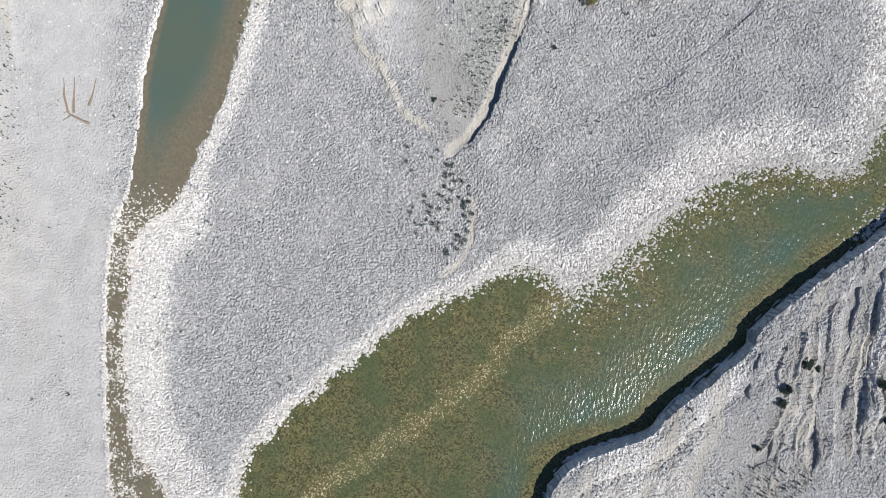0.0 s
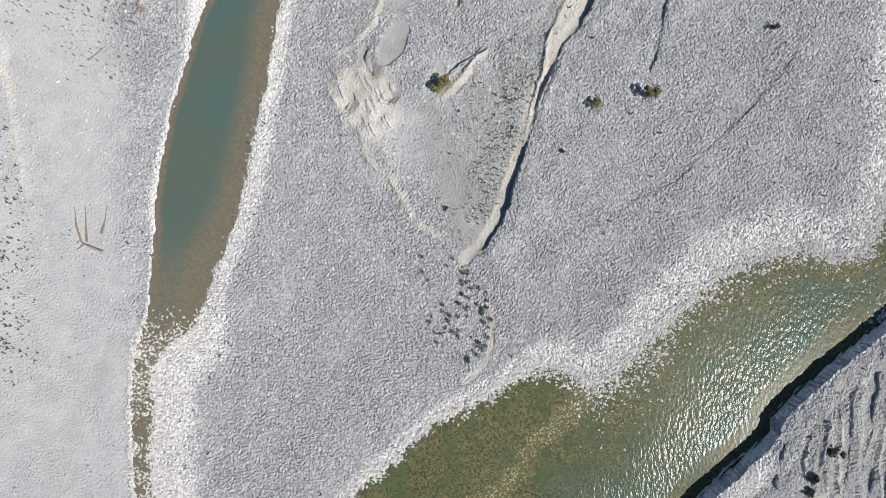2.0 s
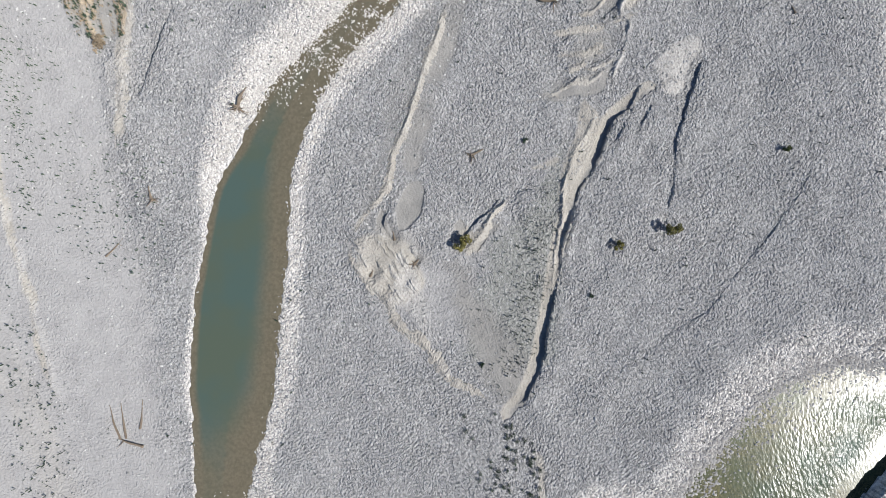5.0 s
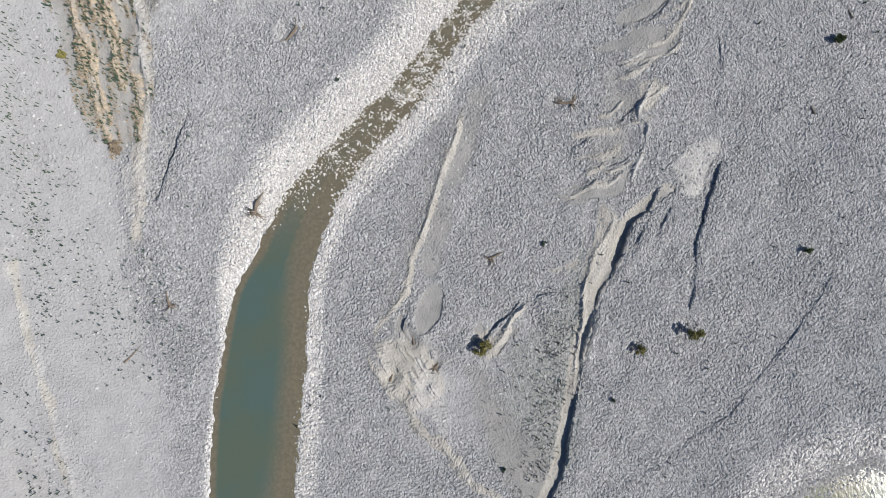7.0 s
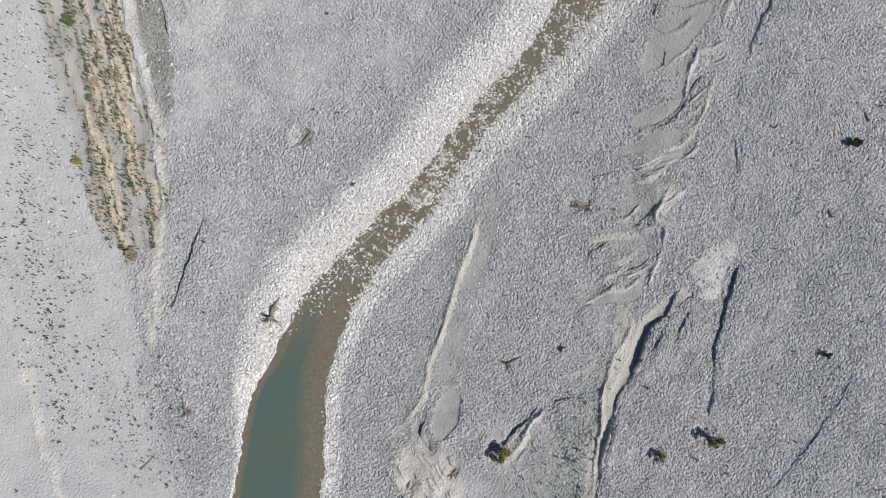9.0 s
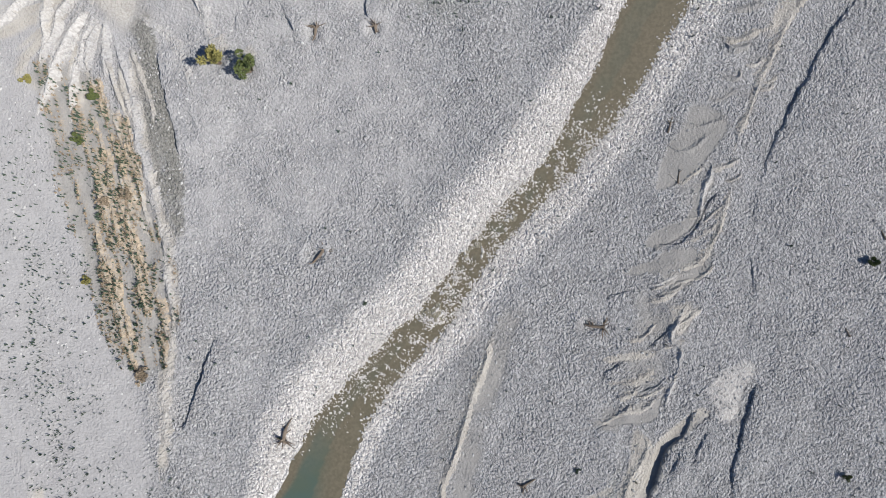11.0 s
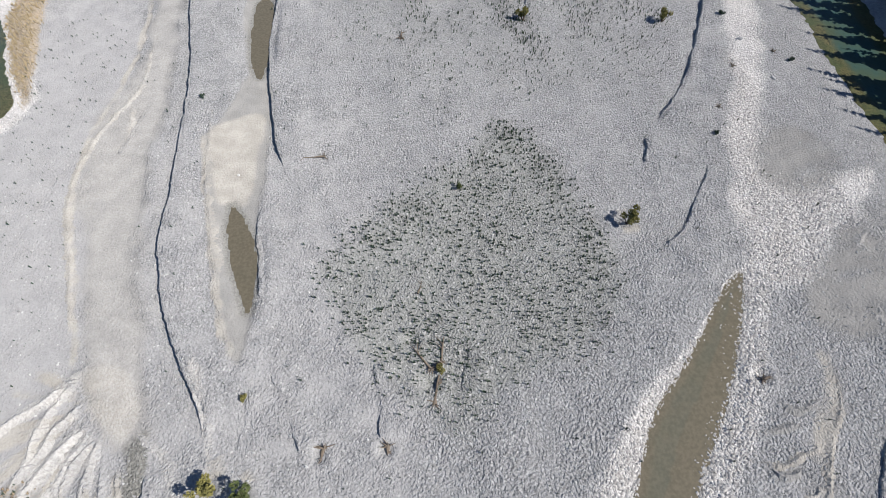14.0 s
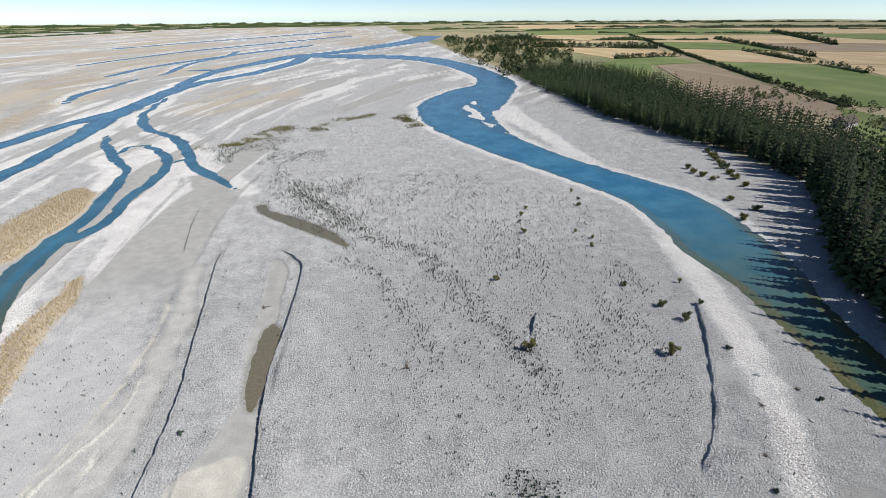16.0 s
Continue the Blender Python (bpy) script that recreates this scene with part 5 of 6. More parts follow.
def core(x, y):
    body = zone(x, y, [(-12.8, 129.0), (-2.1, 137.9), (9.7, 144.4), (19.0, 150.0), (24.1, 139.5), (25.4, 128.1), (27.6, 119.9), (22.5, 110.6), (8.7, 107.5), (0.5, 104.6), (-9.5, 115.0)], 3.0, 1.0)
    edge = streak(x, y, [(17.0, 152.0), (21.0, 145.0), (24.0, 136.0), (25.0, 127.0), (24.0, 117.0)], 2.2, 1.5, 0.6)
    return np.clip(body * (0.3 + 0.5 * rolling(x, y, 5.0, 3)) + 0.3 * edge, 0, 1)


cx, cy = drawn(3700, -18, 34, 98, 156, core)
# clumps drawn out roughly the way their shadows fall, shaping the shadow dashes into them
weeds("weeds", cx, cy, 0.34, 0.95, WEED, "low dark green weeds dotted thickly over gravel", 1.3, 1.25)


def strip_one(x, y):
    band = streak(x, y, [(-1.8, 19.3), (0.9, 23.3), (3.2, 28.6), (5.0, 33.6), (6.4, 38.6)], 1.5, 1.0, 0.5)
    wide = zone(x, y, [(-8.0, 24.0), (-2.0, 17.0), (3.0, 21.0), (7.0, 33.0), (9.0, 41.0), (3.0, 40.0), (-3.0, 33.0)], 1.5, 1.0)
    return np.clip(0.9 * band + 0.13 * wide, 0, 1)


cx, cy = drawn(520, -12, 14, 14, 46, strip_one)
weeds("weeds", cx, cy, 0.26, 0.56, WEED, "small dark weeds along a sandy terrace edge")


def west_specks(x, y):
    a = zone(x, y, [(-62.0, 8.0), (-62.0, 42.0), (-57.0, 30.0), (-55.0, 15.0), (-58.0, 4.0)], 2.0, 1.5)
    b = zone(x, y, [(-50.4, 105.1), (-47.6, 106.9), (-40.6, 101.7), (-37.6, 89.4), (-37.4, 79.4), (-40.0, 69.4), (-43.8, 67.6), (-46.6, 72.7), (-48.7, 80.9), (-49.2, 92.9)], 1.0, 0.7)
    c = streak(x, y, [(-53.5, 88.0), (-54.7, 80.5), (-55.3, 74.4), (-55.5, 67.0), (-55.0, 58.0), (-57.0, 45.0)], 0.8, 0.6, 0.6)
    d = zone(x, y, [(-62.0, 100.0), (-50.0, 98.0), (-49.0, 75.0), (-48.0, 60.0), (-40.0, 55.0), (-38.0, 45.0), (-46.0, 38.0), (-60.0, 60.0)], 3.0, 2.0)
    e = zone(x, y, [(28.4, -24.2), (32.0, -22.0), (38.5, -22.6), (39.0, -27.0), (28.0, -28.0)], 1.0, 1.0)
    b = b * (0.1 + ramp(rolling((x + 0.12 * y) * 1.5 + 3, y * 0.22, 1.5, 3), -0.02, 0.14))
    g = zone(x, y, [(-66.0, 118.0), (-52.0, 122.0), (-50.5, 160.0), (-46.0, 190.0), (-62.0, 200.0)], 3.0, 2.0)
    return np.clip(0.35 * a + 0.3 * b + 0.6 * c + 0.22 * d + 0.7 * e + 0.06 * g, 0, 1)


cx, cy = drawn(2300, -66, 44, -30, 200, west_specks)
weeds("weeds", cx, cy, 0.28, 0.65, WEED, "scattered dark weeds on stony sand")


def north_specks(x, y):
    a = zone(x, y, [(0.0, 160.0), (22.0, 157.0), (42.0, 150.0), (56.0, 172.0), (68.0, 200.0), (76.0, 250.0), (40.0, 300.0), (-15.0, 300.0), (-20.0, 262.0), (-2.0, 232.0), (2.0, 200.0)], 8.0, 5.0)
    b = streak(x, y, [(-25.0, 295.0), (-11.0, 273.0), (-1.0, 252.0), (6.0, 237.0), (17.0, 225.0), (21.0, 211.0), (23.0, 200.0), (24.0, 191.0), (28.0, 184.0), (29.0, 174.0), (31.0, 159.0)], 2.6, 2.2, 2.0)
    c = streak(x, y, [(-6.0, 228.0), (4.0, 215.0), (7.0, 204.0), (9.0, 194.0), (10.0, 186.0), (11.0, 172.0)], 2.0, 2.0, 2.0)
    d = zone(x, y, [(-66.0, 347.0), (-57.0, 365.0), (-31.0, 381.0), (-13.0, 351.0), (6.0, 289.0), (-4.0, 250.0), (-20.0, 281.0), (-42.0, 319.0)], 8.0, 6.0)
    e = zone(x, y, [(35.0, 228.0), (51.0, 224.0), (70.0, 219.0), (68.0, 189.0), (54.0, 168.0), (37.0, 163.0), (37.0, 190.0)], 5.0, 4.0)
    patchy = np.clip(0.15 + 1.6 * rolling(x, y * 0.5, 9.0, 3), 0, 1)
    return np.clip(0.05 * a + 0.22 * a * patchy + 0.5 * b + 0.3 * c + 0.9 * d * patchy + 0.35 * e * patchy, 0, 1)


cx, cy = drawn(12500, -72, 90, 148, 390, north_specks)
weeds("weeds", cx, cy, 0.3, 0.85, WEED, "bands of dark green weeds over the gravel island")


def any_flat(x, y):
    return on_flat(x, y) * 0.5


cx, cy = drawn(950, -60, 62, -20, 230, any_flat)
weeds("weeds", cx, cy, 0.35, 0.8, WEED, "sparse tiny weeds among river stones")


def straw_here(x, y):
    return np.clip(at("dry", x, y), 0, 1) * (y > 150)


def brush_here(x, y):
    return np.clip(at("dry", x, y) * 1.3 - 0.2, 0, 1) * (y < 120)


cx, cy = drawn(3000, -56, -34, 64, 114, brush_here)
weeds("flood_brush", cx, cy, 0.3, 0.75, BRUSH, "streaks of brown flood debris and dry brush on sand", 1.5)
cx, cy = drawn(1400, -56, -34, 64, 114, brush_here)
weeds("weeds", cx, cy, 0.35, 0.85, WEED, "dark green weeds growing through flood debris")
cx, cy = drawn(5200, -112, -56, 170, 320, straw_here)
weeds("dry_grass", cx, cy, 0.35, 0.8, STRAW, "orange dry grass tufts on gravel islands")


def green_here(x, y):
    a = streak(x, y, [(-74.0, 367.0), (-57.6, 370.1), (-47.7, 378.0), (-38.0, 395.4), (-26.9, 415.2)], 5.0, 5.0, 4.0)
    b = streak(x, y, [(-18.0, 392.0), (-0.2, 421.4), (14.3, 431.4), (33.0, 439.0)], 4.0, 4.0, 4.0)
    c = streak(x, y, [(36.0, 436.0), (38.0, 428.0), (42.0, 405.0), (45.0, 392.0)], 4.0, 4.0, 3.0)
    return np.clip(a + 0.8 * b + c, 0, 1) * (0.25 + 1.5 * rolling(x, y, 9.0, 3))


cx, cy = drawn(4200, -90, 60, 330, 460, green_here)
weeds("scrub", cx, cy, 0.45, 1.1, BROOM, "yellow-green low scrub along an island bank")


# ---- bushes ----
def leaf_cloud(centres, radius, count, size, seed):
    """Leaf cards spread through clumps."""
    r = np.random.default_rng(seed)
    c = np.asarray(centres)[r.integers(0, len(centres), count)]
    d = r.normal(size=(count, 3))
    d /= np.linalg.norm(d, axis=1)[:, None]
    p = c + d * radius * r.uniform(0.35, 1.0, (count, 1)) ** 0.6
    a, b = r.normal(size=(count, 3)), r.normal(size=(count, 3))
    a /= np.linalg.norm(a, axis=1)[:, None]
    b /= np.linalg.norm(b, axis=1)[:, None]
    s = size * r.uniform(0.6, 1.3, (count, 1))
    p[:, 2] = np.maximum(p[:, 2], 0.06)
    quad = np.stack([p - a * s, p - b * s * 0.45, p + a * s, p + b * s * 0.45], 1)
    quad[..., 2] = np.maximum(quad[..., 2], 0.01)
    return quad.reshape(-1, 3), np.arange(count * 4).reshape(-1, 4)


def stick(bm, a, b, ra, rb, sides=6, bend=0.0, steps=3):
    """A tapered, slightly bent stick from a to b."""
    a, b = Vector(a), Vector(b)
    axis = (b - a).normalized()
    u = axis.orthogonal().normalized()
    v = axis.cross(u)
    rings = []
    for k in range(steps + 1):
        t = k / steps
        c = a.lerp(b, t) + u * bend * math.sin(math.pi * t)
        r = ra + (rb - ra) * t
        rings.append([bm.verts.new(c + (u * math.cos(6.2832 * i / sides) + v * math.sin(6.2832 * i / sides)) * r) for i in range(sides)])
    for p, q in zip(rings, rings[1:]):
        for i in range(sides):
            bm.faces.new((p[i], p[(i + 1) % sides], q[(i + 1) % sides], q[i]))
    bm.faces.new(rings[0][::-1])
    bm.faces.new(rings[-1])


def bush(x, y, wide, high, mat, label, seed, name="bush", group="", leaves=1300):
    r = random.Random(seed)
    z = float(height_at(x, y)[0])
    top = new(name)
    top.matrix_world = pose(x, y, z - 0.03)
    centres, bm = [], bmesh.new()
    for k in range(9):
        a, d = r.uniform(0, 6.28), wide * 0.5 * r.uniform(0.1, 1.05)
        c = (d * math.cos(a), d * math.sin(a), high * r.uniform(0.35, 0.8))
        c = (c[0], c[1], c[2] * 1.5)
        centres.append(c)
        stick(bm, (0.12 * math.cos(a), 0.12 * math.sin(a), 0), c, 0.035 * wide, 0.012 * wide, 5, 0.1)
    part("stem", bm, BARK, top)
    verts, faces = leaf_cloud(centres, wide * 0.21, leaves, wide * 0.08 * (1000 / leaves) ** 0.4, seed)
    link_mesh("foliage", verts.tolist(), faces.tolist(), mat, top)
    return tagged(top, label, "bush", group)


bush(-3.9, 35.9, 1.8, 1.6, BROOM, "yellow-green broom bush caught on a sand mound", 1)
bush(20.6, 33.0, 1.5, 2.2, BROOM, "straggly broom bush at the end of a gravel tail", 2)
bush(14.2, 32.2, 1.1, 1.1, BROOM, "small dry brown bush on gravel", 3)
bush(-26.5, 103.3, 2.8, 3.0, BROOM, "yellow-green broom bush with a dark shadow on sand", 4)
bush(-22.9, 101.6, 2.5, 2.5, GREEN_BUSH, "round green bush beside a broom bush", 5)
bush(31.3, 126.7, 2.4, 2.7, BROOM, "yellow-green bush on a pale gravel mound", 6)
bush(36.0, 39.9, 0.9, 0.7, GREEN_BUSH, "small dark bush alone on gravel", 7)
bush(44.3, 63.6, 1.2, 0.9, GREEN_BUSH, "small green bush on grey gravel", 8)
bush(31.0, 177.4, 2.6, 2.2, BROOM, "tawny broom bush with a long gravel tail", 9)
bush(56.7, 170.0, 2.4, 1.8, BROOM, "yellow-green bush on the gravel island", 10)
bush(67.0, 180.0, 2.0, 1.5, GREEN_BUSH, "dark bush beside a sandy runnel", 11)
bush(65.5, 186.0, 1.9, 1.3, GREEN_BUSH, "dark bush beside a sandy runnel", 12)
bush(0.4, 111.0, 1.2, 0.8, BROOM, "small tawny bush in flood debris", 13)
bush(-22.8, 112.5, 1.0, 0.5, BROOM, "flat yellow-green bush on sand", 14)
bush(9.0, 138.2, 1.1, 0.8, GREEN_BUSH, "dark green bush among weeds", 15)
bush(-43.1, 68.1, 1.6, 0.7, BRUSH, "matted brown brush at the foot of a flood drift", 31)
bush(-50.0, 106.3, 1.3, 0.6, BROOM, "yellow-green broom among pale silt", 32)
bush(-42.3, 102.6, 1.5, 0.6, GREEN_BUSH, "dark green low bush in flood debris", 33)
bush(-45.4, 97.9, 1.4, 0.6, GREEN_BUSH, "dark green low bush in flood debris", 34)
bush(-47.4, 80.7, 1.2, 0.5, BROOM, "yellow-green broom in flood debris", 35)
bush(-40.6, 89.7, 1.3, 0.5, BRUSH, "matted brown brush on sand", 36)
bush(-43.4, 89.6, 1.2, 0.5, BRUSH, "matted brown brush on sand", 37)
FAR_BUSHES = [(51.5, 240.0), (57.7, 251.5), (80.3, 264.5), (76.7, 250.4), (65.3, 229.3), (64.9, 218.5), (62.3, 196.9), (32.9, 205.8), (76.0, 194.8), (74.2, 184.9),
              (54.0, 246.0), (50.0, 232.0), (79.0, 256.0), (68.0, 224.0)]
for k, (bx, by) in enumerate(FAR_BUSHES):
    bush(bx, by, 1.1 + 0.2 * (k % 4), 0.8 + 0.15 * (k % 3), BROOM if k % 3 else GREEN_BUSH, "low scrubby bush on the weedy gravel island", 40 + k, group="island bushes", leaves=450)
BANK_BUSHES = [(168.0, 304.0, 2.6), (165.0, 297.0, 2.8), (162.0, 291.0, 3.0), (159.0, 284.0, 2.8), (156.0, 278.0, 3.0), (153.0, 271.0, 2.8), (150.0, 264.0, 3.0), (147.0, 256.0, 2.6), (141.0, 281.0, 2.6),
               (139.0, 275.0, 2.8), (139.5, 270.0, 2.6), (141.0, 265.0, 2.2), (132.0, 233.1, 2.4), (130.2, 243.3, 2.4), (122.0, 228.0, 2.6)]
for k, (bx, by, w) in enumerate(BANK_BUSHES):
    bush(bx, by, w * 1.15, w * 0.55, BROOM if k % 4 else GREEN_BUSH, "yellow-brown broom bush on the far gravel bank", 70 + k, group="far bank bushes", leaves=450)

# low shrubs in the hollow below the terrace
r0 = random.Random(5)
SHRUB = None
for k in range(64):
    while True:
        sx, sy = r0.uniform(-8.0, 1.0), r0.uniform(2.4, 15.7)
        if zone(np.array([sx]), np.array([sy]), [(-7.9, 15.7), (-2.8, 14.6), (0.7, 9.6), (-1.3, 3.0), (-5.5, 2.4), (-7.6, 8.3)], 0.4, 0.3)[0] > 0.5 and r0.random() < 0.25 + 0.75 * (sx + 8) / 9:
            break
    m = pose(sx, sy, float(height_at(sx, sy)[0]) - 0.02, 0, 0, r0.uniform(0, 360)) @ Matrix.Diagonal((*[r0.uniform(0.5, 0.95)] * 3, 1))
    if SHRUB is None:
        SHRUB = new("low_shrub")
        SHRUB.matrix_world = m
        bm = bmesh.new()
        for a in range(5):
            stick(bm, (0, 0, 0), (0.22 * math.cos(a * 1.26), 0.22 * math.sin(a * 1.26), 0.42), 0.018, 0.006, 4, 0.03)
        part("stem", bm, BARK, SHRUB)
        v, f = leaf_cloud([(0.2 * math.cos(a * 1.26), 0.2 * math.sin(a * 1.26), 0.33) for a in range(5)] + [(0, 0, 0.5)], 0.17, 130, 0.075, 3)
        link_mesh("foliage", v.tolist(), f.tolist(), WEED, SHRUB)
        tagged(SHRUB, "dark green low shrub on grey gravel", "shrub", "shrubs in the hollow")
    else:
        twin = copy_thing(SHRUB, m)
        twin.matrix_basis = m


# ---- driftwood ----
def log(x, y, long, thick, heading, seed, label, roots=True, limbs=2):
    r = random.Random(seed)
    if roots:
        long, thick = long * 1.2, thick * 1.25
    z = float(height_at(x, y)[0])
    top = new("driftwood_log")
    top.matrix_world = pose(x, y, z, 0, 0, heading)
    bm = bmesh.new()
    stick(bm, (-long / 2, 0, thick * 0.7), (long / 2, r.uniform(-0.05, 0.05) * long, thick * 0.1), thick * 0.8, thick * 0.18, 9, thick * r.uniform(-0.7, 0.7), 9)
    for v in bm.verts:
        k = 1 + 0.16 * math.sin(9.0 * v.co.x / long + seed)
        v.co = Vector((v.co.x, v.co.y * k, v.co.z * k))
    part("trunk", bm, DRIFT, top)
    for k in range(limbs):
        bm = bmesh.new()
        s = r.uniform(-0.25, 0.4) * long
        e = (s + r.uniform(0.1, 0.35) * long, r.choice((-1, 1)) * r.uniform(0.15, 0.38) * long, r.uniform(0.05, 0.5))
        stick(bm, (s, 0, thick * 0.55), e, thick * 0.3, thick * 0.05, 6, 0.15 * r.uniform(-1, 1), 5)
        part("branch", bm, DRIFT, top)
    if roots:
        for k in range(12):
            bm = bmesh.new()
            a = 6.28 * k / 12 + r.uniform(-0.3, 0.3)
            e = (-long / 2 + r.uniform(-0.7, 0.35), math.cos(a) * thick * r.uniform(2.4, 5.2), max(0.03, thick * 0.8 + math.sin(a) * thick * r.uniform(1.6, 4.2)))
            stick(bm, (-long / 2 + 0.15, 0, thick * 0.7), e, thick * 0.34, thick * 0.04, 6, thick * r.uniform(-0.7, 0.7), 5)
            part("root", bm, DRIFT, top)
    return tagged(top, label, "driftwood")


log(-48.3, 19.2, 3.4, 0.24, 155, 1, "grey driftwood log stranded on gravel", False, 1)
log(-49.6, 22.0, 4.4, 0.19, 96, 2, "bleached pole resting on a stranded log", False, 0)
log(-48.7, 22.0, 4.4, 0.18, 91, 3, "bleached pole resting on a stranded log", False, 0)
log(-46.4, 22.4, 3.6, 0.17, 78, 4, "dark bent pole half buried in gravel", False, 0)
log(-19.8, 77.6, 2.6, 0.24, 215, 5, "brown uprooted stump with roots in a scour hollow")
log(11.2, 63.0, 1.8, 0.26, 160, 6, "pale stump with splayed roots on gravel")
log(-46.0, 43.1, 3.0, 0.16, 38, 7, "curved grey branch lying on gravel", False, 1)
log(-27.2, 58.2, 2.4, 0.28, 60, 8, "dark root wad at the channel's edge")
log(38.5, 102.0, 1.6, 0.22, 10, 9, "brown root wad beside the brown pool")
log(25.0, 84.5, 2.0, 0.16, 60, 10, "forked branch on gravel", False, 3)
log(24.6, 78.2, 1.6, 0.15, 70, 11, "short dark branch on sand", False, 1)
log(-0.2, 109.2, 3.6, 0.24, 70, 12, "tangled brown driftwood pile in weeds", True, 3)
log(-1.4, 113.0, 3.4, 0.18, 118, 13, "forked driftwood trunk among weeds", True, 2)
log(1.3, 113.6, 3.0, 0.18, 75, 14, "brown driftwood trunk among weeds", True, 2)
log(0.2, 122.8, 2.0, 0.16, 60, 22, "orange-brown branch among weeds", False, 2)
log(-14.3, 104.4, 1.5, 0.26, 250, 15, "brown stump in a small scour hollow")
log(-7.1, 103.2, 1.3, 0.24, 260, 16, "pale stump in a small scour hollow")
log(-12.3, 149.8, 3.2, 0.16, 170, 17, "thin driftwood log beside a runnel", True, 1)
log(-0.2, 46.4, 1.5, 0.2, 20, 18, "short stump on grey gravel", True, 0)
log(40.0, 56.3, 1.1, 0.16, 100, 19, "short dark branch on gravel", False, 1)
log(46.5, 66.7, 1.4, 0.14, 100, 20, "thin dark branch on gravel", False, 0)
log(6.7, 178.2, 2.4, 0.22, 80, 21, "dark stump standing in weeds", True, 1)
log(-40.3, 48.8, 1.6, 0.18, 95, 23, "dark root wad on sand", True, 0)
log(55.7, 145.6, 1.0, 0.17, 30, 24, "dark stump on pale gravel", True, 0)
log(62.8, 154.8, 1.0, 0.17, 80, 25, "dark stump on pale gravel", True, 0)
log(72.5, 156.8, 1.0, 0.16, 20, 26, "dark stump on grey sand", True, 0)
log(-21.0, 205.0, 1.6, 0.2, 20, 27, "brown stump on sand", True, 0)
log(-9.8, 34.8, 0.9, 0.2, 40, 28, "dark stump on pale sand", True, 0)
log(-15.4, 34.4, 1.2, 0.2, 60, 29, "dark buried branch in a sand hollow", False, 1)
log(-12.0, 38.6, 1.8, 0.16, 92, 30, "dark buried branch in a sand hollow", False, 0)


# ---- boulders, dark lumps of turf and stone ----
def boulder(x, y, size, seed, mat, label, category):
    r = np.random.default_rng(seed)
    bm = bmesh.new()
    bmesh.ops.create_icosphere(bm, subdivisions=2, radius=size)
    for v in bm.verts:
        k = 1 + 0.28 * (lattice(np.array([v.co.x / size * 1.7 + seed]), np.array([v.co.y / size * 1.7 + v.co.z / size])) - 0.5)[0] * 2
        v.co = Vector((v.co.x * k * 1.2, v.co.y * k * 0.9, v.co.z * k * 0.65))
    me = bpy.data.meshes.new("boulder")
    bm.to_mesh(me)
    bm.free()
    me.materials.append(mat)
    ob = new("boulder", me)
    ob.matrix_world = pose(x, y, float(height_at(x, y)[0]) + size * 0.25, 0, 0, r.uniform(0, 360))
    return tagged(ob, label, category)


LUMPS = [(36.2, -13.1, 0.6), (35.8, -14.7, 0.55), (39.0, -10.1, 0.6), (40.1, -10.7, 0.4), (33.5, -20.1, 0.4), (47.7, -12.6, 0.6), (47.7, -16.6, 0.5), (10.1, 26.9, 0.28),
         (12.7, 22.8, 0.25), (-4.2, 21.0, 0.3), (68.2, 150.0, 0.5), (73.9, 153.8, 0.5), (68.2, 161.3, 0.6), (68.5, 169.1, 0.6), (8.0, 49.5, 0.3), (5.7, 46.7, 0.3),
         (-36.0, 106.0, 0.2), (-15.0, 71.0, 0.25), (-8.0, 90.0, 0.25), (-14.0, 92.0, 0.2), (34.0, 60.0, 0.2), (-30.3, 168.0, 0.45), (-24.0, 148.5, 0.3), (52.0, 140.0, 0.4)]
for k, (bx, by, size) in enumerate(LUMPS):
    if k < 7 or k % 2:
        bush(bx, by, size * 2.0, size * 0.9, WEED, "dark low bush on grey sandy gravel", 200 + k)
    else:
        boulder(bx, by, size * 0.7, 10 + k, STONE, "grey boulder on gravel", "boulder")
boulder(92.1, 248.4, 1.1, 99, STONE_PALE, "pale boulder breaking the river's surface", "boulder").location.z = WATER_LEVEL + 0.1


# ---- the pine wood along the far bank ----
def conifer_shape(high, levels, around, seed):
    """Trunk and drooping boughs of a pine."""
    r = random.Random(seed)
    trunk = bmesh.new()
    stick(trunk, (0, 0, -0.4), (0, 0, high * 0.97), high * 0.016, high * 0.003, 7, 0.1, 5)
    verts, faces = [], []
    for k in range(levels):
        t = k / (levels - 1)
        z0 = high * (0.08 + 0.90 * t)
        reach = high * (0.15 * (1 - t) ** 0.9 * r.uniform(0.75, 1.2) + 0.008)
        n = max(3, round(around * (1 - 0.55 * t)))
        for i in range(n):
            a = 6.2832 * (i + r.random()) / n
            q, w = reach * r.uniform(0.65, 1.15), reach * r.uniform(0.24, 0.4) + 0.004 * high
            rise, ca, sa = r.uniform(0.0, 0.25) * reach, math.cos(a), math.sin(a)
            b = len(verts)
            for along, across, up in ((0.05, 0.35, 0.0), (0.05, -0.35, 0.0), (0.6, 1.0, rise), (0.62, 0.0, rise + 0.3 * w), (0.6, -1.0, rise), (1.0, 0.0, rise * 0.3 - 0.12 * q)):
                verts.append((ca * q * along - sa * w * across, sa * q * along + ca * w * across, z0 + up))
            faces += [(b, b + 1, b + 3), (b, b + 3, b + 2), (b + 1, b + 4, b + 3), (b + 2, b + 3, b + 5), (b + 3, b + 4, b + 5)]
    return trunk, verts, faces


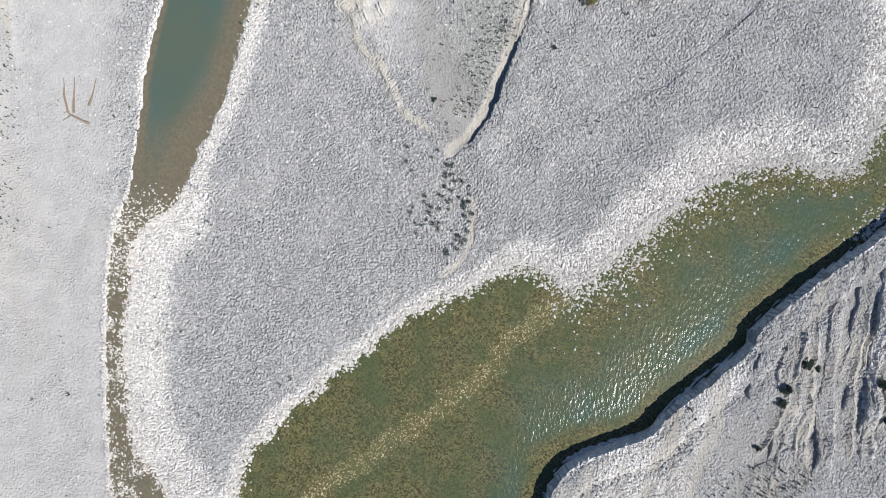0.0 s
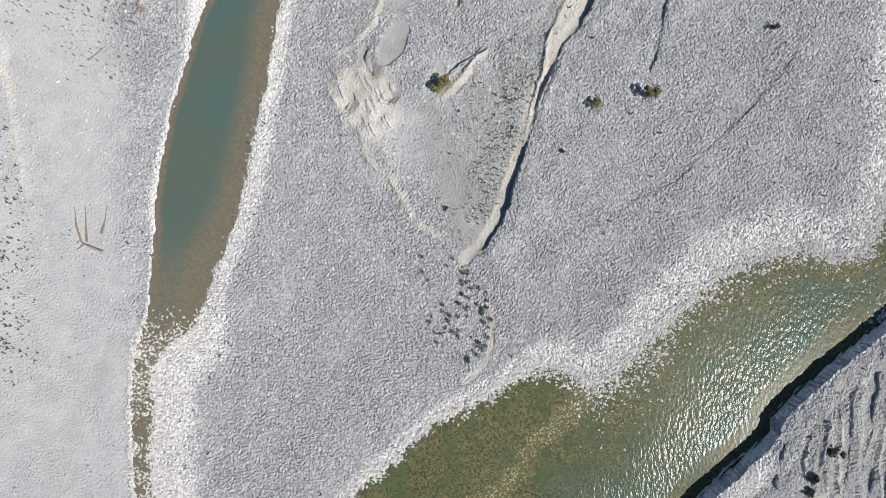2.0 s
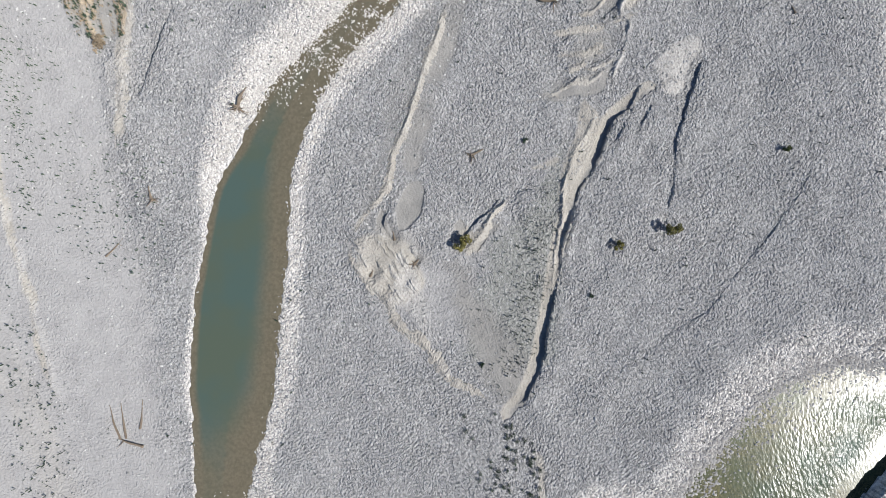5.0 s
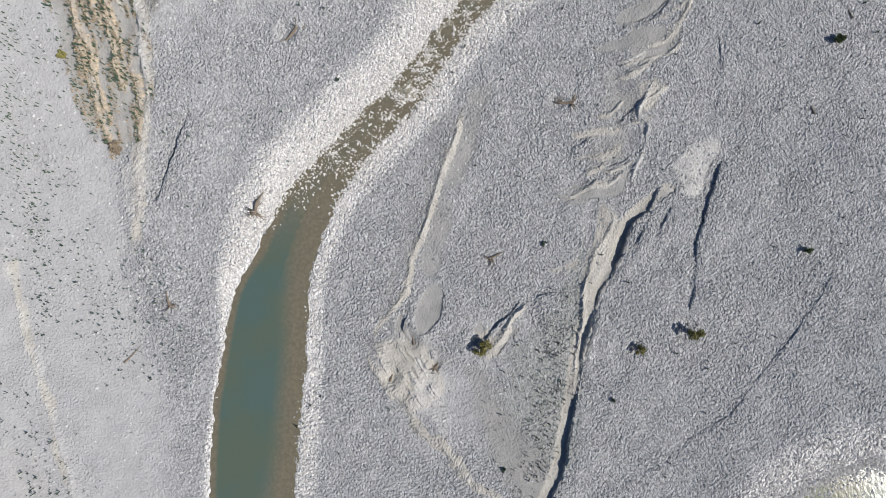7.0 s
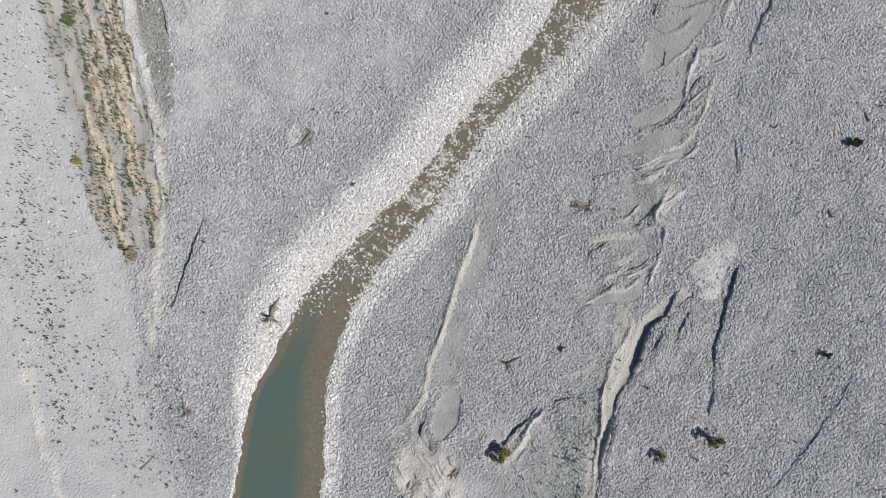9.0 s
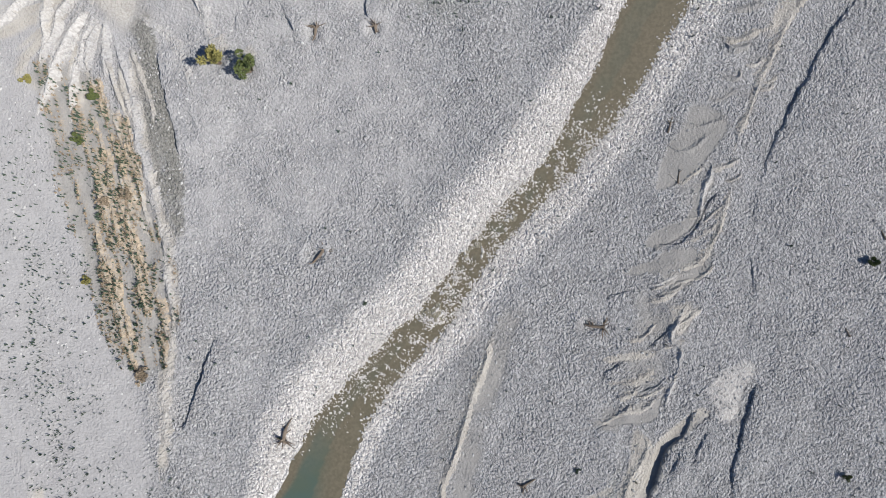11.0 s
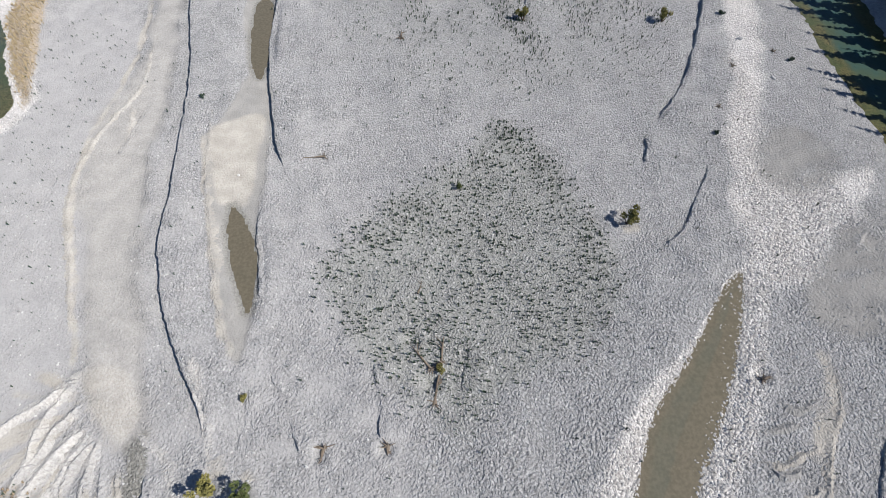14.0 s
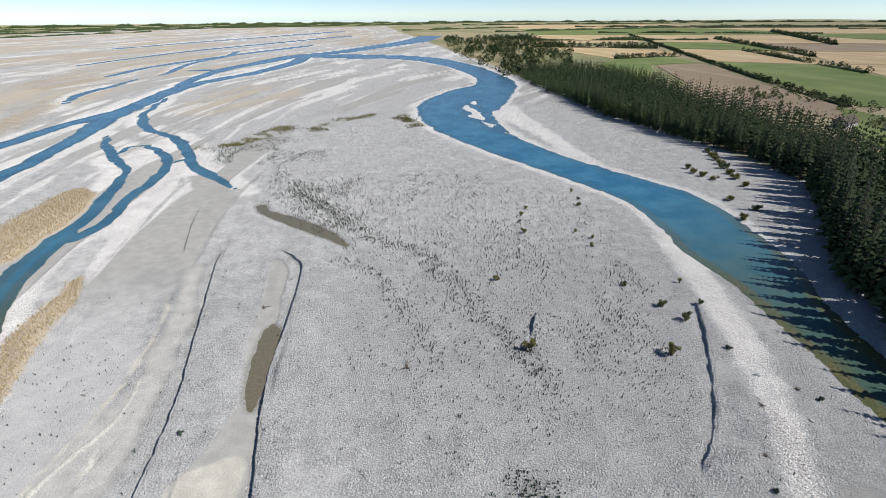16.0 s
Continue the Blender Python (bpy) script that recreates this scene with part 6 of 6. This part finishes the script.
FRONT = curve([(88.0, 96.0), (95.0, 130.0), (100.0, 152.0), (106.5, 172.0), (122.0, 197.0), (145.0, 222.0), (171.0, 256.0), (179.0, 300.0), (171.0, 344.0), (168.0, 400.0), (173.0, 465.0), (180.0, 560.0), (196.0, 650.0)], 6)
BACK = [(198.0, 96.0), (205.0, 200.0), (222.0, 263.0), (242.0, 331.0), (250.0, 382.0), (262.0, 452.0), (300.0, 600.0), (285.0, 700.0)]


def front_at(y):
    return np.interp(y, FRONT[:, 1], FRONT[:, 0])


def back_at(y):
    return np.interp(y, [p[1] for p in BACK], [p[0] for p in BACK])


def wood_places(step, seed):
    r = np.random.default_rng(seed)
    xs, ys = np.meshgrid(np.arange(88, 310, step), np.arange(98, 690, step))
    x, y = xs.ravel() + r.uniform(-0.42, 0.42, xs.size) * step, ys.ravel() + r.uniform(-0.42, 0.42, xs.size) * step
    keep = (x > front_at(y)) & (x < back_at(y) + 10 * rolling(x, y, 30.0, 2))
    return x[keep], y[keep]


wx, wy = wood_places(4.2, 21)
gap = wx - front_at(wy)
edge_trees = (gap < 6.5) & (wy < 470)
SHAPES = []
for k in range(3):
    SHAPES.append(conifer_shape(16.5 + 1.5 * k, 17, 7, 30 + k))
TREES = []
for k, (trunk, verts, faces) in enumerate(SHAPES):
    t = new("pine_tree")
    part("trunk", trunk, BARK, t)
    link_mesh("crown", verts, faces, PINE, t)
    tagged(t, "dark green pine at the edge of a plantation", "tree", "pines along the wood's edge")
    TREES.append(t)
r0 = random.Random(9)
used = set()
for x, y in zip(wx[edge_trees], wy[edge_trees]):
    k = r0.randrange(3)
    s = r0.uniform(0.8, 1.2) * (1.3 - 0.25 * min(1, max(0, (y - 230) / 60)))
    m = pose(x, y, float(height_at(x, y)[0]) - 0.1, r0.uniform(-2, 2), r0.uniform(-2, 2), r0.uniform(0, 360)) @ Matrix.Diagonal((s, s, s * r0.uniform(0.9, 1.12), 1))
    if k not in used:
        used.add(k)
        TREES[k].matrix_world = m
    else:
        copy_thing(TREES[k], m).matrix_basis = m

# the wood behind, one mass of pines
_, verts, faces = conifer_shape(1.0, 9, 5, 77)
inner = ~edge_trees
n = inner.sum()
tall = rng.uniform(12.0, 19.0, n) * (1.2 - 0.2 * ramp(wy[inner], 220, 300)) * (1 - 0.25 * ramp(wy[inner], 400, 650))
ob = many(verts, faces, wx[inner], wy[inner], height_at(wx[inner], wy[inner]) - 0.2, np.stack([tall * 1.15, tall * 1.15, tall], 1), rng.uniform(0, 6.28, n), 0.04, "pine_wood", PINE)
tagged(ob, "dense dark green pine plantation behind the river bank", "woodland", kind="stuff")


# ---- clumps of broadleaf trees and hedges far off ----
def clump_shape(seed):
    v, f = leaf_cloud([(0, 0, 0.55), (0.28, 0.1, 0.45), (-0.25, 0.15, 0.5), (0.05, -0.28, 0.42), (0.1, 0.12, 0.75)], 0.30, 46, 0.17, seed)
    return v, np.vstack([f[:, [0, 1, 2]], f[:, [0, 2, 3]]])


CLUMP = clump_shape(4)


def tree_band(name, x, y, low, high, mat, label):
    s = rng.uniform(low, high, len(x))
    ob = many(*CLUMP, x, y, height_at(x, y) - 0.1, np.stack([s * 1.1, s * 1.1, s], 1), rng.uniform(0, 6.28, len(x)), 0.1, name, mat)
    return tagged(ob, label, "trees", kind="stuff")


def along_line(points, step, spread, seed):
    r = np.random.default_rng(seed)
    p = np.array(points, float)
    s = np.r_[0, np.cumsum(np.hypot(*np.diff(p, axis=0).T))]
    k = np.arange(0, s[-1], step)
    return np.interp(k, s, p[:, 0]) + r.normal(0, spread, len(k)), np.interp(k, s, p[:, 1]) + r.normal(0, spread, len(k))


def scrub_here(x, y):
    ring = np.array([(160.0, 640.0), (196.0, 600.0), (300.0, 700.0), (470.0, 1150.0), (540.0, 1500.0), (300.0, 1500.0), (210.0, 1050.0), (185.0, 800.0)])
    return inside(x, y, ring) * (0.35 + 0.9 * (rolling(x, y, 90.0, 2) > 0.02)) * (at("under", x, y) < 0.1)


cx, cy = drawn(420, 130, 560, 560, 1500, scrub_here)
tree_band("scrub_wood", cx, cy, 4.0, 13.0, PINE, "mixed dark scrub and trees beyond the river bend")
cx, cy = drawn(1300, 130, 560, 520, 1500, scrub_here)
tree_band("scrub", cx, cy, 1.5, 4.0, BROOM, "tawny scrub between the far trees")
cx, cy = along_line([(240.0, 262.0), (262.0, 330.0), (330.0, 470.0), (352.0, 400.0), (300.0, 300.0)], 4.0, 9.0, 3)
tree_band("scrub_wood", cx, cy, 2.0, 6.0, GREEN_BUSH, "olive scrub at the back of the pine wood")

# shelter belts between the fields
BELTS = []


def belt(step, size, *points):
    BELTS.append((list(points), step, size))


belt(9.0, 26.0, (-3600.0, 2300.0), (-1900.0, 3400.0), (-300.0, 4300.0))
belt(9.0, 14.0, (-1700.0, 1500.0), (-1200.0, 2300.0), (-600.0, 3000.0))
belt(9.0, 22.0, (-3800.0, 1400.0), (-2200.0, 2600.0))
belt(9.0, 26.0, (-900.0, 3900.0), (900.0, 4300.0), (2600.0, 3900.0), (4200.0, 2600.0))
belt(9.0, 18.0, (1500.0, 2300.0), (3300.0, 1700.0))
belt(9.0, 18.0, (2000.0, 1900.0), (3600.0, 900.0))
belt(9.0, 12.0, (1250.0, 950.0), (1900.0, 700.0))
belt(3.0, 6.0, (347.0, 391.0), (379.0, 471.0), (494.0, 727.0), (718.0, 1209.0), (900.0, 1600.0))
belt(4.0, 10.0, (402.0, 801.0), (520.0, 824.0))
belt(5.0, 13.0, (404.0, 1100.0), (600.0, 1000.0))
belt(9.0, 9.0, (560.0, 560.0), (700.0, 900.0))
belt(7.0, 10.0, (700.0, 760.0), (960.0, 1300.0))
belt(6.0, 14.0, (500.0, 1350.0), (900.0, 1250.0))
belt(9.0, 14.0, (900.0, 1800.0), (1500.0, 1500.0))
belt(10.0, 16.0, (600.0, 2000.0), (1500.0, 2300.0))
belt(9.0, 13.0, (1000.0, 1000.0), (1500.0, 1700.0))
belt(9.0, 15.0, (300.0, 2300.0), (900.0, 2600.0))
belt(12.0, 16.0, (1200.0, 2600.0), (2600.0, 2200.0))
belt(13.0, 16.0, (800.0, 3300.0), (2600.0, 3300.0))
belt(9.0, 15.0, (-2600.0, 1900.0), (-900.0, 2900.0), (600.0, 3600.0))
belt(9.0, 18.0, (-2600.0, 2300.0), (-900.0, 3300.0), (900.0, 3900.0))
belt(9.0, 13.0, (-1300.0, 900.0), (-1100.0, 1700.0), (-700.0, 2500.0))
belt(11.0, 10.0, (-900.0, 620.0), (-1000.0, 1300.0))


def tree_wall(points, wide, high, seed):
    """A dense belt of trees far off: a ragged ridge with a closed foot."""
    p = np.array(points, float)
    s = np.r_[0, np.cumsum(np.hypot(*np.diff(p, axis=0).T))]
    k = np.arange(0, s[-1], max(2.0, high * 0.28))
    x, y = np.interp(k, s, p[:, 0]), np.interp(k, s, p[:, 1])
    tx, ty = np.gradient(x), np.gradient(y)
    long = np.hypot(tx, ty)
    hx, hy = ty / long, -tx / long
    r = np.random.default_rng(seed)
    gap = np.clip(0.75 + 1.6 * rolling(k, k * 0 + seed, 60.0, 2), 0.12, 1.1)
    rows = []
    for across, up, rough in ((-1.0, 0.0, 0.1), (-0.95, 0.5, 0.22), (-0.35, 0.95, 0.2), (0.3, 1.0, 0.22), (0.95, 0.5, 0.22), (1.0, 0.0, 0.1)):
        q = wide * across * (1 + r.normal(0, rough, len(k)))
        h = high * up * gap * (1 + r.normal(0, rough, len(k)))
        rows.append(np.stack([x + hx * q, y + hy * q, height_at(x, y) * 0 - 0.6 + h], 1))
    verts, m = np.vstack(rows), len(k)
    quad = np.array([(a * m + i, a * m + i + 1, (a + 1) * m + i + 1, (a + 1) * m + i) for a in range(5) for i in range(m - 1)])
    ob = tri_mesh("shelter_belt", verts, np.vstack([quad[:, [0, 1, 2]], quad[:, [0, 2, 3]]]), PINE)
    return tagged(ob, "dark shelter belt of trees between farm fields", "trees", kind="stuff")


for k, (points, step, size) in enumerate(BELTS):
    tree_wall(points, 0.3 * size + 1.0, size * 0.5, 70 + k)
    if points[0][1] < 1200 and points[0][0] > 0:
        cx, cy = along_line(points, step, 1.0 + 0.1 * size, 50 + k)
        tree_band("shelter_belt", cx, cy, size * 0.45, size * 0.9, PINE, "dark shelter belt of trees between farm fields")
for k, (bx, by, w) in enumerate([(172.0, 404.0, 9.0), (170.0, 392.0, 8.0), (171.0, 381.0, 10.0), (173.0, 370.0, 8.0), (166.0, 398.0, 6.0)]):
    bush(bx, by, w, w * 0.8, GREEN_BUSH, "light green broadleaf tree in front of the pine wood", 300 + k, name="broadleaf_tree", leaves=500).scale = (1, 1, 1)

# ---- farm fields beyond the wood ----
def field(mat, label, *ring):
    z = 0.45 + 0.001 * len(ring)
    ob = link_mesh("field", [(x, y, z) for x, y in ring] + [(x, y, -0.6) for x, y in ring],
                   [tuple(range(len(ring)))] + [(i, (i + 1) % len(ring), len(ring) + (i + 1) % len(ring), len(ring) + i) for i in range(len(ring))], mat)
    tagged(ob, label, "field", kind="structure")


field(GOLD_FIELD, "golden stubble field by a shelter belt", (404.0, 1085.0), (440.0, 1218.0), (572.0, 915.0), (520.0, 828.0), (403.0, 806.0))
field(BROWN_FIELD, "brown tilled field beyond the wood", (268.0, 470.0), (320.0, 525.0), (400.0, 700.0), (470.0, 700.0), (372.0, 480.0), (345.0, 400.0), (300.0, 350.0))
field(GREEN_FIELD, "green paddock behind the wood", (252.0, 300.0), (296.0, 345.0), (340.0, 396.0), (330.0, 330.0), (300.0, 250.0))
field(GREEN_FIELD, "green pasture behind the wood", (300.0, 580.0), (330.0, 720.0), (400.0, 795.0), (500.0, 815.0), (470.0, 720.0), (395.0, 705.0), (330.0, 590.0))
field(GREEN_FIELD, "bright green irrigated pasture", (356.0, 392.0), (388.0, 470.0), (500.0, 722.0), (610.0, 640.0), (480.0, 420.0), (420.0, 330.0))
field(GOLD_FIELD, "golden stubble field across the lane", (504.0, 732.0), (620.0, 980.0), (760.0, 860.0), (616.0, 648.0))
field(GREEN_FIELD, "green pasture across the lane", (626.0, 990.0), (720.0, 1200.0), (900.0, 1090.0), (768.0, 868.0))
field(GOLD_FIELD, "wide golden stubble field", (424.0, 322.0), (620.0, 640.0), (900.0, 560.0), (640.0, 240.0))
field(GOLD_FIELD, "wide golden stubble field", (626.0, 648.0), (770.0, 860.0), (1080.0, 760.0), (910.0, 568.0))
field(BROWN_FIELD, "brown tilled field", (776.0, 870.0), (905.0, 1086.0), (1250.0, 960.0), (1090.0, 770.0))
field(GOLD_FIELD, "golden stubble field far off", (724.0, 1212.0), (900.0, 1600.0), (1300.0, 1400.0), (1260.0, 970.0), (910.0, 1096.0))
field(GOLD_FIELD, "golden stubble field far off", (450.0, 1225.0), (700.0, 1215.0), (880.0, 1590.0), (620.0, 1700.0))
field(GREEN_FIELD, "green pasture far off", (640.0, 1720.0), (900.0, 1610.0), (1500.0, 1500.0), (1600.0, 2200.0), (800.0, 2300.0))
field(GOLD_FIELD, "golden stubble field far off", (820.0, 2320.0), (1620.0, 2220.0), (2000.0, 3000.0), (1000.0, 3200.0))
field(GREEN_FIELD, "green pasture far off", (1320.0, 1400.0), (1510.0, 1490.0), (2400.0, 1200.0), (1900.0, 760.0), (1270.0, 960.0))
field(GOLD_FIELD, "golden stubble field far off", (1530.0, 1510.0), (1620.0, 2200.0), (2900.0, 2100.0), (2420.0, 1220.0))
field(GOLD_FIELD, "pale stubble field beyond the far bank", (-900.0, 1000.0), (-1300.0, 900.0), (-2300.0, 1700.0), (-1200.0, 2300.0))

# a farmhouse in the trees behind the wood
def farmhouse(x, y, turn, long, deep, high, label):
    top = new("farmhouse")
    top.matrix_world = pose(x, y, float(height_at(x, y)[0]) - 0.1, 0, 0, turn)
    a, b = long / 2, deep / 2
    bm = bmesh.new()
    low = [bm.verts.new((sx * a, sy * b, 0)) for sx, sy in ((-1, -1), (1, -1), (1, 1), (-1, 1))]
    up = [bm.verts.new((v.co.x, v.co.y, high)) for v in low]
    ridge = [bm.verts.new((-a, 0, high + 0.42 * deep)), bm.verts.new((a, 0, high + 0.42 * deep))]
    for i in range(4):
        bm.faces.new((low[i], low[(i + 1) % 4], up[(i + 1) % 4], up[i]))
    bm.faces.new((up[0], ridge[0], up[3]))
    bm.faces.new((up[1], up[2], ridge[1]))
    bm.faces.new(low[::-1])
    part("wall", bm, STONE_PALE, top)
    for side in (-1, 1):
        bm = bmesh.new()
        v = [bm.verts.new(p) for p in ((-a - 0.4, side * (b + 0.4), high - 0.15), (a + 0.4, side * (b + 0.4), high - 0.15), (a + 0.4, 0, high + 0.42 * deep + 0.06), (-a - 0.4, 0, high + 0.42 * deep + 0.06))]
        w = [bm.verts.new((q.co.x, q.co.y, q.co.z + 0.15)) for q in v]
        bm.faces.new(w)
        bm.faces.new(v[::-1])
        for i in range(4):
            bm.faces.new((v[i], v[(i + 1) % 4], w[(i + 1) % 4], w[i]))
        part("roof", bm, BARK, top)
    return tagged(top, label, "house")


farmhouse(284.0, 338.0, 20, 14, 8, 3.0, "pale farmhouse with a dark roof behind the pine wood")
farmhouse(300.0, 322.0, 60, 9, 7, 2.8, "small pale shed with a dark roof among scrub")
